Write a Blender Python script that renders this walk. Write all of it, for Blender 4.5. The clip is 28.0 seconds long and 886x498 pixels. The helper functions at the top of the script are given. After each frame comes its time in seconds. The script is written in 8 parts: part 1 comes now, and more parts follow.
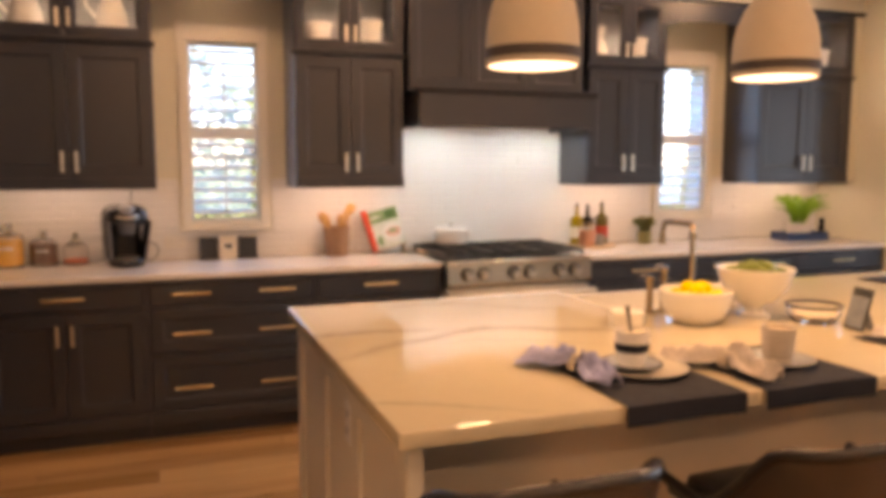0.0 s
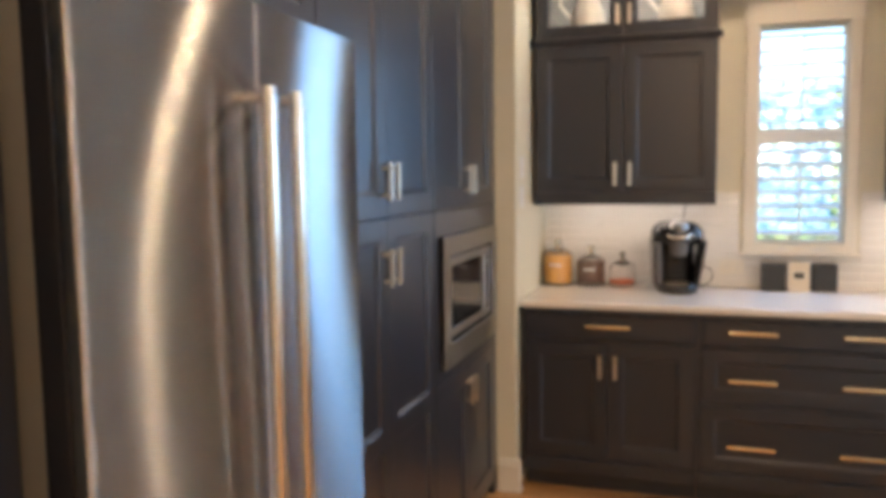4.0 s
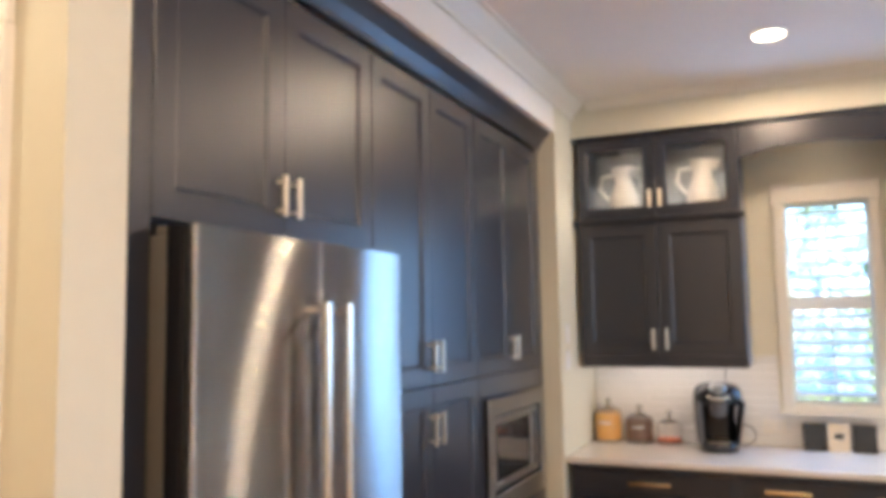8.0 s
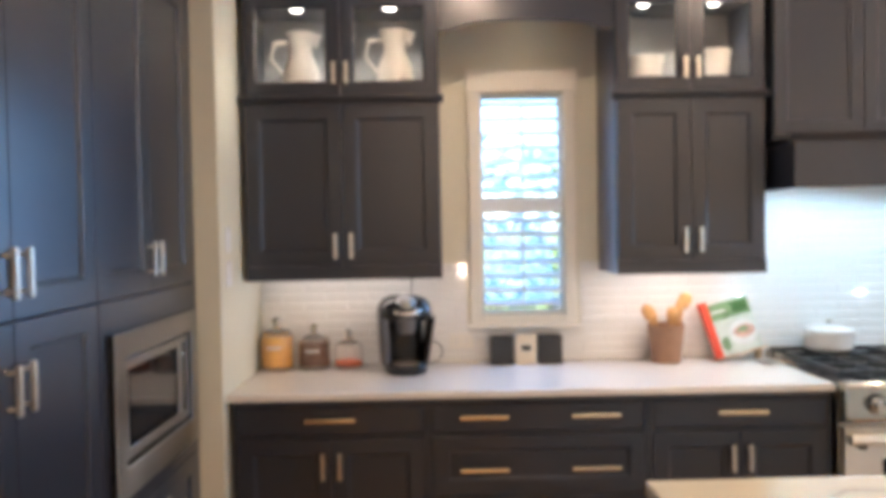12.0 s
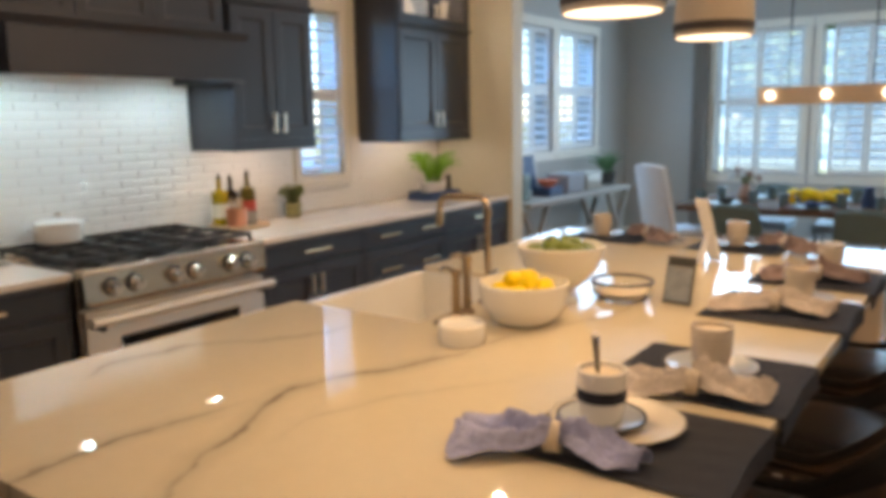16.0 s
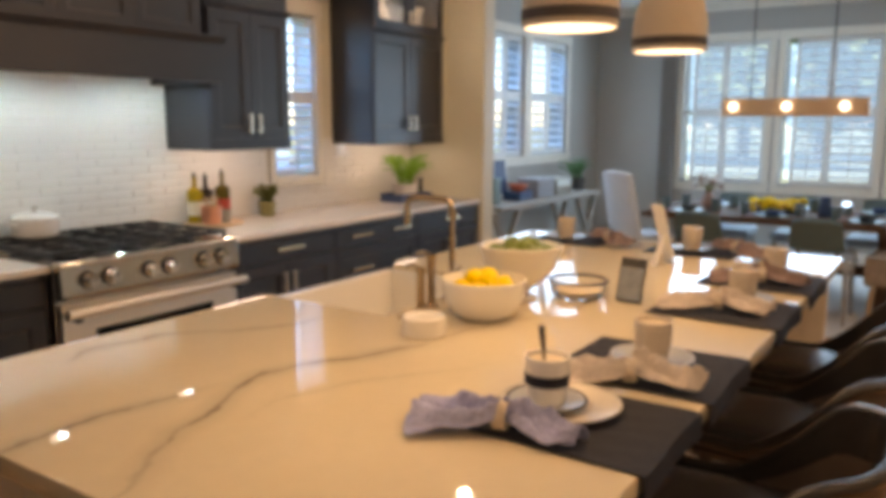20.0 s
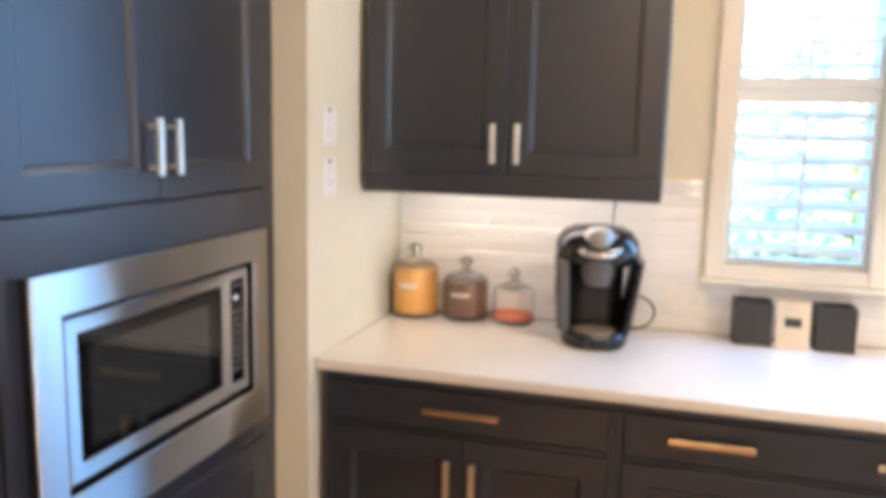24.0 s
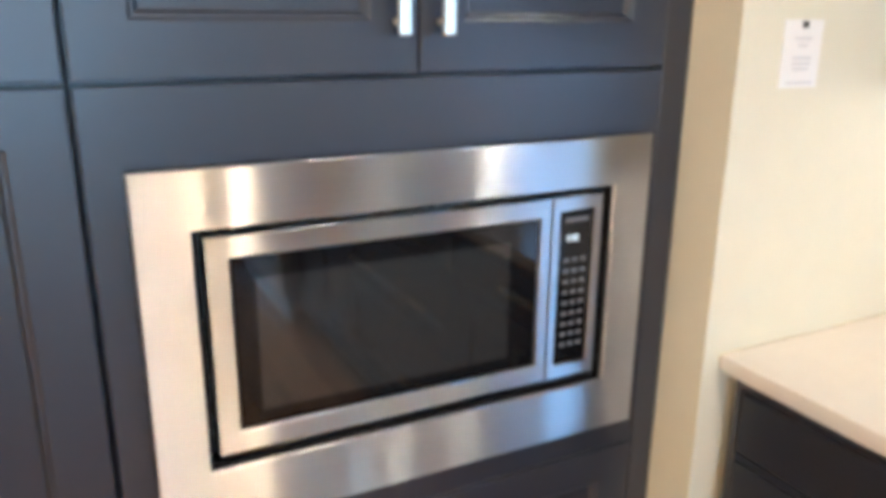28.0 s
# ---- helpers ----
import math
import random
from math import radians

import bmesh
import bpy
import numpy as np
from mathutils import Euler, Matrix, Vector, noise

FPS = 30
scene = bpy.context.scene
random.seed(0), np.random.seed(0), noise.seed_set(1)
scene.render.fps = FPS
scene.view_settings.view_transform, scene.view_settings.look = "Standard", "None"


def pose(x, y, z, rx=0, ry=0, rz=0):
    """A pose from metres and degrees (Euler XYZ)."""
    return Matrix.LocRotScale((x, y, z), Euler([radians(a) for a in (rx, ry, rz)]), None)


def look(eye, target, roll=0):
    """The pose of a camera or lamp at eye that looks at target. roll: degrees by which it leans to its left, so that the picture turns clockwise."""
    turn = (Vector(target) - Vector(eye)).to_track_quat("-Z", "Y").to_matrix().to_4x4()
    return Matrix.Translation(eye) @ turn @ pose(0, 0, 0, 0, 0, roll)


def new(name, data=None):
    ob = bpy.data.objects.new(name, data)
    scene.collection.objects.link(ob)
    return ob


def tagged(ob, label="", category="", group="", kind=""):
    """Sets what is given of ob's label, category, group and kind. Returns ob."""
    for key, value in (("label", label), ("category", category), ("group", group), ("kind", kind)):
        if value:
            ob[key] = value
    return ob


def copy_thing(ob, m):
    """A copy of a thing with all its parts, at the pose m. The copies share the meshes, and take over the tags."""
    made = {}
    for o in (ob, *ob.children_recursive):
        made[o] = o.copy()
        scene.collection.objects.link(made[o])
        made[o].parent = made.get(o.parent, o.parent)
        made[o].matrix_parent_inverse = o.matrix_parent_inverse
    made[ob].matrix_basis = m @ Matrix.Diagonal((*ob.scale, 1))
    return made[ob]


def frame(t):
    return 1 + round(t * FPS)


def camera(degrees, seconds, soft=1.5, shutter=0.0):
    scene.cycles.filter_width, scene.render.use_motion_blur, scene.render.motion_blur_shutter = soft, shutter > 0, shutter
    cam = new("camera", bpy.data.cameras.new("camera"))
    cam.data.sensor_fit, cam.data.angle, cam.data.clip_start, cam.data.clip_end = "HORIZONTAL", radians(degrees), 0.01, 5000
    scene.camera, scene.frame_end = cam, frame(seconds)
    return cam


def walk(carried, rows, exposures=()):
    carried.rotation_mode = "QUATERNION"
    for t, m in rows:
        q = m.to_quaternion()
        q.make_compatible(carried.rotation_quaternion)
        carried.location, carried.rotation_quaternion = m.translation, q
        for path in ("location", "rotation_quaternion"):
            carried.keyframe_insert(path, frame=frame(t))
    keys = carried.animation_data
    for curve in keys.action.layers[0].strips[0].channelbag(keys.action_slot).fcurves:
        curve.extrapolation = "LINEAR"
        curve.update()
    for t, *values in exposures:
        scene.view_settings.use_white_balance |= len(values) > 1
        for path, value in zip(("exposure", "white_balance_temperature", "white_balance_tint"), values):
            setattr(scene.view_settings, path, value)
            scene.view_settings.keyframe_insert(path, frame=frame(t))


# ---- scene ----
cam = camera(59.2, 28.0, 5.6)
PATH = [
    (0, (0.871, -4.725, 1.479), (1.543, -2.854, 1.26), 0.1),
    (0.5, (0.834, -4.541, 1.462), (1.336, -2.612, 1.294), -0.5),
    (1, (0.782, -4.374, 1.458), (1.081, -2.403, 1.307), -0.5),
    (1.5, (0.78, -4.164, 1.471), (0.766, -2.17, 1.318), 0.1),
    (2, (0.774, -4.004, 1.479), (0.55, -2.021, 1.336), 0.7),
    (2.5, (0.722, -3.933, 1.486), (0.472, -1.953, 1.355), 0.2),
    (4.5, (0.805, -4.11, 1.475), (0.082, -2.26, 1.246), -1.0),
    (5, (0.87, -4.264, 1.463), (0.107, -2.441, 1.156), -1.2),
    (5.5, (0.919, -4.318, 1.451), (0.159, -2.524, 0.999), -0.9),
    (6, (0.979, -4.315, 1.431), (0.222, -2.559, 0.844), -0.2),
    (6.5, (1.027, -4.329, 1.431), (0.242, -2.613, 0.768), 0.2),
    (7, (1.049, -4.352, 1.473), (0.207, -2.606, 0.979), 0.3),
    (7.5, (1.051, -4.371, 1.532), (0.201, -2.562, 1.469), -0.4),
    (8, (1.072, -4.386, 1.585), (0.251, -2.572, 1.771), -0.9),
    (8.5, (1.069, -4.384, 1.599), (0.287, -2.566, 1.888), -1.1),
    (9, (1.038, -4.375, 1.594), (0.318, -2.535, 1.907), -1.1),
    (9.5, (0.996, -4.341, 1.578), (0.451, -2.429, 1.8), -1.2),
    (10, (0.952, -4.204, 1.557), (0.573, -2.243, 1.668), -0.9),
    (10.5, (0.936, -4.005, 1.561), (0.611, -2.033, 1.628), -0.4),
    (11, (0.904, -3.856, 1.557), (0.649, -1.872, 1.572), -0.7),
    (11.5, (0.803, -3.732, 1.549), (0.713, -1.734, 1.535), -1.3),
    (13.5, (0.842, -3.198, 1.526), (1.315, -1.264, 1.334), -0.3),
    (14, (0.816, -3.171, 1.509), (1.668, -1.374, 1.294), -1.7),
    (14.5, (0.777, -3.171, 1.508), (1.988, -1.598, 1.261), -1.8),
    (15, (0.756, -3.228, 1.498), (2.206, -1.878, 1.224), -2.0),
    (15.5, (0.774, -3.355, 1.501), (2.337, -2.142, 1.205), -1.6),
    (16, (0.766, -3.51, 1.491), (2.371, -2.363, 1.16), -1.0),
    (16.5, (0.731, -3.578, 1.484), (2.357, -2.471, 1.118), -1.2),
    (17, (0.639, -3.61, 1.483), (2.304, -2.573, 1.091), -1.3),
    (17.5, (0.553, -3.652, 1.475), (2.231, -2.654, 1.044), -1.0),
    (18, (0.529, -3.68, 1.472), (2.214, -2.709, 1.006), -0.8),
    (18.5, (0.528, -3.688, 1.462), (2.217, -2.73, 0.983), -0.7),
    (19, (0.531, -3.685, 1.46), (2.217, -2.713, 1.001), -0.4),
    (19.5, (0.572, -3.662, 1.482), (2.252, -2.663, 1.056), -0.1),
    (20, (0.675, -3.609, 1.497), (2.317, -2.515, 1.174), 0.2),
    (20.5, (0.735, -3.519, 1.493), (2.265, -2.262, 1.212), 0.6),
    (21, (0.785, -3.318, 1.496), (2.179, -1.909, 1.229), -0.4),
    (21.5, (0.807, -3.117, 1.496), (1.999, -1.533, 1.23), -0.4),
    (22, (0.858, -2.956, 1.496), (1.664, -1.146, 1.22), -0.1),
    (22.5, (0.949, -2.832, 1.52), (1.352, -0.895, 1.226), 0.8),
    (24.5, (0.854, -2.238, 1.497), (0.052, -0.43, 1.201), 1.4),
    (25, (0.936, -2.093, 1.491), (-0.083, -0.404, 1.159), 1.5),
    (25.5, (0.941, -2.014, 1.484), (-0.231, -0.434, 1.123), 1.2),
    (26, (0.848, -1.898, 1.482), (-0.443, -0.414, 1.12), 1.6),
    (26.5, (0.775, -1.78, 1.473), (-0.683, -0.457, 1.123), 1.4),
    (27, (0.764, -1.67, 1.477), (-0.825, -0.519, 1.088), 1.6),
    (27.5, (0.806, -1.565, 1.471), (-0.873, -0.59, 0.99), 1.5),
    (28, (0.823, -1.521, 1.439), (-0.883, -0.653, 0.859), 0.5),
]
# stops, kelvin and tint along the way
EXPOSE = [(0.0, 1.48, 8320, 27), (1.0, 1.7, 6430, 15), (2.5, 1.8, 6100, 11), (5.0, 2.16, 6010, 4), (6.5, 2.4, 5410, 7), (8.0, 2.1, 5690, 6), (9.5, 1.9, 5690, 4), (11.0, 2.0, 5550, 7), (14.0, 1.55, 5920, 6), (15.0, 1.28, 6430, 9), (16.0, 1.15, 6570, 9), (18.0, 1.17, 7200, 13), (20.0, 1.09, 7250, 15), (21.0, 1.08, 7350, 17), (22.0, 1.45, 6750, 17), (25.0, 2.75, 5520, 1), (28.0, 2.78, 5550, 1)]
walk(cam, [(t, look(eye, target, roll)) for t, eye, target, roll in PATH], EXPOSE)

# ---- world, sun, exposure ----
world = bpy.data.worlds.new("world")
scene.world = world
world.use_nodes = True
wn = world.node_tree
for n in list(wn.nodes):
    wn.nodes.remove(n)
sky = wn.nodes.new("ShaderNodeTexSky")
sky.sky_type = "NISHITA"
sky.sun_disc = False
sky.dust_density, sky.ozone_density = 0.2, 4.0
SUN_EL, SUN_AZ = radians(42), radians(205)
sky.sun_elevation, sky.sun_rotation = SUN_EL, SUN_AZ
bg = wn.nodes.new("ShaderNodeBackground")
bg.inputs["Strength"].default_value = 0.14
wo = wn.nodes.new("ShaderNodeOutputWorld")
wn.links.new(sky.outputs["Color"], bg.inputs["Color"])
wn.links.new(bg.outputs["Background"], wo.inputs["Surface"])

sun = new("sun", bpy.data.lights.new("sun", "SUN"))
sun.data.energy, sun.data.angle, sun.data.color = 5.0, radians(0.5), (1.0, 0.95, 0.86)
SUN_DIR = Vector((math.sin(SUN_AZ) * math.cos(SUN_EL), math.cos(SUN_AZ) * math.cos(SUN_EL), math.sin(SUN_EL)))
sun.matrix_world = look(SUN_DIR * 30, (0, 0, 0))

# plan, metres: the range wall faces -y, the refrigerator wall faces +x
WALL_Y = 0.06        # face of the range wall
CEIL = 2.76
EAST = 9.45          # far wall of the dining room
SOUTH = -8.0
CT = 0.92            # worktop height
FLOOR = 0.045        # top of the planks
WARM = (1.0, 0.68, 0.43)


def spot(x, y, z, watts, size=100, colour=WARM, radius=0.032, blend=0.4):
    la = new("downlight_lamp", bpy.data.lights.new("downlight_lamp", "SPOT"))
    la.data.energy, la.data.spot_size, la.data.spot_blend = watts, radians(size), blend
    la.data.shadow_soft_size, la.data.color = radius, colour
    la.matrix_world = pose(x, y, z)
    return la


def area(x, y, z, sx, sy, watts, m=None, colour=WARM):
    la = new("area_lamp", bpy.data.lights.new("area_lamp", "AREA"))
    la.data.shape, la.data.size, la.data.size_y = "RECTANGLE", sx, sy
    la.data.energy, la.data.color = watts, colour
    la.matrix_world = m if m is not None else pose(x, y, z)
    return la


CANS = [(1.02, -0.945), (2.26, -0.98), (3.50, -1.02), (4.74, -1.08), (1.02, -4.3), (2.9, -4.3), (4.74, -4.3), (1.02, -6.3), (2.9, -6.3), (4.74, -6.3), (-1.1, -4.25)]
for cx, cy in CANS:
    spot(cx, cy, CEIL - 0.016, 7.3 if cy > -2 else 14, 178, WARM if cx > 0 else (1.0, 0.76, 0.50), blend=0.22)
UNDER = [(0.10, 0.78), (1.64, 2.15), (3.50, 3.95), (4.86, 5.54)]
for u0, u1 in UNDER:
    area((u0 + u1) / 2, -0.15, 1.375, u1 - u0, 0.03, 0.10 if u0 < 1 else 0.38, colour=(1.0, 0.73, 0.57))
for hx in (2.49, 3.18):
    spot(hx, -0.36, 1.738, 5.6, 162, (0.62, 0.87, 1.0), 0.02).matrix_world = pose(hx, -0.36, 1.738, 10)
# added lamps stand in for daylight: in the windows' openings behind the slats, before them into the rooms, and outside
# above the range wall's windows
DAY = (0.44, 0.67, 0.93)
BLUE = (0.26, 0.53, 1.0)
for wy in (-1.39, -2.42, -3.46):
    area(0, 0, 0, 0.85, 1.4, 2.2, look((EAST + 0.19, wy, 1.6), (0, wy - 0.2, 1.2)), (0.42, 0.68, 1.0))
    area(0, 0, 0, 0.85, 1.4, 11.5, look((EAST - 0.16, wy, 1.6), (0, wy - 0.2, 1.2)), DAY)
for wx in (7.25, 8.15):
    area(0, 0, 0, 0.75, 0.75, 14, look((wx, WALL_Y + 0.85, 3.0), (wx, WALL_Y, 1.75)), (0.14, 0.42, 1.0))
    area(0, 0, 0, 0.65, 1.1, 5, look((wx, WALL_Y - 0.14, 1.75), (wx - 0.3, -4, 1.0)), DAY)
for wx in (1.22, 4.43):
    area(0, 0, 0, 0.35, 0.98, 0.27 if wx < 2 else 0.55, look((wx, WALL_Y + 0.19, 1.65), (wx, -4, 1.2)), BLUE)
    area(0, 0, 0, 0.60, 0.60, 3.5 if wx < 2 else 14, look((wx, WALL_Y + 0.85, 2.75), (wx, WALL_Y, 1.6)), (0.10, 0.36, 1.0))
    area(0, 0, 0, 0.32, 0.98, 2.2 if wx < 2 else 0.4, look((wx, WALL_Y - 0.06, 1.65), (wx, -4, 1.5)), (0.32, 0.57, 1.0))
for wy in (-5.6, -6.9):
    area(0, 0, 0, 1.0, 1.6, 2.5, look((EAST - 0.16, wy, 1.4), (0, wy + 0.6, 1.2)), DAY)

# ---- materials ----
def mat(name, colour, rough=0.5, metal=0.0, vary=0.06, scale=6.0, bump=0.0, bump_scale=80.0, coat=0.0, rand=0.0, spec=0.5, stretch=None, rough_vary=0.1):
    """A plain surface: its colour wanders at two scales, its gloss a little, with fine relief."""
    m = bpy.data.materials.new(name)
    m.use_nodes = True
    nt, nd = m.node_tree, m.node_tree.nodes
    b = nd["Principled BSDF"]
    b.inputs["Metallic"].default_value = metal
    b.inputs["Specular IOR Level"].default_value = spec
    b.inputs["Coat Weight"].default_value = coat
    tc = nd.new("ShaderNodeTexCoord")
    mp = nd.new("ShaderNodeMapping")
    nt.links.new(tc.outputs["Object"], mp.inputs["Vector"])
    if stretch:
        mp.inputs["Scale"].default_value = stretch
    n1 = nd.new("ShaderNodeTexNoise")
    n1.inputs["Scale"].default_value, n1.inputs["Detail"].default_value = scale, 6
    n2 = nd.new("ShaderNodeTexNoise")
    n2.inputs["Scale"].default_value, n2.inputs["Detail"].default_value = scale * 9, 3
    for n in (n1, n2):
        nt.links.new(mp.outputs["Vector"], n.inputs["Vector"])
    mix = nd.new("ShaderNodeMath")
    mix.operation = "ADD"
    nt.links.new(n1.outputs["Fac"], mix.inputs[0])
    nt.links.new(n2.outputs["Fac"], mix.inputs[1])
    src = mix.outputs[0]
    if rand:
        oi = nd.new("ShaderNodeObjectInfo")
        mr = nd.new("ShaderNodeMath")
        mr.operation = "MULTIPLY_ADD"
        mr.inputs[1].default_value = rand
        nt.links.new(oi.outputs["Random"], mr.inputs[0])
        nt.links.new(src, mr.inputs[2])
        src = mr.outputs[0]
    ramp = nd.new("ShaderNodeMapRange")
    ramp.inputs["From Min"].default_value, ramp.inputs["From Max"].default_value = 0.6, 1.4 + rand
    ramp.inputs["To Min"].default_value, ramp.inputs["To Max"].default_value = 1 - vary, 1 + vary
    nt.links.new(src, ramp.inputs["Value"])
    mul = nd.new("ShaderNodeVectorMath")
    mul.operation = "SCALE"
    mul.inputs[0].default_value = colour
    nt.links.new(ramp.outputs["Result"], mul.inputs["Scale"])
    nt.links.new(mul.outputs["Vector"], b.inputs["Base Color"])
    rr = nd.new("ShaderNodeMapRange")
    rr.inputs["To Min"].default_value, rr.inputs["To Max"].default_value = max(0.02, rough * (1 - rough_vary)), rough * (1 + rough_vary)
    nt.links.new(n1.outputs["Fac"], rr.inputs["Value"])
    nt.links.new(rr.outputs["Result"], b.inputs["Roughness"])
    if bump:
        n3 = nd.new("ShaderNodeTexNoise")
        n3.inputs["Scale"].default_value, n3.inputs["Detail"].default_value = bump_scale, 4
        nt.links.new(mp.outputs["Vector"], n3.inputs["Vector"])
        bp = nd.new("ShaderNodeBump")
        bp.inputs["Strength"].default_value, bp.inputs["Distance"].default_value = bump, 0.004
        nt.links.new(n3.outputs["Fac"], bp.inputs["Height"])
        nt.links.new(bp.outputs["Normal"], b.inputs["Normal"])
    return m


def emit(name, colour, strength):
    m = bpy.data.materials.new(name)
    m.use_nodes = True
    b = m.node_tree.nodes["Principled BSDF"]
    b.inputs["Base Color"].default_value = (*colour, 1)
    b.inputs["Emission Color"].default_value = (*colour, 1)
    b.inputs["Emission Strength"].default_value = strength
    return m


def glass(name, colour=(1, 1, 1), rough=0.0, ior=1.45):
    m = bpy.data.materials.new(name)
    m.use_nodes = True
    b = m.node_tree.nodes["Principled BSDF"]
    b.inputs["Base Color"].default_value = (*colour, 1)
    b.inputs["Transmission Weight"].default_value, b.inputs["Roughness"].default_value, b.inputs["IOR"].default_value = 1.0, rough, ior
    return m


def quartz(name, colour, vein, seed, rough=0.12, lines=()):
    """White quartz with a few long, soft grey veins."""
    m = mat(name, colour, rough, 0, 0.03, 3.0, spec=0.5)
    nt, nd = m.node_tree, m.node_tree.nodes
    b = nd["Principled BSDF"]
    old = b.inputs["Base Color"].links[0].from_socket
    tc = nd.new("ShaderNodeTexCoord")
    mp = nd.new("ShaderNodeMapping")
    mp.inputs["Location"].default_value = seed
    mp.inputs["Rotation"].default_value = (0, 0, radians(-14))
    nt.links.new(tc.outputs["Object"], mp.inputs["Vector"])
    warp = nd.new("ShaderNodeTexNoise")
    warp.inputs["Scale"].default_value, warp.inputs["Detail"].default_value = 1.6, 8
    nt.links.new(mp.outputs["Vector"], warp.inputs["Vector"])
    va = nd.new("ShaderNodeVectorMath")
    va.operation = "MULTIPLY_ADD"
    va.inputs[1].default_value = (0.55, 0.55, 0.55)
    nt.links.new(warp.outputs["Color"], va.inputs[0])
    nt.links.new(mp.outputs["Vector"], va.inputs[2])
    wave = nd.new("ShaderNodeTexWave")
    wave.wave_type, wave.bands_direction = "BANDS", "Y"
    wave.inputs["Scale"].default_value, wave.inputs["Distortion"].default_value = 0.34, 2.2
    wave.inputs["Detail"].default_value, wave.inputs["Detail Scale"].default_value = 4, 1.3
    nt.links.new(va.outputs["Vector"], wave.inputs["Vector"])
    mr = nd.new("ShaderNodeMapRange")
    mr.inputs["From Min"].default_value, mr.inputs["From Max"].default_value = 0.986, 1.0
    nt.links.new(wave.outputs["Fac"], mr.inputs["Value"])
    fade = nd.new("ShaderNodeTexNoise")
    fade.inputs["Scale"].default_value = 2.4
    nt.links.new(mp.outputs["Vector"], fade.inputs["Vector"])
    fr = nd.new("ShaderNodeMapRange")
    fr.inputs["From Min"].default_value, fr.inputs["From Max"].default_value = 0.38, 0.62
    nt.links.new(fade.outputs["Fac"], fr.inputs["Value"])
    ml = nd.new("ShaderNodeMath")
    ml.operation = "MULTIPLY"
    nt.links.new(mr.outputs["Result"], ml.inputs[0])
    nt.links.new(fr.outputs["Result"], ml.inputs[1])
    fac = ml.outputs[0]
    if lines:
        # single veins: each runs through a few turning points (x, y, strength), and wavers a little between them
        def calc(op, *vals):
            n = nd.new("ShaderNodeMath")
            n.operation = op
            for i, v in enumerate(vals):
                if isinstance(v, (int, float)):
                    n.inputs[i].default_value = v
                else:
                    nt.links.new(v, n.inputs[i])
            return n.outputs[0]
        sx = nd.new("ShaderNodeSeparateXYZ")
        nt.links.new(tc.outputs["Object"], sx.inputs["Vector"])
        jag = nd.new("ShaderNodeTexNoise")
        jag.inputs["Scale"].default_value, jag.inputs["Detail"].default_value, jag.inputs["Roughness"].default_value = 7.0, 5, 0.6
        nt.links.new(tc.outputs["Object"], jag.inputs["Vector"])
        jit = calc("SUBTRACT", jag.outputs["Fac"], 0.5)
        patch = nd.new("ShaderNodeMapRange")
        patch.inputs["From Min"].default_value, patch.inputs["From Max"].default_value = 0.30, 0.62
        patch.inputs["To Min"].default_value = 0.35
        spots = nd.new("ShaderNodeTexNoise")
        spots.inputs["Scale"].default_value = 9.0
        nt.links.new(tc.outputs["Object"], spots.inputs["Vector"])
        nt.links.new(spots.outputs["Fac"], patch.inputs["Value"])
        fac = None
        for width, turns in lines:
            ramp = nd.new("ShaderNodeValToRGB")
            ramp.color_ramp.interpolation = "CARDINAL"
            els = ramp.color_ramp.elements
            while len(els) < len(turns):
                els.new(0.5)
            for e, (px, py, ps) in zip(els, turns):
                e.position = (px - 1.2) / 3.4
                e.color = ((py + 3.3) / 1.8, ps, 0, 1)
            nt.links.new(calc("MULTIPLY_ADD", sx.outputs["X"], 1 / 3.4, -1.2 / 3.4), ramp.inputs["Fac"])
            rgb = nd.new("ShaderNodeSeparateColor")
            nt.links.new(ramp.outputs["Color"], rgb.inputs["Color"])
            d = calc("SUBTRACT", calc("MULTIPLY_ADD", rgb.outputs["Red"], 1.8, -3.3), sx.outputs["Y"])
            d = calc("ABSOLUTE", calc("MULTIPLY_ADD", jit, 0.075, d))
            core = calc("MAXIMUM", calc("MULTIPLY_ADD", d, -1.0 / width, 1.0), 0.0)
            halo = calc("MAXIMUM", calc("MULTIPLY_ADD", d, -0.075 / width, 0.26), 0.0)
            one = calc("MULTIPLY", calc("MAXIMUM", calc("MULTIPLY", core, patch.outputs["Result"]), halo), rgb.outputs["Green"])
            fac = one if fac is None else calc("MAXIMUM", fac, one)
    mx = nd.new("ShaderNodeMix")
    mx.data_type = "RGBA"
    nt.links.new(fac, mx.inputs["Factor"])
    nt.links.new(old, mx.inputs[6])
    mx.inputs[7].default_value = (*vein, 1)
    nt.links.new(mx.outputs[2], b.inputs["Base Color"])
    return m


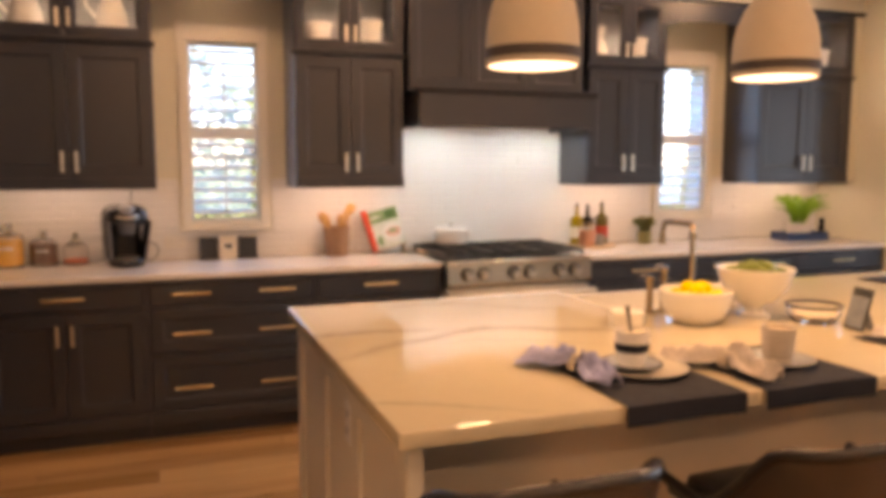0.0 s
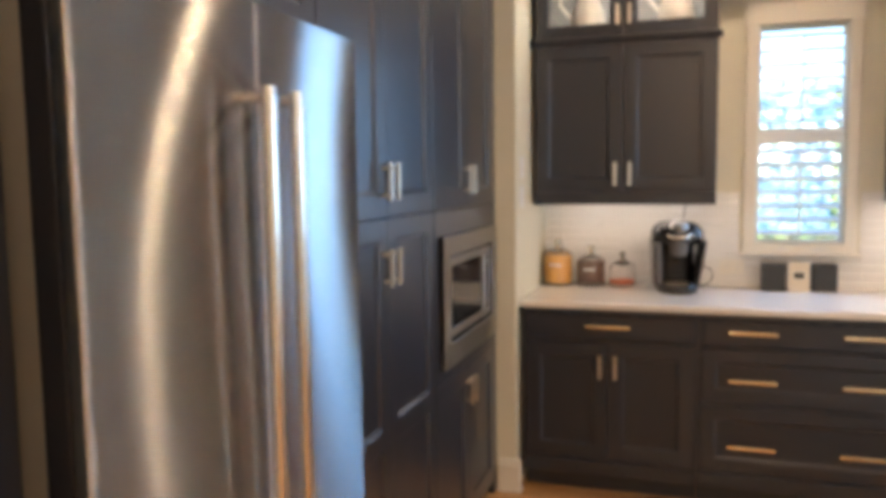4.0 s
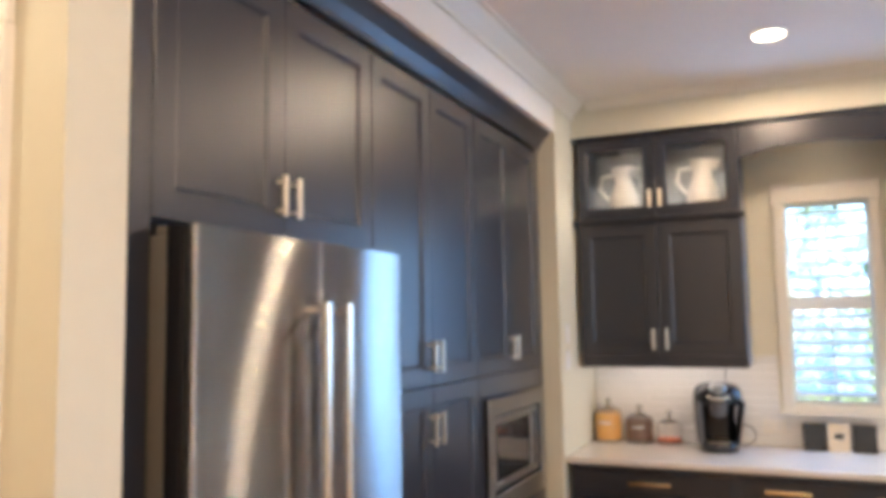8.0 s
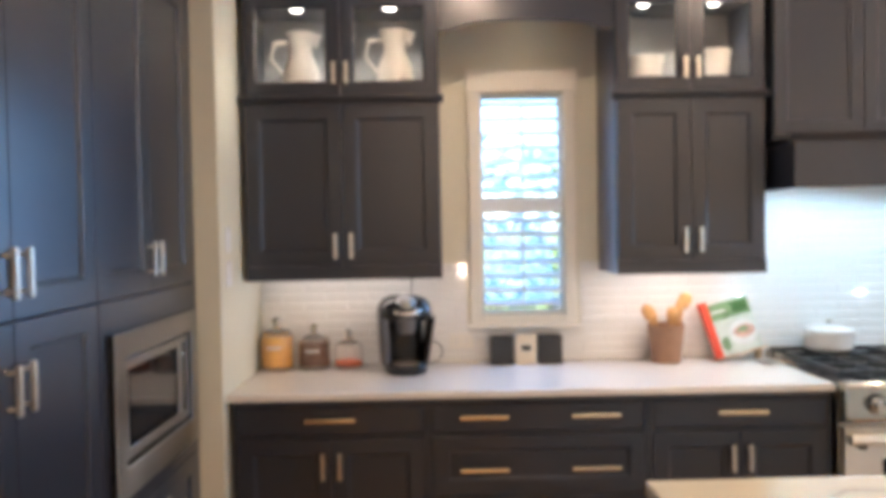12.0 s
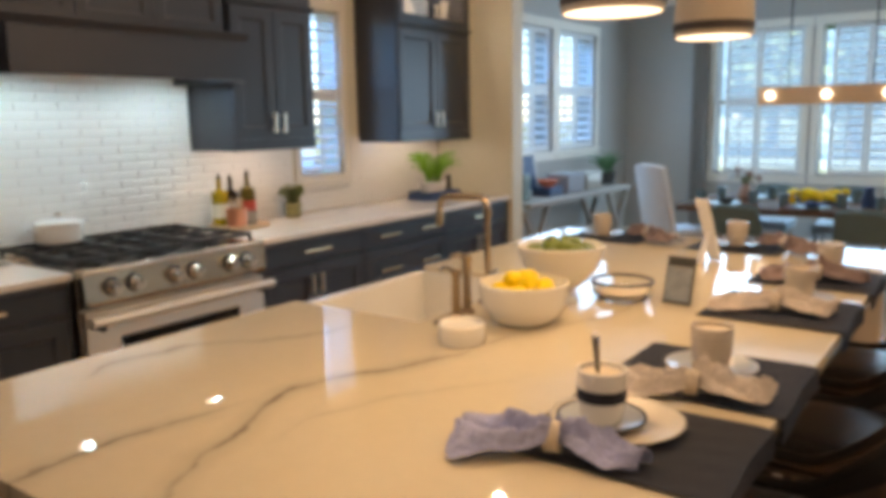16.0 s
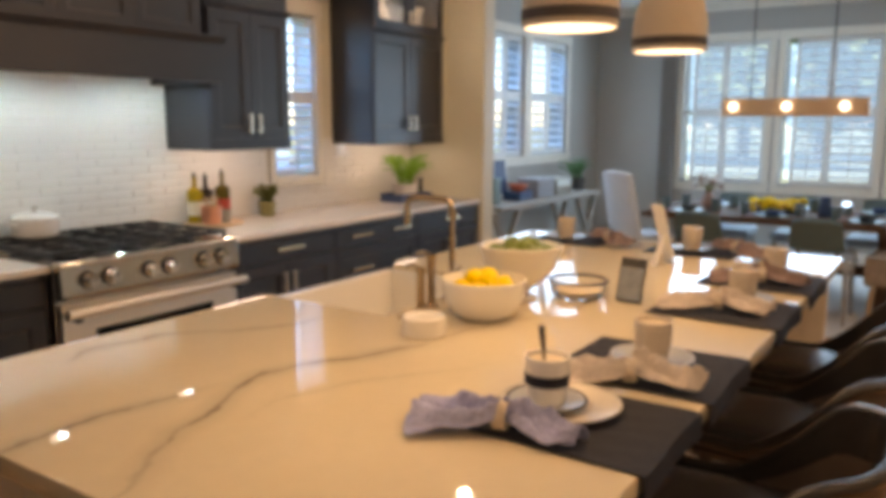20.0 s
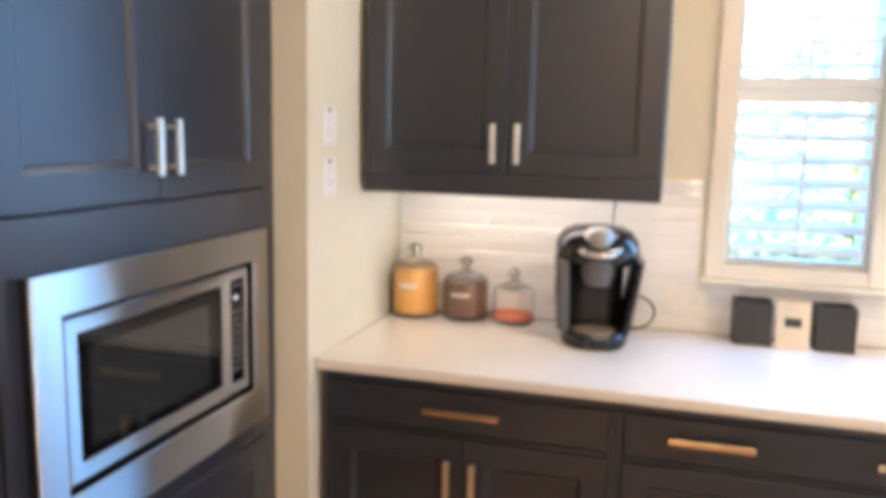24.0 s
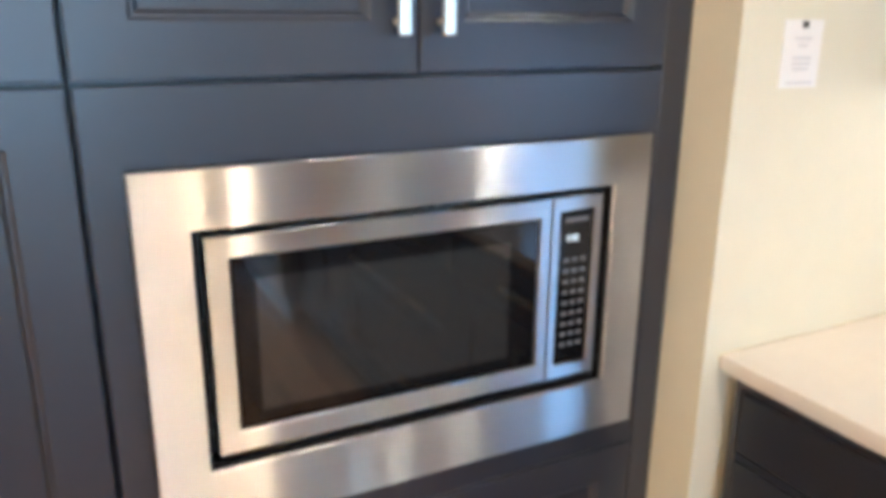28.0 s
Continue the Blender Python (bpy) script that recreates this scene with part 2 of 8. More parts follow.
def wood(name, dark, light, rough=0.35, rand=0.8, grain=(1.2, 14, 14), bump=0.15, knots=0.0):
    """Planks: each takes its own tone from Object Info, with long grain along x."""
    m = bpy.data.materials.new(name)
    m.use_nodes = True
    nt, nd = m.node_tree, m.node_tree.nodes
    b = nd["Principled BSDF"]
    b.inputs["Roughness"].default_value = rough
    tc = nd.new("ShaderNodeTexCoord")
    oi = nd.new("ShaderNodeObjectInfo")
    gi = nd.new("ShaderNodeNewGeometry")
    ad = nd.new("ShaderNodeMath")
    ad.operation = "ADD"
    nt.links.new(oi.outputs["Random"], ad.inputs[0])
    nt.links.new(gi.outputs["Random Per Island"], ad.inputs[1])
    fr = nd.new("ShaderNodeMath")
    fr.operation = "FRACT"
    nt.links.new(ad.outputs[0], fr.inputs[0])
    mp = nd.new("ShaderNodeMapping")
    mp.inputs["Scale"].default_value = grain
    nt.links.new(tc.outputs["Object"], mp.inputs["Vector"])
    cb = nd.new("ShaderNodeCombineXYZ")
    mu = nd.new("ShaderNodeMath")
    mu.operation = "MULTIPLY"
    mu.inputs[1].default_value = 37
    nt.links.new(fr.outputs[0], mu.inputs[0])
    for i in range(3):
        nt.links.new(mu.outputs[0], cb.inputs[i])
    va = nd.new("ShaderNodeVectorMath")
    nt.links.new(mp.outputs["Vector"], va.inputs[0])
    nt.links.new(cb.outputs["Vector"], va.inputs[1])
    n1 = nd.new("ShaderNodeTexNoise")
    n1.inputs["Scale"].default_value, n1.inputs["Detail"].default_value, n1.inputs["Distortion"].default_value = 1.6, 7, 0.8
    nt.links.new(va.outputs["Vector"], n1.inputs["Vector"])
    sm = nd.new("ShaderNodeMath")
    sm.operation = "MULTIPLY_ADD"
    sm.inputs[1].default_value = rand
    nt.links.new(fr.outputs[0], sm.inputs[0])
    nt.links.new(n1.outputs["Fac"], sm.inputs[2])
    mr = nd.new("ShaderNodeMapRange")
    mr.inputs["From Min"].default_value, mr.inputs["From Max"].default_value = 0.3, 0.7 + rand
    nt.links.new(sm.outputs[0], mr.inputs["Value"])
    mx = nd.new("ShaderNodeMix")
    mx.data_type = "RGBA"
    nt.links.new(mr.outputs["Result"], mx.inputs["Factor"])
    mx.inputs[6].default_value, mx.inputs[7].default_value = (*dark, 1), (*light, 1)
    out = mx.outputs[2]
    if knots:
        kp, ka, vo, kr, km = (nd.new(k) for k in ("ShaderNodeMapping", "ShaderNodeVectorMath", "ShaderNodeTexVoronoi", "ShaderNodeMapRange", "ShaderNodeMix"))
        kp.inputs["Scale"].default_value = (1.5, 3.6, 3.6)
        nt.links.new(tc.outputs["Object"], kp.inputs["Vector"])
        nt.links.new(kp.outputs["Vector"], ka.inputs[0])
        nt.links.new(cb.outputs["Vector"], ka.inputs[1])
        vo.inputs["Scale"].default_value = 1.0
        nt.links.new(ka.outputs["Vector"], vo.inputs["Vector"])
        kr.inputs["From Min"].default_value, kr.inputs["From Max"].default_value = knots * 0.45, knots
        nt.links.new(vo.outputs["Distance"], kr.inputs["Value"])
        km.data_type = "RGBA"
        km.inputs[6].default_value = (dark[0] * 0.25, dark[1] * 0.25, dark[2] * 0.25, 1)
        nt.links.new(kr.outputs["Result"], km.inputs["Factor"])
        nt.links.new(out, km.inputs[7])
        out = km.outputs[2]
    nt.links.new(out, b.inputs["Base Color"])
    bp = nd.new("ShaderNodeBump")
    bp.inputs["Strength"].default_value, bp.inputs["Distance"].default_value = bump, 0.002
    nt.links.new(n1.outputs["Fac"], bp.inputs["Height"])
    nt.links.new(bp.outputs["Normal"], b.inputs["Normal"])
    return m


def brushed(name, colour, rough, aniso, turn=0.0):
    """Metal brushed level all round: fine lines, and highlights drawn out across them."""
    m = bpy.data.materials.new(name)
    m.use_nodes = True
    nt, nd = m.node_tree, m.node_tree.nodes
    nd.remove(nd["Principled BSDF"])
    g = nd.new("ShaderNodeBsdfAnisotropic")
    tg = nd.new("ShaderNodeTangent")
    tg.direction_type, tg.axis = "RADIAL", "Z"
    tc = nd.new("ShaderNodeTexCoord")
    fac = []
    for scale in ((1.5, 1.5, 420.0), (0.8, 0.8, 2.2)):
        mp = nd.new("ShaderNodeMapping")
        mp.inputs["Scale"].default_value = scale
        n = nd.new("ShaderNodeTexNoise")
        n.inputs["Scale"].default_value, n.inputs["Detail"].default_value = 1.0, 4
        nt.links.new(tc.outputs["Object"], mp.inputs["Vector"])
        nt.links.new(mp.outputs["Vector"], n.inputs["Vector"])
        fac.append(n.outputs["Fac"])
    tone = nd.new("ShaderNodeMapRange")
    tone.inputs["To Min"].default_value, tone.inputs["To Max"].default_value = 0.93, 1.07
    nt.links.new(fac[0], tone.inputs["Value"])
    sc = nd.new("ShaderNodeVectorMath")
    sc.operation = "SCALE"
    sc.inputs[0].default_value = colour
    nt.links.new(tone.outputs["Result"], sc.inputs["Scale"])
    nt.links.new(sc.outputs["Vector"], g.inputs["Color"])
    rr = nd.new("ShaderNodeMapRange")
    rr.inputs["To Min"].default_value, rr.inputs["To Max"].default_value = rough * 0.94, rough * 1.06
    nt.links.new(fac[1], rr.inputs["Value"])
    nt.links.new(rr.outputs["Result"], g.inputs["Roughness"])
    g.inputs["Anisotropy"].default_value, g.inputs["Rotation"].default_value = aniso, turn
    nt.links.new(tg.outputs["Tangent"], g.inputs["Tangent"])
    nt.links.new(g.outputs["BSDF"], nd["Material Output"].inputs["Surface"])
    return m


CAB = mat("cabinet_paint", (0.019, 0.022, 0.033), 0.36, 0, 0.05, 4.0, 0.05, 150)
CAB.node_tree.nodes["Principled BSDF"].inputs["Coat Weight"].default_value = 0.5
CAB.node_tree.nodes["Principled BSDF"].inputs["Coat Roughness"].default_value = 0.32
INNER = mat("cabinet_lining", (0.26, 0.26, 0.26), 0.4, 0, 0.03, 4.0)
WALL = mat("wall_paint", (0.70, 0.665, 0.535), 0.6, 0, 0.025, 2.0, 0.08, 220)
DINE = mat("grey_wall_paint", (0.40, 0.385, 0.355), 0.6, 0, 0.03, 2.0, 0.08, 220)
CEILM = mat("ceiling_paint", (0.89, 0.85, 0.80), 0.8, 0, 0.02, 2.0, 0.1, 160)
TRIM = mat("trim_paint", (0.80, 0.76, 0.67), 0.35, 0, 0.02, 3.0)
SHUT = mat("shutter_paint", (0.80, 0.82, 0.82), 0.4, 0, 0.02, 3.0)
TILE = mat("glazed_tile", (0.80, 0.785, 0.75), 0.055, 0, 0.02, 5.0, 0.09, 18, rand=0.5)
GROUT = mat("grout", (0.79, 0.77, 0.73), 0.85, 0, 0.06, 30)
QTOP = quartz("counter_quartz", (0.73, 0.69, 0.63), (0.55, 0.52, 0.48), (3, 1.3, 0), 0.16)
QISL = quartz("island_quartz", (0.64, 0.555, 0.40), (0.17, 0.15, 0.125), (0.2, 0.62, 0), 0.03, [
    (0.014, [(1.25, -2.235, 0.9), (1.49, -2.219, 1.0), (1.63, -2.239, 0.9), (1.76, -2.262, 0.25), (1.90, -2.24, 0.0)]),
    (0.017, [(1.30, -2.56, 0.3), (1.45, -2.489, 0.8), (1.556, -2.415, 1.0), (1.662, -2.382, 1.0), (1.836, -2.298, 1.0), (1.99, -2.313, 1.0), (2.105, -2.387, 0.9), (2.24, -2.437, 0.8), (2.55, -2.50, 0.35), (2.9, -2.62, 0.5), (3.3, -2.60, 0.2)]),
    (0.013, [(1.66, -1.86, 0.0), (1.78, -1.79, 0.8), (1.90, -1.80, 0.9), (2.0, -1.83, 0.7), (2.10, -1.93, 0.6), (2.25, -2.02, 0.5), (2.42, -2.05, 0.0)]),
    (0.010, [(1.28, -2.99, 0.3), (1.42, -3.03, 0.6), (1.60, -3.12, 0.35), (1.72, -3.2, 0.0)]),
    (0.011, [(1.62, -2.47, 0.0), (1.85, -2.46, 0.35), (2.05, -2.56, 0.3), (2.3, -2.70, 0.0)])])
ISLP = mat("island_paint", (0.72, 0.66, 0.56), 0.4, 0, 0.03, 3.0)
STEEL = brushed("stainless_steel", (0.43, 0.425, 0.415), 0.27, 0.86)
STEELH = brushed("stainless_steel_trim", (0.54, 0.535, 0.53), 0.29, 0.86)
RSTEEL = brushed("cooker_steel", (0.66, 0.65, 0.62), 0.30, 0.70)
OVENS = mat("oven_steel", (0.95, 0.91, 0.84), 0.36, 1.0, 0.03, 4, stretch=(1, 1, 14))
PANELS = mat("panel_steel", (0.56, 0.52, 0.44), 0.13, 1.0, 0.05, 9, 0.05, 30)
CHROME = mat("polished_metal", (0.75, 0.72, 0.66), 0.10, 1.0, 0.02, 8)
NICKEL = mat("brushed_nickel", (0.80, 0.72, 0.58), 0.22, 1.0, 0.04, 12)
FRH = mat("handle_steel", (0.76, 0.73, 0.68), 0.20, 1.0, 0.03, 12)
NICKH = brushed("brushed_nickel_bar", (0.78, 0.65, 0.46), 0.20, 0.45)
NICKV = brushed("brushed_nickel_upright", (0.80, 0.74, 0.63), 0.36, 0.60, 0.25)
BRASS = mat("warm_metal", (0.46, 0.36, 0.25), 0.25, 1.0, 0.04, 12)
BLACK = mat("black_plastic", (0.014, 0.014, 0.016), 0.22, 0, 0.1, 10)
SCREENM = mat("dark_mesh_screen", (0.020, 0.021, 0.022), 0.05, 0, 0.10, 40, spec=0.9)
OVENG = mat("oven_glass", (0.006, 0.005, 0.005), 0.06, 0, 0.05, 3, spec=0.2)
POTTAN = mat("tan_pottery", (0.33, 0.20, 0.15), 0.6, 0, 0.2, 20, 0.3, 60)
SMOKE = mat("smoky_glass_ware", (0.13, 0.19, 0.21), 0.12, 0, 0.1, 12)
SPOONS = mat("spoon_steel", (0.20, 0.18, 0.16), 0.28, 1.0, 0.05, 20)
CUPD = mat("cup_relief", (0.27, 0.22, 0.17), 0.6, 0, 0.25, 90, 0.5, 160)
MOSS = mat("mossy_pot", (0.26, 0.24, 0.10), 0.8, 0, 0.35, 25, 0.6, 60)
BGLASS = mat("black_glass", (0.005, 0.005, 0.006), 0.03, 0, 0.05, 3, spec=0.35)
IRON = mat("cast_iron", (0.020, 0.021, 0.023), 0.45, 0, 0.2, 40, 0.3, 120)
SIDE = mat("grey_metal_side", (0.34, 0.31, 0.26), 0.35, 0.4, 0.05, 5)
PLANK = wood("oak_plank", (0.33, 0.165, 0.058), (0.78, 0.46, 0.21), 0.19, 0.85, knots=0.075)
TABLEW = wood("dark_table_wood", (0.085, 0.050, 0.032), (0.16, 0.10, 0.065), 0.65)
TABLEW.node_tree.nodes["Principled BSDF"].inputs["Specular IOR Level"].default_value = 0.05
PALEW = wood("pale_wood", (0.42, 0.27, 0.14), (0.58, 0.40, 0.23), 0.5)
LAMPW = wood("lamp_wood", (0.56, 0.38, 0.22), (0.70, 0.50, 0.31), 0.5)
GREYW = wood("grey_wood", (0.24, 0.21, 0.18), (0.40, 0.36, 0.31), 0.5)
RUG = mat("pale_carpet", (0.62, 0.60, 0.56), 0.95, 0, 0.15, 30, 0.8, 300)
LEATHER = mat("dark_leather", (0.024, 0.022, 0.022), 0.25, 0, 0.15, 14, 0.25, 160)
TAUPE = mat("brown_leather", (0.052, 0.039, 0.032), 0.34, 0, 0.15, 14, 0.25, 160)
LEGM = mat("dark_wood_leg", (0.035, 0.028, 0.024), 0.35, 0, 0.15, 20)
CUPC = mat("cup_glaze", (0.60, 0.53, 0.44), 0.22, 0, 0.05, 14)
PLATEC = mat("plate_glaze", (0.62, 0.56, 0.46), 0.18, 0, 0.08, 30, 0.5, 45)
PLATEG = mat("grey_plate_glaze", (0.42, 0.44, 0.46), 0.15, 0, 0.10, 20)
CERAM = mat("white_ceramic", (0.80, 0.77, 0.71), 0.15, 0, 0.02, 8)
SHADE = mat("linen_shade", (0.60, 0.52, 0.40), 0.8, 0, 0.05, 20, 0.4, 260)
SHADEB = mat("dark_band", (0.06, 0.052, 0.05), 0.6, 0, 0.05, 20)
NAVY = mat("navy_linen", (0.011, 0.013, 0.023), 0.85, 0, 0.12, 30, 0.5, 400)
LILAC = mat("lilac_linen", (0.34, 0.36, 0.56), 0.85, 0, 0.30, 14, 0.5, 200)
PLUM = mat("plum_linen", (0.23, 0.17, 0.165), 0.85, 0, 0.30, 18, 0.5, 200)
TAUPEL = mat("taupe_linen", (0.56, 0.50, 0.45), 0.85, 0, 0.28, 18, 0.5, 200)
LEMON = mat("lemon_peel", (0.84, 0.60, 0.004), 0.55, 0, 0.10, 10, 0.4, 90, spec=0.2)
GREENF = mat("green_fruit", (0.13, 0.17, 0.02), 0.40, 0, 0.2, 14, 0.3, 90)
LEAF = mat("fern_leaf", (0.24, 0.46, 0.035), 0.5, 0, 0.35, 8, rand=0.3)
LEAFD = mat("dark_leaf", (0.04, 0.13, 0.03), 0.5, 0, 0.3, 8)
OLIVE = mat("olive_leaf", (0.22, 0.24, 0.08), 0.5, 0, 0.3, 8)
TREE = mat("tree_leaf", (0.14, 0.19, 0.05), 0.6, 0, 0.4, 3, rand=0.3)
BARK = mat("bark", (0.12, 0.085, 0.06), 0.9, 0, 0.3, 8, 0.6, 20)
ROAD = mat("asphalt", (0.075, 0.075, 0.085), 0.9, 0, 0.12, 1.5, 0.4, 60)
LAWN = mat("lawn", (0.25, 0.28, 0.17), 0.9, 0, 0.3, 0.8, 0.4, 20)
BLUEP = mat("blue_paint", (0.028, 0.062, 0.16), 0.5, 0, 0.08, 8)
BLUEG = mat("blue_grey_print", (0.24, 0.27, 0.32), 0.35, 0, 0.5, 26)
TANK = mat("smoky_plastic", (0.10, 0.10, 0.105), 0.12, 0, 0.1, 8)
PAPER = mat("paper", (0.80, 0.79, 0.78), 0.7, 0, 0.02, 12)
FAINT = mat("faint_print", (0.52, 0.52, 0.54), 0.7, 0, 0.05, 12)
INK = mat("grey_ink", (0.30, 0.30, 0.32), 0.7, 0, 0.05, 12)
CREAM = mat("cream_paper", (0.72, 0.62, 0.46), 0.7, 0, 0.06, 12)
SLATE = mat("dark_slate", (0.035, 0.035, 0.032), 0.6, 0, 0.2, 14)
TERRA = mat("woven_crock", (0.36, 0.20, 0.115), 0.7, 0, 0.2, 24, 0.6, 90)
COPPER = mat("copper", (0.72, 0.33, 0.20), 0.30, 1.0, 0.08, 12)
REDC = mat("red_cloth", (0.70, 0.07, 0.03), 0.5, 0, 0.05, 10)
COVER = mat("printed_cover", (0.55, 0.62, 0.56), 0.3, 0, 0.35, 16)
COVERG = mat("printed_green", (0.16, 0.28, 0.13), 0.3, 0, 0.6, 24)
PLATEP = mat("printed_plate", (0.66, 0.69, 0.68), 0.3, 0, 0.3, 20)
SPOONW = mat("honey_wood", (0.62, 0.34, 0.12), 0.45, 0, 0.2, 20, 0.1, 60)
COVERP = mat("printed_pink", (0.55, 0.34, 0.26), 0.3, 0, 0.7, 30)
HONEY = mat("golden_pasta", (0.62, 0.33, 0.06), 0.6, 0, 0.25, 60, 0.5, 100)
COFFEEB = mat("cocoa_powder", (0.15, 0.075, 0.048), 0.5, 0, 0.4, 70, 0.8, 120)
CORAL = mat("coral_sweets", (0.72, 0.20, 0.10), 0.5, 0, 0.3, 60, 0.6, 90)
OILG = mat("olive_oil", (0.36, 0.24, 0.012), 0.12, 0, 0.1, 10)
OILD = mat("dark_bottle", (0.030, 0.020, 0.014), 0.10, 0, 0.1, 10)
OILR = mat("amber_bottle", (0.13, 0.10, 0.02), 0.12, 0, 0.2, 10)
REDL = mat("red_label", (0.55, 0.06, 0.03), 0.5, 0, 0.1, 12)
SEATB = mat("pale_blue_cloth", (0.40, 0.46, 0.50), 0.8, 0, 0.1, 14, 0.4, 200)
SLIP = mat("slip_cover_cloth", (0.70, 0.70, 0.71), 0.9, 0, 0.06, 14, 0.5, 200)
WICKER = mat("pale_wicker", (0.50, 0.43, 0.35), 0.7, 0, 0.3, 50, 0.8, 90)
CURT = mat("grey_curtain", (0.24, 0.22, 0.20), 0.9, 0, 0.1, 12, 0.3, 90)
FUR = mat("brown_fur", (0.29, 0.23, 0.18), 0.95, 0, 0.45, 30, 0.9, 120)
TEALD = mat("dark_teal_cloth", (0.10, 0.145, 0.145), 0.8, 0, 0.1, 14, 0.4, 200)
TEAL = mat("teal_glass_ware", (0.20, 0.30, 0.31), 0.35, 0, 0.1, 10)
GLASS = glass("clear_glass")
# see-through grey-blue sheet: dimming and haze of the outdoor view put into a material
SCREEN = bpy.data.materials.new("haze_mesh")
SCREEN.use_nodes = True
_n = SCREEN.node_tree.nodes
_t, _x = _n.new("ShaderNodeBsdfTransparent"), _n.new("ShaderNodeMixShader")
_n["Principled BSDF"].inputs["Base Color"].default_value = (0.16, 0.18, 0.22, 1)
_x.inputs["Fac"].default_value = 0.22
SCREEN.node_tree.links.new(_t.outputs[0], _x.inputs[1])
SCREEN.node_tree.links.new(_n["Principled BSDF"].outputs[0], _x.inputs[2])
SCREEN.node_tree.links.new(_x.outputs[0], _n["Material Output"].inputs["Surface"])
PANE = glass("window_glass", (1, 1, 1), 0.0, 1.02)
CANL = emit("downlight_glow", (1.0, 0.80, 0.58), 3.5)
BULB = emit("bulb_glow", (1.0, 0.82, 0.62), 1.6)
PEND = emit("pendant_diffuser", (1.0, 0.78, 0.52), 1.2)
STRIPE = emit("led_strip", (1.0, 0.80, 0.66), 3.5)
PUCK = emit("puck_light", (1.0, 0.85, 0.65), 5.0)
CLOCK = emit("display_digits", (0.75, 0.90, 1.0), 0.04)
KEYM = mat("dim_key_print", (0.13, 0.13, 0.14), 0.5, 0, 0.05, 12)
GREENL = emit("green_led", (0.15, 0.9, 0.3), 0.3)

# ---- mesh helpers ----
def box(bm, x0, x1, y0, y1, z0, z1, bevel=0.0, seg=2):
    """A box, with rounded edges where bevel is given."""
    vs = [bm.verts.new((x, y, z)) for x in (x0, x1) for y in (y0, y1) for z in (z0, z1)]
    fs = [bm.faces.new([vs[i] for i in q]) for q in ((0, 1, 3, 2), (4, 6, 7, 5), (0, 4, 5, 1), (2, 3, 7, 6), (0, 2, 6, 4), (1, 5, 7, 3))]
    if bevel:
        bmesh.ops.bevel(bm, geom=list({e for f in fs for e in f.edges}), offset=bevel, segments=seg, profile=0.6, affect="EDGES")
    return bm


def lathe(bm, profile, seg=24, cx=0.0, cy=0.0, cz=0.0, sx=1.0, sy=1.0):
    """Turns a profile of (radius, height) round z; ends with radius 0 close."""
    rings = []
    for r, z in profile:
        if r <= 1e-6:
            rings.append([bm.verts.new((cx, cy, cz + z))])
        else:
            rings.append([bm.verts.new((cx + r * sx * math.cos(2 * math.pi * i / seg), cy + r * sy * math.sin(2 * math.pi * i / seg), cz + z)) for i in range(seg)])
    for a, b in zip(rings, rings[1:]):
        for i in range(seg):
            j = (i + 1) % seg
            if len(a) == 1 and len(b) > 1:
                bm.faces.new((a[0], b[j], b[i]))
            elif len(b) == 1 and len(a) > 1:
                bm.faces.new((a[i], a[j], b[0]))
            elif len(a) > 1 and len(b) > 1:
                bm.faces.new((a[i], a[j], b[j], b[i]))
    return bm


def tube(bm, pts, r, seg=10, cap=True):
    """A round bar through the points; r is one radius or one for each point."""
    pts = [Vector(p) for p in pts]
    rs = r if isinstance(r, (list, tuple)) else [r] * len(pts)
    rings = []
    for i, p in enumerate(pts):
        d = (pts[min(i + 1, len(pts) - 1)] - pts[max(i - 1, 0)]).normalized()
        u = d.orthogonal().normalized() if i == 0 else (u - d * u.dot(d)).normalized()
        v = d.cross(u)
        rings.append([bm.verts.new(p + rs[i] * (u * math.cos(2 * math.pi * k / seg) + v * math.sin(2 * math.pi * k / seg))) for k in range(seg)])
    for a, b in zip(rings, rings[1:]):
        for k in range(seg):
            bm.faces.new((a[k], a[(k + 1) % seg], b[(k + 1) % seg], b[k]))
    if cap:
        bm.faces.new(rings[0][::-1])
        bm.faces.new(rings[-1])
    return bm


def sheet(bm, fn, nu, nv):
    """A grid of quads over fn(u, v), u and v from 0 to 1."""
    g = [[bm.verts.new(fn(i / nu, j / nv)) for j in range(nv + 1)] for i in range(nu + 1)]
    for i in range(nu):
        for j in range(nv):
            bm.faces.new((g[i][j], g[i + 1][j], g[i + 1][j + 1], g[i][j + 1]))
    return bm


def thicken(bm, d):
    bmesh.ops.recalc_face_normals(bm, faces=bm.faces)
    bmesh.ops.solidify(bm, geom=list(bm.faces), thickness=d)
    return bm


def extrude_profile(bm, prof, p0, p1, side):
    """A moulding: profile of (out, up) run from p0 to p1; side is the unit way out."""
    p0, p1, side = Vector(p0), Vector(p1), Vector(side)
    ra = [bm.verts.new(p0 + side * o + Vector((0, 0, h))) for o, h in prof]
    rb = [bm.verts.new(p1 + side * o + Vector((0, 0, h))) for o, h in prof]
    n = len(prof)
    for i in range(n):
        bm.faces.new((ra[i], ra[(i + 1) % n], rb[(i + 1) % n], rb[i]))
    bm.faces.new(ra[::-1])
    bm.faces.new(rb)
    return bm


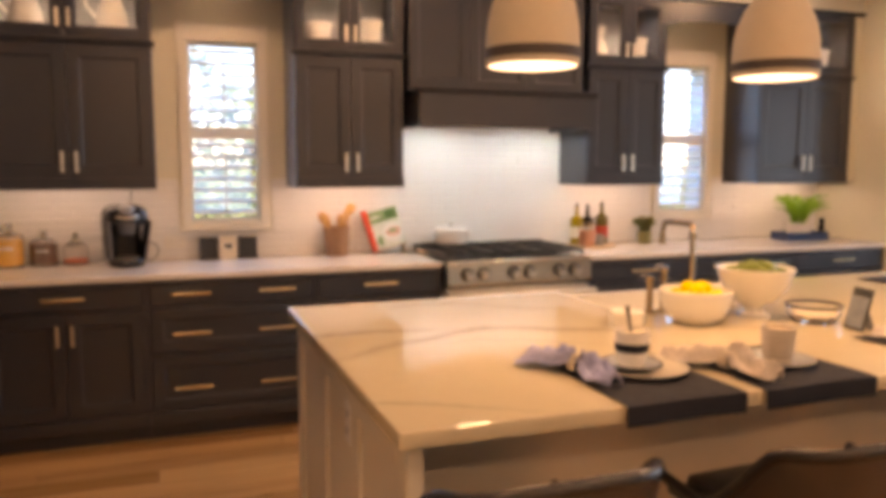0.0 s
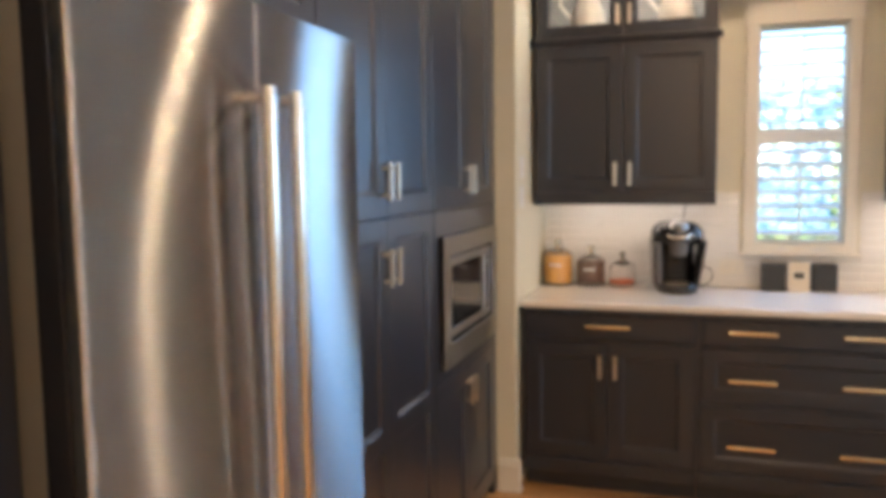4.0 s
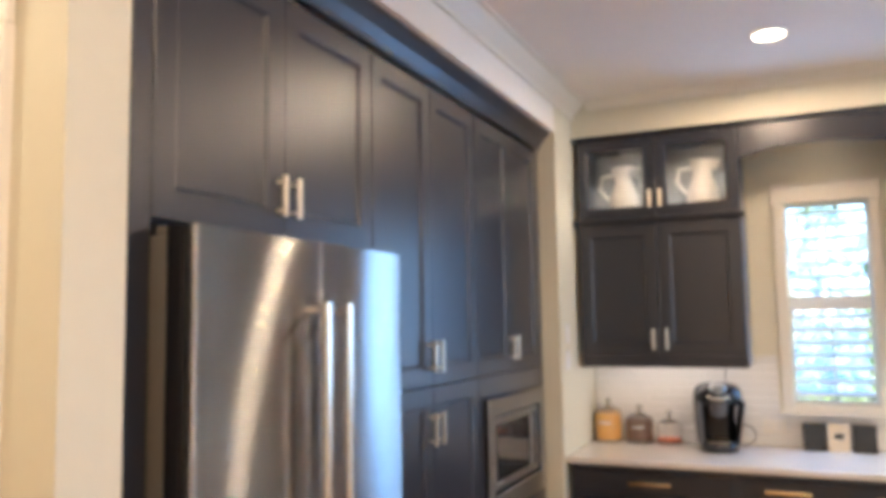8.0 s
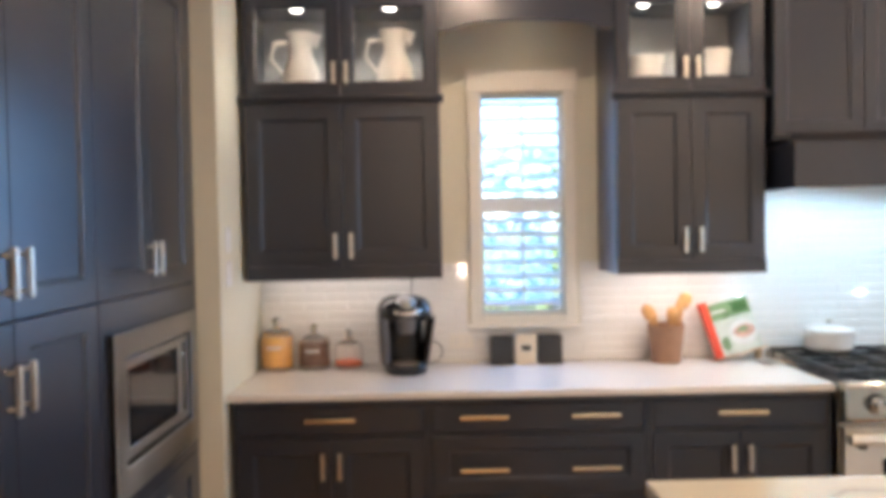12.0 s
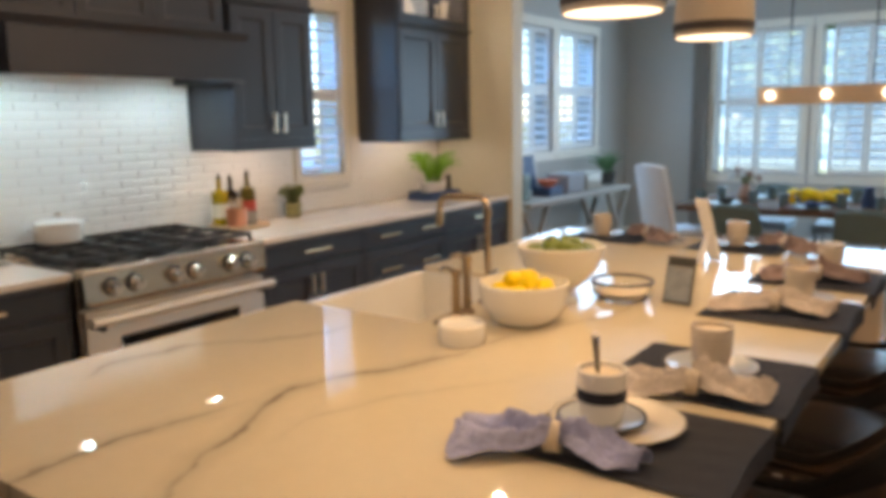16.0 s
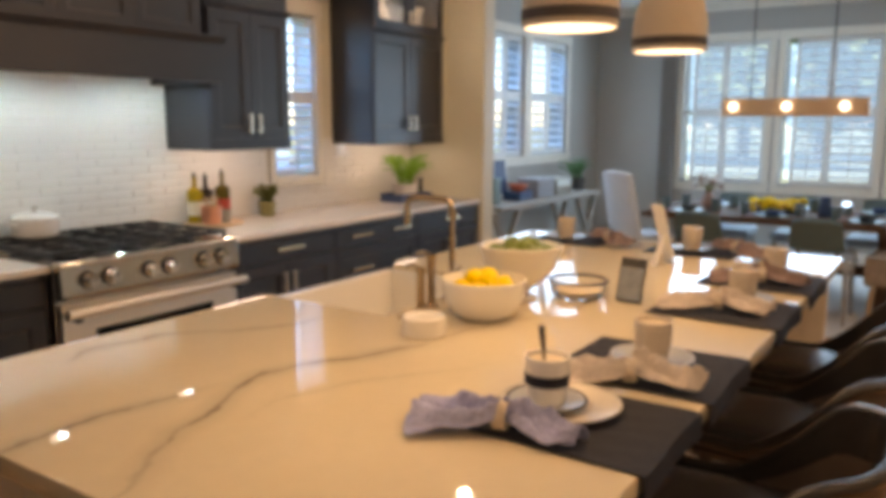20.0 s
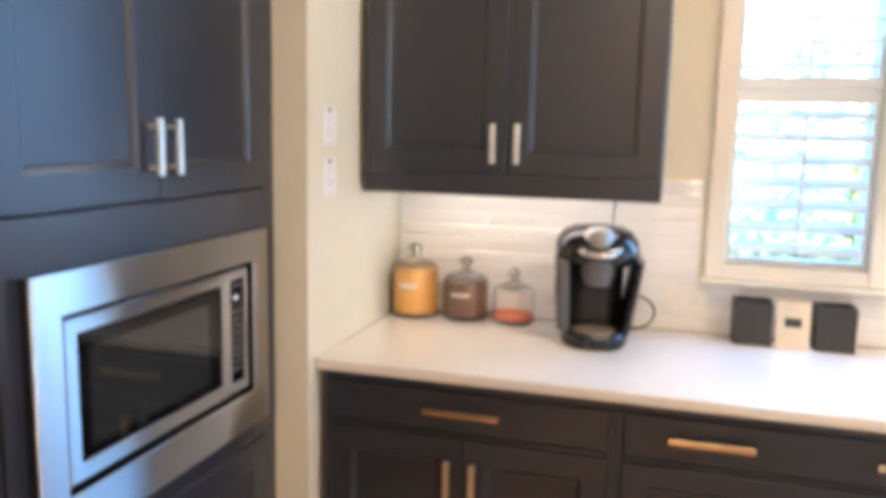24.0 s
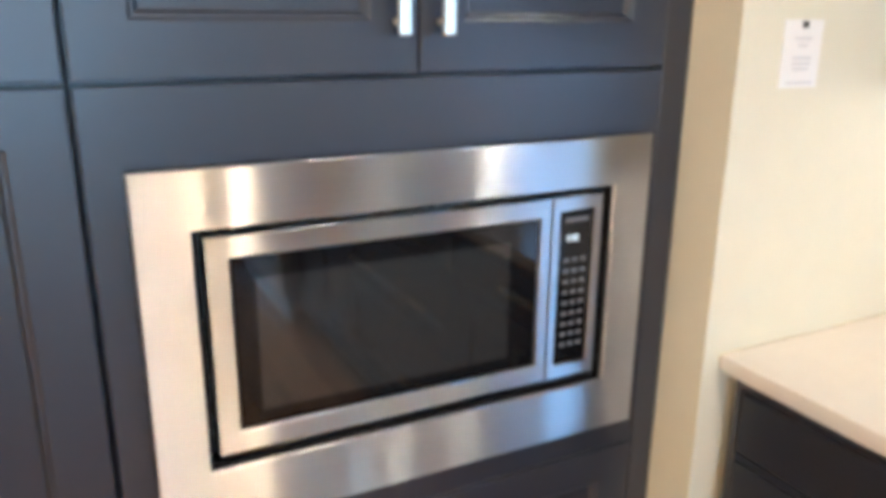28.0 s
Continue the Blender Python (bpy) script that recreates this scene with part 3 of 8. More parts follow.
def keep_flat(me):
    """Marks the edges between a broad flat face and a sliver beside it as sharp, so that the flat stays flat."""
    area_of = [p.area for p in me.polygons]
    seen = {}
    for p in me.polygons:
        for k in p.edge_keys:
            seen.setdefault(k, []).append(p.index)
    for e in me.edges:
        f = seen.get(e.key, [])
        if len(f) == 2 and max(area_of[f[0]], area_of[f[1]]) > 12 * min(area_of[f[0]], area_of[f[1]]) + 1e-4:
            e.use_edge_sharp = True


def done(bm, name, material, smooth=False):
    bmesh.ops.recalc_face_normals(bm, faces=bm.faces)
    me = bpy.data.meshes.new(name)
    bm.to_mesh(me)
    bm.free()
    me.materials.append(material)
    if smooth:
        me.shade_smooth()
        me.set_sharp_from_angle(angle=radians(38))
        keep_flat(me)
    return me


def part(name, bm, material, parent=None, label="", smooth=False):
    ob = new(name, done(bm, name, material, smooth))
    if parent is not None:
        ob.parent = parent
    if label:
        ob["label"] = label
    return ob


def bx(name, material, parent, x0, x1, y0, y1, z0, z1, bevel=0.002, label=""):
    return part(name, box(bmesh.new(), x0, x1, y0, y1, z0, z1, bevel, 1), material, parent, label)


def ltd(name, material, parent, profile, seg=24, at=(0, 0, 0), label="", sx=1.0, sy=1.0):
    return part(name, lathe(bmesh.new(), profile, seg, *at, sx, sy), material, parent, label, True)


def tb(name, material, parent, pts, r, seg=10, label=""):
    return part(name, tube(bmesh.new(), pts, r, seg), material, parent, label, True)


def thing(name, at, turn=0.0, label="", category="", group="", kind=""):
    ob = new(name)
    ob.empty_display_size = 0.1
    ob.matrix_world = pose(*at, 0, 0, turn)
    return tagged(ob, label, category, group, kind)


def structure(name, bm, material, label, category, smooth=False):
    return tagged(part(name, bm, material, None, "", smooth), label, category, "", "structure")


# ---- large structure ----
def wall_y(bm, x0, x1, y0, y1, z0, z1, holes):
    """A wall along x, with holes (x0, x1, z0, z1) right through it."""
    x = x0
    for hx0, hx1, hz0, hz1 in sorted(holes):
        box(bm, x, hx0, y0, y1, z0, z1)
        box(bm, hx0, hx1, y0, y1, z0, hz0)
        box(bm, hx0, hx1, y0, y1, hz1, z1)
        x = hx1
    box(bm, x, x1, y0, y1, z0, z1)
    return bm


def wall_x(bm, x0, x1, y0, y1, z0, z1, holes):
    y = y0
    for hy0, hy1, hz0, hz1 in sorted(holes):
        box(bm, x0, x1, y, hy0, z0, z1)
        box(bm, x0, x1, hy0, hy1, z0, hz0)
        box(bm, x0, x1, hy0, hy1, hz1, z1)
        y = hy1
    box(bm, x0, x1, y, y1, z0, z1)
    return bm


KW = [(1.030, 1.420), (4.238, 4.628)]              # kitchen windows
KZ0, KZ1 = 1.140, 2.170
DW = [(6.93, 7.60), (7.74, 8.58)]                # dining windows in the range wall
DZ0, DZ1 = 1.17, 2.31
EW = [(-1.82, -0.95), (-2.86, -1.98), (-3.90, -3.02)]   # dining windows in the far wall
EZ0, EZ1 = 0.86, 2.34
FW = [(-6.2, -5.1), (-7.5, -6.4)]                # windows of the living end
WING0, WING1, WINGY = 5.70, 5.85, -0.62          # stub wall beside the worktop's end

structure("wall_north", wall_y(bmesh.new(), 0.0, WING1, WALL_Y, WALL_Y + 0.2, 0, CEIL, [(a, b, KZ0, KZ1) for a, b in KW]), WALL, "cream painted kitchen wall with two narrow windows", "wall")
structure("wall_dining_north", wall_y(bmesh.new(), WING1, EAST + 0.2, WALL_Y, WALL_Y + 0.2, 0, CEIL, [(a, b, DZ0, DZ1) for a, b in DW]), DINE, "grey painted dining room wall with shuttered windows", "wall")
structure("wall_east", wall_x(bmesh.new(), EAST, EAST + 0.2, SOUTH, WALL_Y, 0, CEIL, [(a, b, EZ0, EZ1) for a, b in EW] + [(a, b, 0.5, 2.2) for a, b in FW]), DINE, "grey painted far wall with a row of windows", "wall")
structure("wall_south", box(bmesh.new(), -0.14, EAST + 0.2, SOUTH - 0.15, SOUTH, 0, CEIL), WALL, "plain cream wall closing the living end", "wall")
HALL0, HALL1 = -4.95, -3.503     # hall that opens beside the refrigerator
DOOR_X0, DOOR_X1 = -1.04, -0.225   # door in the hall's north side
b = bmesh.new()
box(b, -0.80, 0.0, -0.637, WALL_Y + 0.2, 0, CEIL)
box(b, -0.95, -0.80, -3.37, WALL_Y + 0.2, 0, CEIL)
wall_y(b, -2.6, 0.0, HALL1, -3.37, 0, CEIL, [(DOOR_X0, DOOR_X1, 0.0, 2.06 + FLOOR)])
box(b, -2.75, -2.6, HALL0 - 0.14, -3.37, 0, CEIL)
box(b, -2.6, 0.0, HALL0 - 0.14, HALL0, 0, CEIL)
box(b, -0.14, 0.0, SOUTH, HALL0 - 0.14, 0, CEIL)
box(b, -1.30, -0.96, -3.36, -3.30, 0, 2.2)
structure("wall_west", b, WALL, "cream painted wall with a recess for tall cabinets", "wall")
structure("soffit_west", box(bmesh.new(), -0.80, 0.0, -3.3695, -0.6375, 2.53, CEIL), CEILM, "white painted soffit above the tall cabinets", "soffit")
structure("wall_wing", box(bmesh.new(), WING0, WING1, WINGY, WALL_Y, 0, CEIL, 0.004, 1), WALL, "short cream stub wall at the worktop's end", "wall")
b = bmesh.new()
box(b, -2.75, EAST + 0.2, SOUTH - 0.15, WALL_Y + 0.2, CEIL, CEIL + 0.15)
structure("ceiling", b, CEILM, "smooth pale painted ceiling", "ceiling")
structure("soffit", box(bmesh.new(), 0.0, WING0, -0.30, WALL_Y, 2.556, CEIL), WALL, "cream boxed soffit above the wall cabinets", "soffit")

CROWN = [(0, 0), (0, -0.095), (0.012, -0.095), (0.016, -0.078), (0.034, -0.058), (0.058, -0.030), (0.066, -0.014), (0.082, -0.012), (0.082, 0)]
b = bmesh.new()
extrude_profile(b, CROWN, (0, -0.30, CEIL - 0.001), (0, SOUTH, CEIL - 0.001), (1, 0, 0))
structure("crown_moulding_west", b, TRIM, "white painted crown moulding under the ceiling", "moulding")
b = bmesh.new()
extrude_profile(b, [(o * 0.5, h * 0.55) for o, h in CROWN], (0.082, -0.30, CEIL - 0.001), (WING0, -0.30, CEIL - 0.001), (0, -1, 0))
structure("crown_moulding_north", b, TRIM, "white painted crown moulding along the soffit", "moulding")
b = bmesh.new()
extrude_profile(b, CROWN, (EAST, WALL_Y, CEIL - 0.001), (EAST, SOUTH, CEIL - 0.001), (-1, 0, 0))
structure("crown_moulding_east", b, TRIM, "white crown moulding along the far wall", "moulding")
b = bmesh.new()
extrude_profile(b, CROWN, (WING1, WALL_Y, CEIL - 0.001), (EAST - 0.082, WALL_Y, CEIL - 0.001), (0, -1, 0))
structure("crown_moulding_dining", b, TRIM, "white crown moulding in the dining room", "moulding")

BASE = [(0, 0), (0.022, 0), (0.022, 0.012), (0.018, 0.016), (0.018, 0.115), (0.013, 0.128), (0.008, 0.145), (0, 0.150)]
b = bmesh.new()
extrude_profile(b, BASE, (-0.08, -0.637, FLOOR), (0.022, -0.637, FLOOR), (0, -1, 0))
extrude_profile(b, BASE, (0, -0.637, FLOOR), (0, -0.605, FLOOR), (1, 0, 0))
structure("baseboard_stub", b, TRIM, "white painted baseboard round the wall end", "baseboard")
b = bmesh.new()
extrude_profile(b, BASE, (0, HALL1, FLOOR), (0, -3.37, FLOOR), (1, 0, 0))
extrude_profile(b, BASE, (DOOR_X1 + 0.10, HALL1, FLOOR), (0.022, HALL1, FLOOR), (0, -1, 0))
extrude_profile(b, BASE, (0, SOUTH, FLOOR), (0, HALL0, FLOOR), (1, 0, 0))
structure("baseboard_west", b, TRIM, "white painted baseboard on the cream wall", "baseboard")
b = bmesh.new()
extrude_profile(b, BASE, (EAST, WALL_Y, FLOOR), (EAST, SOUTH, FLOOR), (-1, 0, 0))
extrude_profile(b, BASE, (WING1, WALL_Y, FLOOR), (EAST - 0.022, WALL_Y, FLOOR), (0, -1, 0))
extrude_profile(b, BASE, (WING1, WINGY, FLOOR), (WING1, WALL_Y, FLOOR), (1, 0, 0))
extrude_profile(b, BASE, (WING0, WINGY, FLOOR), (WING1 + 0.022, WINGY, FLOOR), (0, -1, 0))
structure("baseboard_dining", b, TRIM, "white painted baseboard of the dining room", "baseboard")

# door in the hall
door = thing("door_1", (DOOR_X0, HALL1, FLOOR), 0, "white painted interior door with moulded casing, closed", "door", "", "structure")
DWD = DOOR_X1 - DOOR_X0
CASE = [(0, 0), (0, -0.022), (0.010, -0.026), (0.018, -0.018), (0.074, -0.014), (0.082, -0.020), (0.095, -0.020), (0.097, 0)]


def casing(name, parent, x, z0, z1, flip):
    """An upright casing; x is the edge at the opening."""
    b = bmesh.new()
    s = -1 if flip else 1
    lo = [b.verts.new((x + s * u, v, z0)) for u, v in CASE]
    hi = [b.verts.new((x + s * u, v, z1)) for u, v in CASE]
    n = len(CASE)
    for i in range(n):
        b.faces.new((lo[i], lo[(i + 1) % n], hi[(i + 1) % n], hi[i]))
    b.faces.new(lo)
    b.faces.new(hi)
    return part(name, b, TRIM, parent)


casing("casing", door, 0.0, 0, 2.06, True)
casing("casing", door, DWD, 0, 2.06, False)
bx("head_casing", TRIM, door, -0.10, DWD + 0.10, -0.022, -0.001, 2.06, 2.16, 0.004)
bx("jamb", TRIM, door, 0.0, 0.02, 0.001, 0.132, 0, 2.04)
bx("jamb", TRIM, door, DWD - 0.02, DWD, 0.001, 0.132, 0, 2.04)
bx("head_jamb", TRIM, door, 0.0, DWD, 0.001, 0.132, 2.04, 2.06)
leaf = bx("leaf", TRIM, door, 0.023, DWD - 0.023, 0.085, 0.125, 0.01, 2.037)
for z0, z1 in ((0.15, 0.85), (1.0, 1.9)):
    bx("panel", TRIM, leaf, 0.14, DWD - 0.14, 0.077, 0.087, z0, z1, 0.004)
bx("strike_plate", BLACK, door, DWD - 0.0235, DWD - 0.0195, 0.040, 0.070, 0.90, 1.00, 0.001)
tb("door_handle", BLACK, door, [(DWD - 0.09, 0.087, 0.96), (DWD - 0.09, 0.03, 0.96), (DWD - 0.20, 0.03, 0.96)], 0.010)


# ---- windows with louvred shutters ----
def shutter(parent, x0, x1, y, z0, z1, tilt, pitch=0.076, rail=0.045, stile=0.032, mid_rail=0.0):
    """One louvred panel hung at x1: a frame, and in it a row of slats and a tilt rod; mid_rail: (bottom, top) rails differ by it."""
    w = x1 - x0
    r0, r1 = (rail + mid_rail, rail) if mid_rail > 0 else (rail, rail - mid_rail)
    b = bmesh.new()
    for q in ((-w, -w + stile, z0, z1), (-stile, 0, z0, z1), (-w + stile, -stile, z0, z0 + r0), (-w + stile, -stile, z1 - r1, z1)):
        box(b, q[0], q[1], -0.014, 0.014, q[2], q[3], 0.003, 1)
    leaf = part("shutter_panel", b, SHUT, parent)
    leaf.matrix_basis = pose(x1, y, 0)
    n = max(1, round((z1 - z0 - r0 - r1) / pitch))
    p = (z1 - z0 - r0 - r1) / n
    sl = w - 2 * stile - 0.004
    bm = lathe(bmesh.new(), [(0, 0), (0.037, 0), (0.037, sl), (0, sl)], 10, sx=1.0, sy=0.13)
    bm.transform(pose(0, 0, 0, 0, 90, 0) @ pose(0, 0, 0, 0, 0, 90))
    me = done(bm, "slat", SHUT, True)
    for i in range(n):
        o = new("slat", me)
        o.parent = leaf
        o.matrix_basis = pose(-w + stile + 0.002, 0, z0 + r0 + p * (i + 0.5), tilt, 0, 0)
    bx("tilt_rod", SHUT, leaf, -w / 2 - 0.005, -w / 2 + 0.005, -0.050, -0.041, z0 + r0 + 0.03, z1 - r1 - 0.03, 0.002)


def window(name, at, turn, w, z0, z1, panels, split, label, tilt, sill=True, case=0.068, rail=0.045, pitch=0.076, gap=0.0):
    """A window in a wall whose face is local y = 0, room on the -y side; panels across, split: height of the middle rail."""
    win = thing(name, at, turn, label, "window", "", "structure")
    single = panels == 1
    zb = z0 - (0.045 if single else 0.010)
    bx("casing", TRIM, win, -case, 0, -0.022, -0.001, zb, z1 + 0.002, 0.004)
    bx("casing", TRIM, win, w, w + case, -0.022, -0.001, zb, z1 + 0.002, 0.004)
    bx("head_casing", TRIM, win, -case - 0.008, w + case + 0.008, -0.026, -0.001, z1 + 0.002, z1 + (0.108 if single else 0.09), 0.005)
    if single:
        bx("bottom_casing", TRIM, win, 0.0005, w - 0.0005, -0.021, -0.001, zb, z0 - 0.001, 0.003)
    bx("sill", TRIM, win, -case - 0.014, w + case + 0.014, -0.045, -0.001, zb - 0.019, zb - 0.0005, 0.005)
    if not single:
        bx("apron", TRIM, win, -case, w + case, -0.018, -0.001, zb - 0.09, zb - 0.020, 0.004)
    if not single:
        bx("mullion", TRIM, win, w / 2 - 0.011, w / 2 + 0.011, 0.130, 0.150, z0 + 0.001, z1 - 0.001)
    mid = split if split else (z0 + z1) / 2
    bx("sash_rail", TRIM, win, 0.001, w - 0.001, 0.115, 0.165, mid - 0.02, mid + 0.02)
    pane = bx("pane", PANE, win, 0.002, w - 0.002, 0.138, 0.142, z0 + 0.002, z1 - 0.002, 0)
    pane.visible_shadow = False
    # added sheet behind the slats that dims and hazes the view, uncovered strip left clear
    if gap:
        bx("haze_screen", SCREEN, win, gap, w - 0.004, 0.108, 0.110, z0 + 0.003, z1 - 0.003, 0)
    pw = w / panels
    for i in range(panels):
        for k, (a, c) in enumerate(((z0 + 0.002, mid - 0.002), (mid + 0.002, z1 - 0.002))):
            extra = (-0.021 if k == 0 else 0.021) if single else 0.0
            shutter(win, i * pw + (gap if i == 0 and gap else 0.003), (i + 1) * pw - 0.003, 0.030, a, c, tilt, pitch, rail, 0.012 if single else 0.032, extra)
    return win


for k, (a, c) in enumerate(KW):
    window("window_%d" % (k + 1), (a, WALL_Y, 0), 0, c - a, KZ0, KZ1, 1, 1.651, "narrow kitchen window with half-open white louvred shutters", 20, case=0.054, rail=0.014, pitch=0.064)
for k, (a, c) in enumerate(DW):
    window("window_%d" % (k + 3), (a, WALL_Y, 0), 0, c - a, DZ0, DZ1, 2, 0, "dining room window with half-closed white louvred shutters", 24)
for k, (a, c) in enumerate(EW):
    window("window_%d" % (k + 5), (EAST, c, 0), -90, c - a, EZ0, EZ1, 2, 1.60, "tall dining window with white louvred shutters, a strip left uncovered", 18, gap=0.105)
for k, (a, c) in enumerate(FW):
    window("window_%d" % (k + 8), (EAST, c, 0), -90, c - a, 0.5, 2.2, 2, 1.35, "window of the living end with open white shutters", 10)

# ---- outdoors ----
structure("ground", box(bmesh.new(), -300, 300, -300, 300, -0.55, -0.45), LAWN, "green lawn round the house", "lawn")

structure("road", box(bmesh.new(), 21.0, 28.0, -120, 120, -0.449, -0.44), ROAD, "grey asphalt road beyond the lawn", "road")


def tree(x, y, h, spread, seed):
    rnd = random.Random(seed)
    t = thing("tree", (x, y, -0.45), 0, "leafy garden tree with a brown trunk", "tree", "garden trees")
    tb("trunk", BARK, t, [(0, 0, 0), (0.05, 0.02, h * 0.25), (-0.03, 0.05, h * 0.55), (0.02, 0, h * 0.85)], [h * 0.035, h * 0.026, h * 0.018, h * 0.006], 9)
    for i in range(6):
        a, z = i * 2.4 + seed, h * (0.3 + 0.08 * i)
        tb("limb", BARK, t, [(0, 0, z), (0.4 * spread * math.cos(a), 0.4 * spread * math.sin(a), z + 0.10 * h), (0.75 * spread * math.cos(a), 0.75 * spread * math.sin(a), z + 0.16 * h)], [h * 0.012, h * 0.008, h * 0.003], 6)
    vs, fs = [], []
    for i in range(1900 if x > 30 else 430):
        a, r, z = rnd.uniform(0, 6.283), spread * math.sqrt(rnd.random()), rnd.random()
        r *= 0.35 + 0.75 * math.sin(math.pi * min(1, z * 0.9 + 0.1)) + 0.25 * math.sin(3 * a + seed + 5 * z)
        c = Vector((r * math.cos(a), r * math.sin(a), h * (0.25 + 0.80 * z)))
        s = rnd.uniform(0.10, 0.22) * (2.0 if x > 30 else 1.0)
        u = Vector((rnd.gauss(0, 1), rnd.gauss(0, 1), rnd.gauss(0, 1))).normalized()
        v = u.orthogonal().normalized()
        n = len(vs)
        vs += [c + u * s, c + v * s * 0.45, c - u * s, c - v * s * 0.45]
        fs.append((n, n + 1, n + 2, n + 3))
    me = bpy.data.meshes.new("crown")
    me.from_pydata(vs, [], fs)
    me.materials.append(TREE)
    o = new("crown", me)
    o.parent = t


for i, (tx, ty, th, ts) in enumerate(((-1.2, 15.5, 4.2, 1.7), (1.6, 18.0, 4.6, 1.9), (3.4, 15.0, 3.6, 1.6), (7.0, 17.5, 4.4, 1.8), (-5.0, 17.0, 4.6, 1.9), (-9.5, 27.0, 5.2, 2.2), (-5.0, 29.5, 5.6, 2.3), (0.6, 26.5, 4.6, 2.1), (4.6, 30.0, 5.4, 2.4), (9.0, 27.5, 5.0, 2.2), (14.5, 26.0, 5.6, 2.3), (21.0, 29.0, 6.0, 2.5), (38, 1.5, 6.5, 2.2), (40, -9.0, 6.5, 2.2), (47, -3.4, 8.0, 2.8), (39, 5.2, 7.0, 2.6), (42, 9.2, 7.5, 2.8), (37, -2.2, 6.2, 2.4), (44, 2.6, 8.0, 3.0), (46, 6.6, 8.0, 3.0))):
    tree(tx, ty, th, ts, i)


def hedge(name, x0, x1, y0, y1, h, n, seed):
    rnd = random.Random(seed)
    vs, fs = [], []
    for i in range(n):
        c = Vector((rnd.uniform(x0, x1), rnd.uniform(y0, y1), -0.45 + h * rnd.random() * (0.8 + 0.2 * math.sin(i))))
        s = rnd.uniform(0.07, 0.16)
        u = Vector((rnd.gauss(0, 1), rnd.gauss(0, 1), rnd.gauss(0, 1))).normalized()
        v = u.orthogonal().normalized()
        k = len(vs)
        vs += [c + u * s, c + v * s * 0.5, c - u * s, c - v * s * 0.5]
        fs.append((k, k + 1, k + 2, k + 3))
    me = bpy.data.meshes.new(name)
    me.from_pydata(vs, [], fs)
    me.materials.append(TREE)
    tagged(new(name, me), "clipped green garden hedge outside the windows", "hedge", "", "stuff")


hedge("hedge", -8, 14, 10.0, 11.2, 1.75, 6500, 5)
hedge("hedge_east", 50, 51, -30, 20, 1.7, 4500, 6)

# ---- fitted cabinets ----
# Cabinets are built with the back at local y = 0 and the front towards -y.
def door_mesh(x0, x1, z0, z1, yf, openings, hole=False, t=0.021):
    """A framed door whose front is at y = yf: a frame round the openings and a recessed panel in each, one skin."""
    b = bmesh.new()
    xs = [x0, openings[0][0], openings[0][1], x1]
    zs = [z0] + [v for o in openings for v in (o[2], o[3])] + [z1]
    e = 0.0015
    g = [[b.verts.new((x + (e if i == 0 else -e if i == 3 else 0), yf, z + (e if j == 0 else -e if j == len(zs) - 1 else 0))) for j, z in enumerate(zs)] for i, x in enumerate(xs)]
    for i in range(3):
        for j in range(len(zs) - 1):
            q = (g[i][j], g[i + 1][j], g[i + 1][j + 1], g[i][j + 1])
            if i != 1 or j % 2 == 0:
                b.faces.new(q)
                continue
            prev, (ox0, ox1, oz0, oz1) = list(q), openings[j // 2]
            for d, dy in [(0.004, 0.003), (0.007, 0.003), (0.012, 0.010)] + ([(0.012, t)] if hole else []):
                ring = [b.verts.new((ox0 + d if k in (0, 3) else ox1 - d, yf + dy, oz0 + d if k in (0, 1) else oz1 - d)) for k in range(4)]
                for k in range(4):
                    b.faces.new((prev[k], prev[(k + 1) % 4], ring[(k + 1) % 4], ring[k]))
                prev = ring
            if not hole:
                b.faces.new(prev)
    n = len(zs) - 1
    rim = [g[i][0] for i in range(4)] + [g[3][j] for j in range(1, n + 1)] + [g[i][n] for i in (2, 1, 0)] + [g[0][j] for j in range(n - 1, 0, -1)]
    for dx, dy in ((e, e), (e, t)):
        nxt = [b.verts.new((v.co.x if dy == t else (x0 if abs(v.co.x - x0) < 0.002 else x1 if abs(v.co.x - x1) < 0.002 else v.co.x), yf + dy, v.co.z if dy == t else (z0 if abs(v.co.z - z0) < 0.002 else z1 if abs(v.co.z - z1) < 0.002 else v.co.z))) for v in rim]
        for k in range(len(rim)):
            b.faces.new((rim[k], rim[(k + 1) % len(rim)], nxt[(k + 1) % len(rim)], nxt[k]))
        rim = nxt
    return b


def ring_frame(x0, x1, z0, z1, a0, a1, c0, c1, yf, yb):
    """A flat rectangular frame with an opening, one skin with eased front edges."""
    b = bmesh.new()
    e = 0.0015
    outer = [(x0, z0), (x1, z0), (x1, z1), (x0, z1)]
    inner = [(a0, c0), (a1, c0), (a1, c1), (a0, c1)]
    sg = [(1, 1), (-1, 1), (-1, -1), (1, -1)]
    rings = [[(x, yb, z) for x, z in outer], [(x, yf + e, z) for x, z in outer], [(x + s * e, yf, z + t * e) for (x, z), (s, t) in zip(outer, sg)], [(x - s * e, yf, z - t * e) for (x, z), (s, t) in zip(inner, sg)], [(x, yf + e, z) for x, z in inner], [(x, yb, z) for x, z in inner]]
    rings = [[b.verts.new(p) for p in r] for r in rings]
    for p, q in zip(rings, rings[1:] + rings[:1]):
        for i in range(4):
            b.faces.new((p[i], p[(i + 1) % 4], q[(i + 1) % 4], q[i]))
    return b


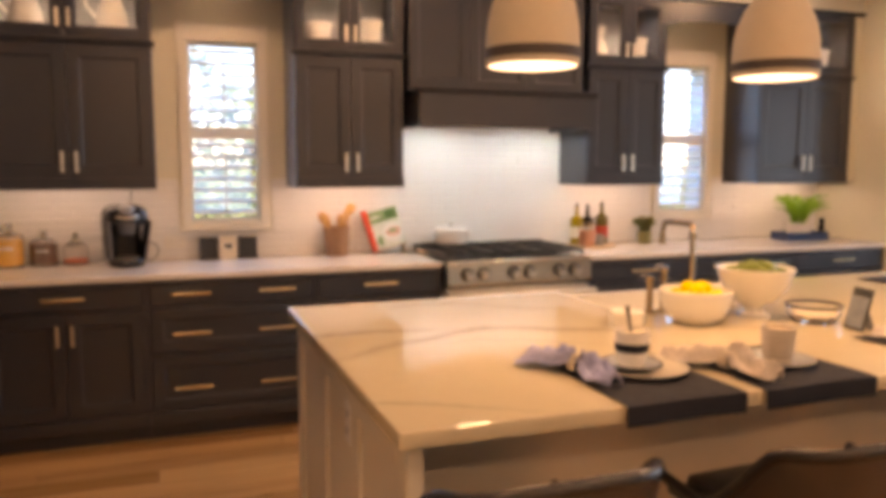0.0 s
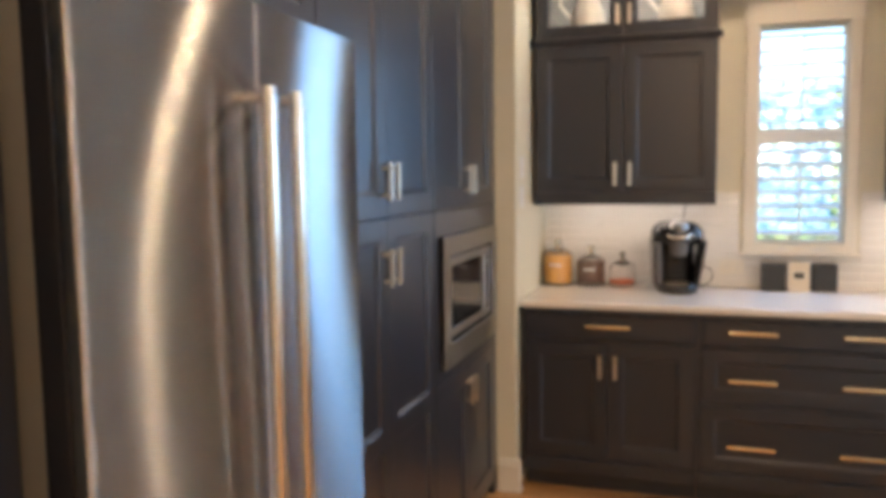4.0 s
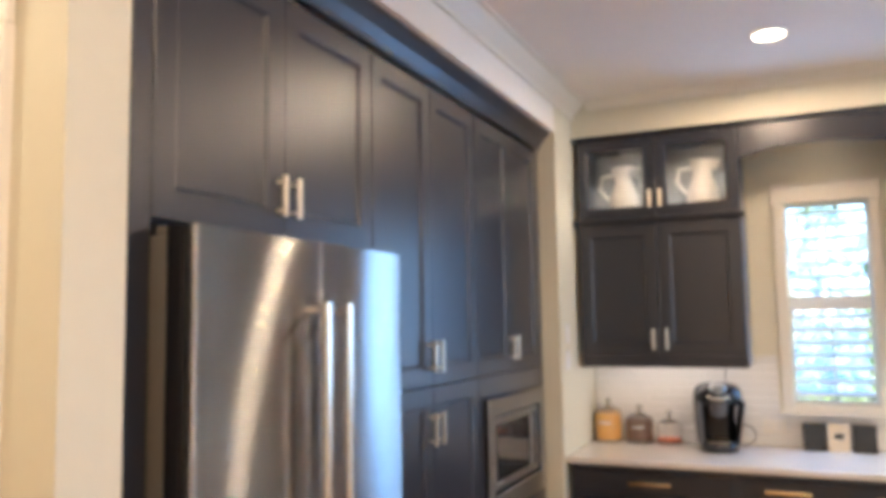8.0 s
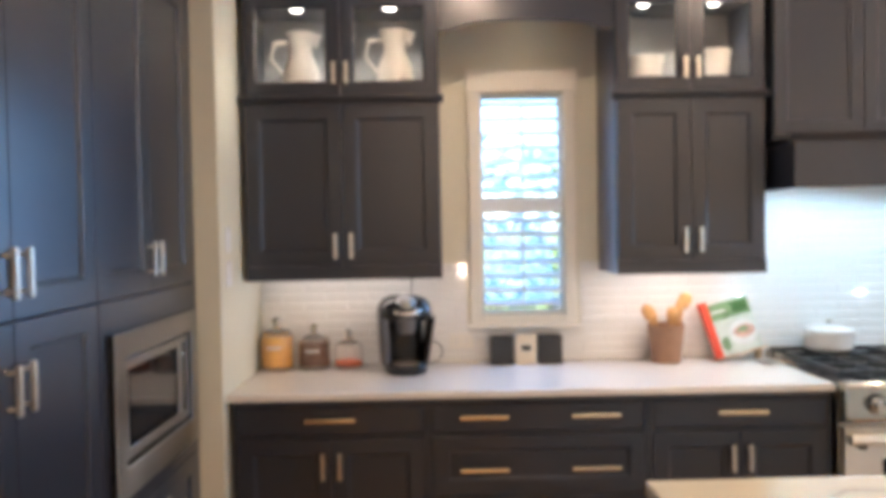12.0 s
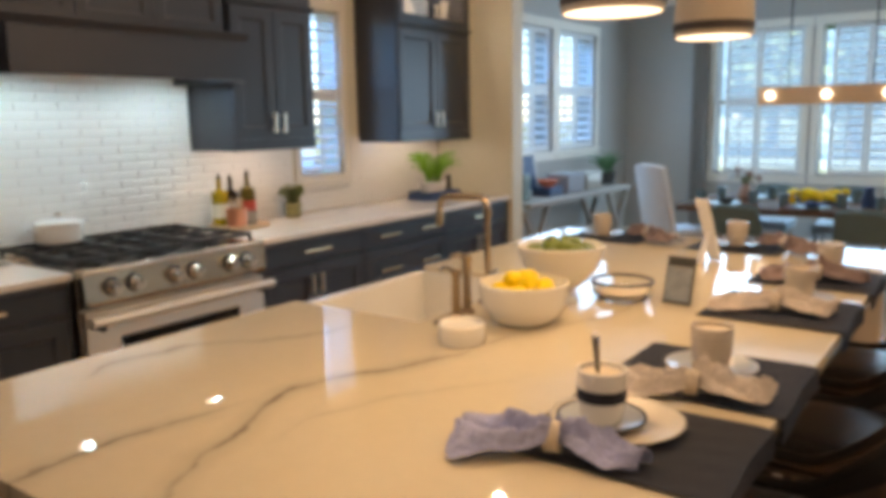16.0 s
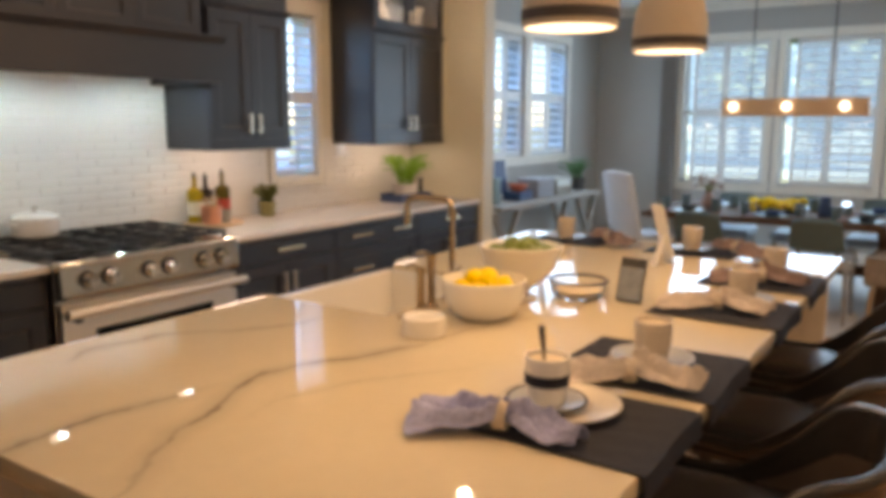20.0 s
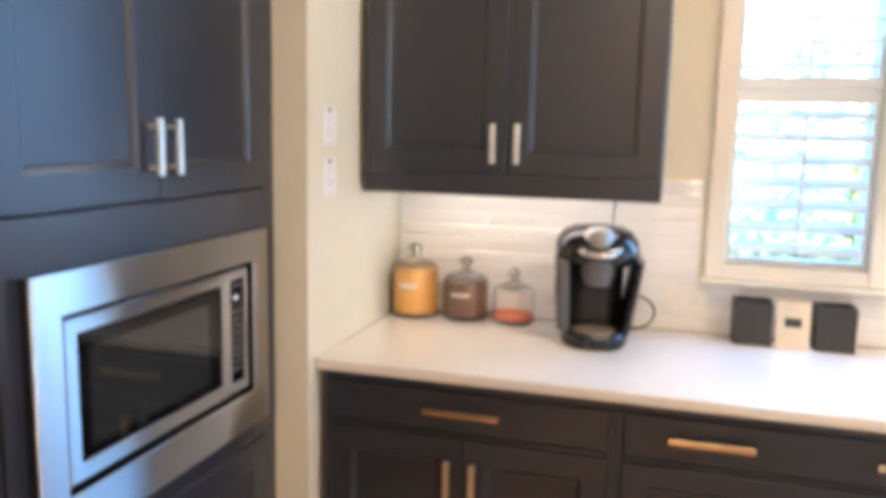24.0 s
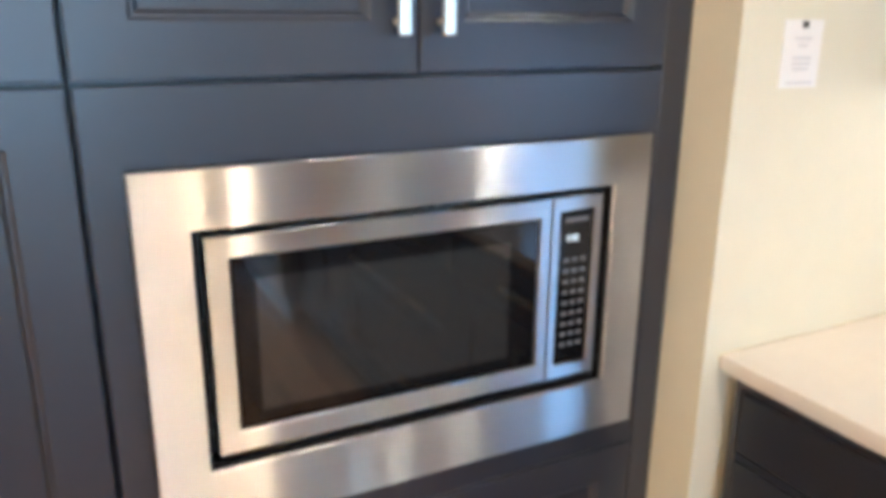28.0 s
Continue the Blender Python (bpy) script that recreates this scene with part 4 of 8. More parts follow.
def shaker(name, parent, x0, x1, z0, z1, yf, fr=0.058, mid=None, glazed=False, label=""):
    g = 0.0015
    x0, x1, z0, z1 = x0 + g, x1 - g, z0 + g, z1 - g
    if mid:
        ops = [(x0 + fr, x1 - fr, z0 + fr, mid - fr / 2), (x0 + fr, x1 - fr, mid + fr / 2, z1 - fr)]
    else:
        ops = [(x0 + fr, x1 - fr, z0 + fr, z1 - fr)]
    d = part(name, door_mesh(x0, x1, z0, z1, yf, ops, glazed), CAB, parent, label)
    if glazed:
        p = bx("pane", GLASS, d, x0 + fr + 0.010, x1 - fr - 0.010, yf + 0.012, yf + 0.015, z0 + fr + 0.010, z1 - fr - 0.010, 0)
        p.visible_shadow = False
    return d


def slab(name, parent, x0, x1, z0, z1, yf):
    g = 0.0015
    return bx(name, CAB, parent, x0 + g, x1 - g, yf, yf + 0.021, z0 + g, z1 - g, 0.003)


def pull_v(parent, x, yf, z0, z1):
    """A short upright bar handle on two posts."""
    b = bmesh.new()
    box(b, x - 0.0078, x + 0.0078, yf - 0.030, yf - 0.019, z0, z1, 0.003, 2)
    for z in (z0 + 0.016, z1 - 0.016):
        tube(b, [(x, yf - 0.020, z), (x, yf + 0.001, z)], 0.0050, 8)
    return part("handle", b, NICKV, parent, "brushed nickel bar handle", True)


def pull_h(parent, x0, x1, yf, z):
    b = bmesh.new()
    box(b, x0, x1, yf - 0.036, yf - 0.024, z - 0.0085, z + 0.0085, 0.003, 2)
    for x in (x0 + 0.022, x1 - 0.022):
        tube(b, [(x, yf - 0.025, z), (x, yf + 0.001, z)], 0.0055, 8)
    return part("handle", b, NICKH, parent, "brushed nickel bar handle", True)


YB = -(0.585 + WALL_Y)       # front of the base cabinets, local
YBF = YB + 0.021


def base_cabinet(x0, x1, kind):
    w = x1 - x0
    c = thing("base_cabinet", (x0, WALL_Y, 0), 0, "dark charcoal base cabinet with " + ("three wide drawers" if kind == "drawers" else "a drawer above two panelled doors"), "cabinet", "base cabinets along the range wall")
    b = bmesh.new()
    box(b, 0, w, YBF + 0.004, -0.002, 0.14, 0.890)
    part("body", b, CAB, c)
    bx("plinth", CAB, c, 0, w, YB + 0.075, YB + 0.095, FLOOR + 0.001, 0.14, 0.002)
    bx("bottom_rail", CAB, c, 0, w, YB - 0.002, YBF, 0.14, 0.205, 0.003)
    bx("top_rail", CAB, c, 0, w, YB + 0.002, YBF, 0.868, 0.890, 0.001)
    bx("side_stile", CAB, c, 0.0, 0.014, YB + 0.002, YBF, 0.206, 0.867, 0.001)
    bx("side_stile", CAB, c, w - 0.014, w, YB + 0.002, YBF, 0.206, 0.867, 0.001)
    a, z = 0.015, w - 0.015
    if kind == "drawers":
        for z0, z1, panelled in ((0.757, 0.866, 0), (0.512, 0.742, 1), (0.212, 0.497, 1)):
            d = shaker("drawer", c, a, z, z0, z1, YB, 0.052) if panelled else slab("drawer", c, a, z, z0, z1, YB)
            zh = {0.757: 0.818, 0.512: 0.614, 0.212: 0.332}[z0]
            pull_h(d, 0.118, 0.308, YB, zh)
            pull_h(d, w - 0.302, w - 0.112, YB, zh)
        for z0 in (0.744, 0.499):
            bx("drawer_rail", CAB, c, 0.015, w - 0.015, YB + 0.003, YBF, z0, z0 + 0.011, 0.001)
    else:
        d = slab("drawer", c, a, z, 0.757, 0.866, YB)
        pull_h(d, w / 2 - 0.098, w / 2 + 0.098, YB, 0.818)
        bx("drawer_rail", CAB, c, 0.015, w - 0.015, YB + 0.003, YBF, 0.744, 0.755, 0.001)
        for i in (0, 1):
            d = shaker("door", c, a if i == 0 else w / 2, w / 2 if i == 0 else z, 0.212, 0.742, YB)
            pull_v(d, w / 2 + (0.033 if i else -0.033), YB, 0.585, 0.690)
    return c


for bx0, bx1, bk in ((0.022, 0.776, "doors"), (0.777, 1.629, "drawers"), (1.630, 2.345, "doors"), (3.292, 4.08, "doors"), (4.081, 4.90, "drawers"), (4.901, 5.695, "doors")):
    base_cabinet(bx0, bx1, bk)

for wx0, wx1 in ((0.003, 2.352), (3.283, 5.697)):
    o = part("worktop", box(bmesh.new(), wx0, wx1, -0.605, WALL_Y - 0.001, 0.891, CT, 0.005, 2), QTOP, None, "", True)
    tagged(o, "pale quartz worktop on the dark base cabinets", "worktop", "range wall worktops")

# wall cabinets
YU = -(0.318 + WALL_Y)
UZ0, UZL, UZ1 = 1.385, 2.080, 2.535


def wall_cabinet(x0, x1):
    w = x1 - x0
    c = thing("wall_cabinet", (x0, WALL_Y, 0), 0, "dark charcoal wall cabinet with lit glazed doors above", "cabinet", "wall cabinets")
    yb = YU + 0.021
    bx("side", CAB, c, 0, 0.018, yb, -0.001, UZ0 - 0.045, UZ1, 0.002)
    bx("side", CAB, c, w - 0.018, w, yb, -0.001, UZ0 - 0.045, UZ1, 0.002)
    bx("lower_box", CAB, c, 0.018, w - 0.018, yb + 0.002, -0.001, UZ0 + 0.012, UZL + 0.025, 0.0)
    bx("top_board", CAB, c, 0.018, w - 0.018, yb, -0.001, UZ1 - 0.02, UZ1, 0.0)
    bx("back_board", INNER, c, 0.018, w - 0.018, -0.012, -0.001, UZL + 0.026, UZ1 - 0.021, 0.0)
    bx("light_rail", CAB, c, 0.0, w, YU + 0.001, YU + 0.020, UZ0 - 0.046, UZ0 + 0.0125, 0.001)
    b = bmesh.new()
    extrude_profile(b, [(0, -0.016), (0.010, -0.016), (0.016, -0.004), (0.026, 0.004), (0.026, 0.014), (0, 0.014)], (-0.016, yb - 0.002, UZL + 0.012), (w + 0.016, yb - 0.002, UZL + 0.012), (0, -1, 0))
    part("ledge_moulding", b, CAB, c)
    for i in (0, 1):
        a, z = (0.004, w / 2) if i == 0 else (w / 2, w - 0.004)
        d = shaker("door", c, a, z, UZ0 + 0.012, UZL - 0.006, YU)
        pull_v(d, w / 2 + (0.033 if i else -0.033), YU, 1.428, 1.535)
        d = shaker("glazed_door", c, a, z, UZL + 0.028, UZ1 - 0.004, YU, 0.048, None, True, "dark framed door with a clear glass pane")
        pull_v(d, w / 2 + (0.026 if i else -0.026), YU, UZL + 0.075, UZL + 0.165)
        px = (a + z) / 2
        ltd("puck_light", PUCK, c, [(0, 0), (0.026, 0), (0.026, 0.008), (0, 0.008)], 16, (px, YU / 2 - 0.04, UZ1 - 0.030), "small round light")
        spot(x0 + px, WALL_Y + YU / 2 - 0.04, UZ1 - 0.034, 3.6, 130, (1.0, 0.85, 0.66), 0.02)
    bx("led_strip", STRIPE, c, 0.08, w - 0.08, -0.175, -0.150, UZ0 + 0.003, UZ0 + 0.011, 0.0, "glowing light strip")
    return c


UPPERS = [(0.022, 0.842), (1.580, 2.212), (3.432, 4.010), (4.790, 5.608)]
for a, c in UPPERS:
    wall_cabinet(a, c)

# boards that bridge the windows
for a, c in ((0.843, 1.579), (4.011, 4.789)):
    b = bmesh.new()
    n = 14
    top = [(a + (c - a) * i / n, 2.534) for i in range(n + 1)]
    bot = [(x, 2.375 + 0.045 * max(0.0, 1 - (2 * (x - (a + c) / 2) / (c - a - 0.10)) ** 2) ** 0.5) for x, z in top]
    f = [b.verts.new((x, -0.296, z)) for x, z in top], [b.verts.new((x, -0.296, z)) for x, z in bot], [b.verts.new((x, -0.272, z)) for x, z in bot], [b.verts.new((x, -0.272, z)) for x, z in top]
    for p, q in zip(f, f[1:] + f[:1]):
        for i in range(n):
            b.faces.new((p[i], p[i + 1], q[i + 1], q[i]))
    tagged(part("window_valance", b, CAB), "dark arched board bridging the cabinets above a window", "valance", "window valances")
    vl = thing("valance_light", ((a + c) / 2, -0.13, 2.548), 0, "small round downlight under the soffit", "light", "valance lights")
    ltd("trim_ring", TRIM, vl, [(0.034, 0.008), (0.048, 0.008), (0.048, 0.002), (0.034, 0.0)], 20)
    ltd("glow", CANL, vl, [(0, 0.003), (0.034, 0.003), (0.034, 0.008), (0, 0.008)], 20)
    spot((a + c) / 2, -0.13, 2.54, 0.15, 110)

CORN = [(0, 0), (0, -0.020), (0.008, -0.020), (0.012, -0.016), (0.022, -0.009), (0.028, -0.006), (0.028, 0)]
b = bmesh.new()
extrude_profile(b, CORN, (0.003, -0.298, 2.5555), (2.224, -0.298, 2.5555), (0, -1, 0))
extrude_profile(b, CORN, (3.404, -0.298, 2.5555), (WING0 - 0.002, -0.298, 2.5555), (0, -1, 0))
tagged(part("cornice", b, CAB), "dark cornice moulding along the wall cabinets' top", "cornice")
bx_ = bmesh.new()
box(bx_, 5.609, WING0 - 0.001, -0.29, WALL_Y - 0.001, UZ0 - 0.03, 2.534)
tagged(part("filler_panel", bx_, WALL), "cream filler panel beside the last wall cabinet", "panel")

# range hood: a panelled upper box flush with the cabinets, and a deeper plain skirt
HX0, HX1 = 2.236, 3.372
hood = thing("range_hood", (HX0, WALL_Y, 0), 0, "dark charcoal panelled range hood cover above the cooker", "range hood")
hw, hc, hy = HX1 - HX0, -(0.345 + WALL_Y), -(0.495 + WALL_Y)
part("chimney_box", box(bmesh.new(), 0, hw, hc + 0.022, -0.002, 1.892, 2.552), CAB, hood)
for i in range(3):
    shaker("panel", hood, hw * i / 3, hw * (i + 1) / 3, 1.912, 2.53, hc, 0.05)
b = bmesh.new()
extrude_profile(b, [(0, -0.014), (0.023, -0.014), (0.027, -0.008), (0.046, 0.014), (0.050, 0.016), (0.050, 0.024), (0, 0.024)], (-0.008, hy + 0.022, 1.884), (hw + 0.012, hy + 0.022, 1.884), (0, -1, 0))
part("band_moulding", b, CAB, hood)
bx("shelf_board", CAB, hood, 0.014, hw - 0.004, hy + 0.0235, hc + 0.021, 1.884, 1.8915, 0.0)
b = bmesh.new()
x0, x1, z0, z1 = 0.014, hw - 0.004, 1.684, 1.8695
ring = [(x0, -0.002), (x0, hy), (x1, hy), (x1, -0.002), (x1 - 0.02, -0.002), (x1 - 0.02, hy + 0.02), (x0 + 0.02, hy + 0.02), (x0 + 0.02, -0.002)]
lo, hi = [b.verts.new((x, y, z0)) for x, y in ring], [b.verts.new((x, y, z1)) for x, y in ring]
for k in range(8):
    b.faces.new((lo[k], lo[(k + 1) % 8], hi[(k + 1) % 8], hi[k]))
for r in (lo, hi):
    for q in ((0, 1, 6, 7), (1, 2, 5, 6), (2, 3, 4, 5)):
        b.faces.new([r[k] for k in q])
part("skirt", b, CAB, hood)
bx("liner", STEEL, hood, x0 + 0.021, x1 - 0.021, hy + 0.021, -0.003, 1.752, 1.790, 0.0, "steel hood liner")
for hx in (2.49, 3.18):
    ltd("hood_light", CANL, hood, [(0, 0), (0.034, 0), (0.034, 0.01), (0, 0.01)], 24, (hx - HX0, -0.39, 1.741), "round glowing light")
b = bmesh.new()
extrude_profile(b, CORN, (HX0 + 0.001, WALL_Y + hc + 0.02, 2.5555), (HX1 - 0.001, WALL_Y + hc + 0.02, 2.5555), (0, -1, 0))
o = part("cornice", b, CAB)
tagged(o, "dark cornice moulding on top of the range hood", "cornice")

# ---- tall cabinets round the refrigerator: local x runs along world y ----
TX = -0.79                    # their back in the world
YT = -(TX * -1 - 0.09)        # local y of the fronts: world x = -0.09
TF = YT + 0.021
TZ1 = 2.445


def tall(name, y0, y1, label, category="cabinet"):
    return thing(name, (TX, y0, 0), 90, label, category, "tall cabinets")


def tall_uppers(c, w, z0, zh0, zh1, left=0.001):
    mid = (left + w) / 2
    for i in (0, 1):
        a, z = (left, mid) if i == 0 else (mid, w - 0.001)
        d = shaker("upper_door", c, a, z, z0, TZ1 - 0.02, YT, 0.062)
        pull_v(d, mid + (0.030 if i else -0.030), YT, zh0, zh1)


FY0, FY1 = -3.275, -2.335
c = tall("over_fridge_cabinet", FY0, FY1, "dark charcoal cabinet above the refrigerator with two doors")
w = FY1 - FY0
bx("body", CAB, c, 0, w, TF + 0.003, -0.001, 1.797, TZ1, 0.001)
bx("stile", CAB, c, 0.0, 0.050, YT + 0.003, TF + 0.002, 1.798, TZ1, 0.001)
tall_uppers(c, w, 1.801, 1.850, 1.953, 0.052)
c = thing("tall_side_board", (TX, -3.366, 0), 90, "dark charcoal tall side board beside the refrigerator", "board")
bx("panel", CAB, c, 0.0, 0.088, YT + 0.004, YT + 0.03, FLOOR + 0.001, TZ1, 0.002)
bx("scribe_strip", CAB, c, 0.0885, 0.145, YT + 0.004, YT + 0.03, FLOOR + 0.001, 1.814, 0.001)
bx("side_board", CAB, c, 0.066, 0.088, YT + 0.031, -0.001, FLOOR + 0.001, TZ1, 0.002)
PY0, PY1 = -2.333, -1.498
c = tall("pantry_cabinet", PY0, PY1, "dark charcoal tall pantry cabinet with four panelled doors")
w = PY1 - PY0
bx("body", CAB, c, 0, w, TF + 0.003, -0.001, 0.10, TZ1, 0.001)
bx("bottom_rail", CAB, c, 0, w, YT + 0.003, TF, 0.10, 0.1165, 0.001)
bx("plinth", CAB, c, 0, w, YT + 0.075, YT + 0.095, FLOOR + 0.001, 0.10, 0.002)
tall_uppers(c, w, 1.365, 1.412, 1.522)
for i in (0, 1):
    a, z = (0.001, w / 2) if i == 0 else (w / 2, w - 0.001)
    d = shaker("lower_door", c, a, z, 0.118, 1.3625, YT, 0.062, 0.72)
    pull_v(d, w / 2 + (0.030 if i else -0.030), YT, 1.165, 1.275)
MY0, MY1 = -1.496, -0.690
c = tall("microwave_cabinet", MY0, MY1, "dark charcoal tall cabinet housing a built-in microwave")
w = MY1 - MY0
bx("lower_box", CAB, c, 0, w, TF + 0.003, -0.001, 0.10, 0.859, 0.001)
bx("upper_box", CAB, c, 0, w, TF + 0.003, -0.001, 1.221, TZ1, 0.001)
bx("niche_side", CAB, c, 0, 0.099, TF + 0.003, -0.001, 0.86, 1.22, 0.001)
bx("niche_side", CAB, c, w - 0.099, w, TF + 0.003, -0.001, 0.86, 1.22, 0.001)
bx("niche_back", CAB, c, 0.10, w - 0.10, -0.02, -0.001, 0.86, 1.22, 0.001)
part("surround", ring_frame(0.0025, w - 0.0025, 0.740, 1.361, 0.098, w - 0.098, 0.870, 1.215, YT, YT + 0.021), CAB, c)
bx("bottom_rail", CAB, c, 0, w, YT + 0.003, TF, 0.10, 0.1165, 0.001)
bx("plinth", CAB, c, 0, w, YT + 0.075, YT + 0.095, FLOOR + 0.001, 0.10, 0.002)
tall_uppers(c, w, 1.365, 1.412, 1.522)
for i in (0, 1):
    a, z = (0.001, w / 2) if i == 0 else (w / 2, w - 0.001)
    d = shaker("lower_door", c, a, z, 0.118, 0.737, YT, 0.062)
    pull_v(d, w / 2 + (0.030 if i else -0.030), YT, 0.585, 0.690)
c = thing("end_filler", (TX, MY1, 0), 90, "narrow dark charcoal filler strip beside the wall end", "panel")
bx("panel", CAB, c, 0.001, 0.0515, YT + 0.003, YT + 0.03, FLOOR + 0.001, TZ1, 0.002)
b = bmesh.new()
extrude_profile(b, [(0, 0), (0, -0.085), (0.008, -0.085), (0.014, -0.070), (0.034, -0.040), (0.062, -0.016), (0.070, -0.012), (0.070, 0)], (-0.092, -3.368, 2.529), (-0.092, -0.639, 2.529), (1, 0, 0))
tagged(part("tall_cornice", b, CAB), "dark cornice moulding on top of the tall cabinets", "cornice")

# ---- microwave ----
mw = thing("microwave", (TX, MY0, 0), 90, "built-in stainless steel microwave with a black glass door", "microwave")
ox = -MY0
X0, X1, Z0, Z1 = -1.453 + ox, -0.720 + ox, 0.797, 1.270
CX0, CX1, CZ0, CZ1 = -1.390 + ox, -0.786 + ox, 0.884, 1.198
part("trim_frame", ring_frame(X0, X1, Z0, Z1, CX0, CX1, CZ0, CZ1, YT - 0.024, YT - 0.019), STEELH, mw, "brushed stainless steel trim frame")
part("trim_shell", ring_frame(X0 + 0.001, X1 - 0.001, Z0 + 0.001, Z1 - 0.001, CX0 + 0.001, CX1 - 0.001, CZ0 + 0.001, CZ1 - 0.001, YT - 0.0185, YT - 0.001), BLACK, mw, "black sides of the trim frame")
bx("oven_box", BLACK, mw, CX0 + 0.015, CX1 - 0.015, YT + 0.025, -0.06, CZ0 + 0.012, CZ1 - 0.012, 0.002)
# black sheet added behind the door, coloured as the shade in the gap
bx("gap_shade_sheet", BLACK, mw, CX0 + 0.002, CX1 - 0.002, YT + 0.0225, YT + 0.0245, CZ0 + 0.002, CZ1 - 0.002, 0.0)
fx0, fx1, fz0, fz1 = CX0 + 0.014, CX1 - 0.011, CZ0 + 0.014, CZ1 - 0.012
dx1 = fx0 + 0.488
wx0, wx1, wz0, wz1 = fx0 + 0.028, dx1 - 0.018, fz0 + 0.030, fz1 - 0.028
dr = part("door", ring_frame(fx0, dx1, fz0, fz1, wx0, wx1, wz0, wz1, YT - 0.014, YT + 0.010), STEELH, mw, "stainless steel door frame")
bx("window", BGLASS, dr, wx0 + 0.001, wx1 - 0.001, YT - 0.010, YT + 0.008, wz0 + 0.001, wz1 - 0.001, 0.0, "black glass window")
bx("window_screen", SCREENM, dr, wx0 + 0.030, wx1 - 0.048, YT - 0.0106, YT - 0.0101, wz0 + 0.022, wz1 - 0.030, 0.0, "dark grey mesh screen")
kx0, kx1 = dx1 + 0.016, fx1 - 0.014
cp = part("control_panel", ring_frame(dx1 + 0.002, fx1, fz0, fz1, kx0, kx1, wz0 - 0.008, wz1 + 0.006, YT - 0.014, YT + 0.010), STEELH, mw, "stainless steel control panel surround")
kb = bx("keypad", BGLASS, cp, kx0 + 0.001, kx1 - 0.001, YT - 0.011, YT + 0.008, wz0 - 0.007, wz1 + 0.005, 0.0, "black glass keypad")
bx("maker_plate", BLACK, mw, kx0 + 0.004, kx1 - 0.004, YT - 0.0135, YT - 0.0112, wz1 - 0.017, wz1 + 0.001, 0.001, "raised black name plate")
bx("name_bar", KEYM, mw, kx0 + 0.010, kx1 - 0.010, YT - 0.0141, YT - 0.0136, wz1 - 0.010, wz1 - 0.005, 0.0)
for x_ in (0.016, 0.024, 0.030):
    bx("display_digit", CLOCK, mw, kx0 + x_, kx0 + x_ + 0.0035, YT - 0.0122, YT - 0.0112, wz1 - 0.041, wz1 - 0.031, 0.0, "small glowing clock digit")
kw = (kx1 - kx0 - 0.016) / 3
kme = done(box(bmesh.new(), -kw * 0.3, kw * 0.3, -0.0012, 0, -0.003, 0.003), "key", KEYM)
for i in range(3):
    for j in range(9):
        o = new("key", kme)
        o.parent = mw
        o.matrix_basis = pose(kx0 + 0.008 + kw * (i + 0.5), YT - 0.0112, wz1 - 0.070 - 0.017 * j)

# ---- refrigerator ----
fr = thing("refrigerator", (-0.72, -3.245, 0), 90, "stainless steel french door refrigerator with long bar handles", "refrigerator")
fw = 0.868
yb, yf = -0.690, -0.756       # carcass front and door front: world x = -0.030 and 0.036
bx("carcass", SIDE, fr, 0.031, fw - 0.012, yb, -0.02, 0.05, 1.765, 0.004, "dark grey metal carcass")


def curved_door(name, x0, x1, z0, z1, bow, lean=0.0):
    """A steel door with a slightly bowed front and rounded edges; lean: its hinge side stands out by that much."""
    b = bmesh.new()
    steps = [0, 0.0015, 0.0035, 0.006, 0.008, 0.009]
    xs = [x0 + d for d in steps] + [x0 + (x1 - x0) * i / 12 for i in range(1, 12)] + [x1 - d for d in reversed(steps)]
    cols = []
    for x in xs:
        e = min(x - x0, x1 - x)
        y = yf + 0.006 * max(0, 1 - e / 0.008) ** 2 + bow * (2 * (x / fw) - 1) ** 2 - lean * max(0.0, 1 - 2 * x / fw)
        cols.append((x, y))
    ring = cols + [(x1, yb - 0.004), (x0, yb - 0.004)]
    lo = [b.verts.new((x, y, z0)) for x, y in ring]
    hi = [b.verts.new((x, y, z1)) for x, y in ring]
    k = len(ring)
    for i in range(k):
        b.faces.new((lo[i], lo[(i + 1) % k], hi[(i + 1) % k], hi[i]))
    b.faces.new(lo)
    b.faces.new(hi)
    return part(name, b, STEEL, fr, "", True)


dl = curved_door("left_door", 0.0, fw / 2 - 0.002, 0.712, 1.780, 0.002, 0.009)
dr = curved_door("right_door", fw / 2 + 0.002, fw, 0.712, 1.780, 0.009)
dw = curved_door("freezer_drawer", 0.0, fw, 0.095, 0.698, 0.004)
bx("door_edge", BLACK, dl, -0.003, -0.0005, yf + 0.020, yb - 0.005, 0.716, 1.774, 0.001, "dark door edge")
bx("door_edge", BLACK, dw, -0.003, -0.0005, yf + 0.020, yb - 0.005, 0.090, 0.694, 0.001, "dark door edge")
bx("kick_grille", BLACK, fr, 0.03, fw - 0.03, yb + 0.02, yb + 0.05, FLOOR + 0.001, 0.08, 0.002)
for x in (0.05, fw - 0.05):
    ltd("foot", BLACK, fr, [(0, 0), (0.02, 0), (0.02, 0.03), (0, 0.03)], 12, (x, yb - 0.03, FLOOR + 0.001))
    bx("hinge_cover", SIDE, fr, x - 0.018, x + 0.035, yb - 0.003, yb + 0.06, 1.766, 1.784, 0.004)


def fridge_handle(parent, pts, posts):
    b = bmesh.new()
    tube(b, pts, 0.0135, 14)
    part("handle", b, FRH, parent, "polished round bar handle", True)
    for p in posts:
        b = bmesh.new()
        tube(b, [p, (p[0], yf + 0.004, p[2])], 0.010, 10)
        part("handle_post", b, FRH, parent, "", True)


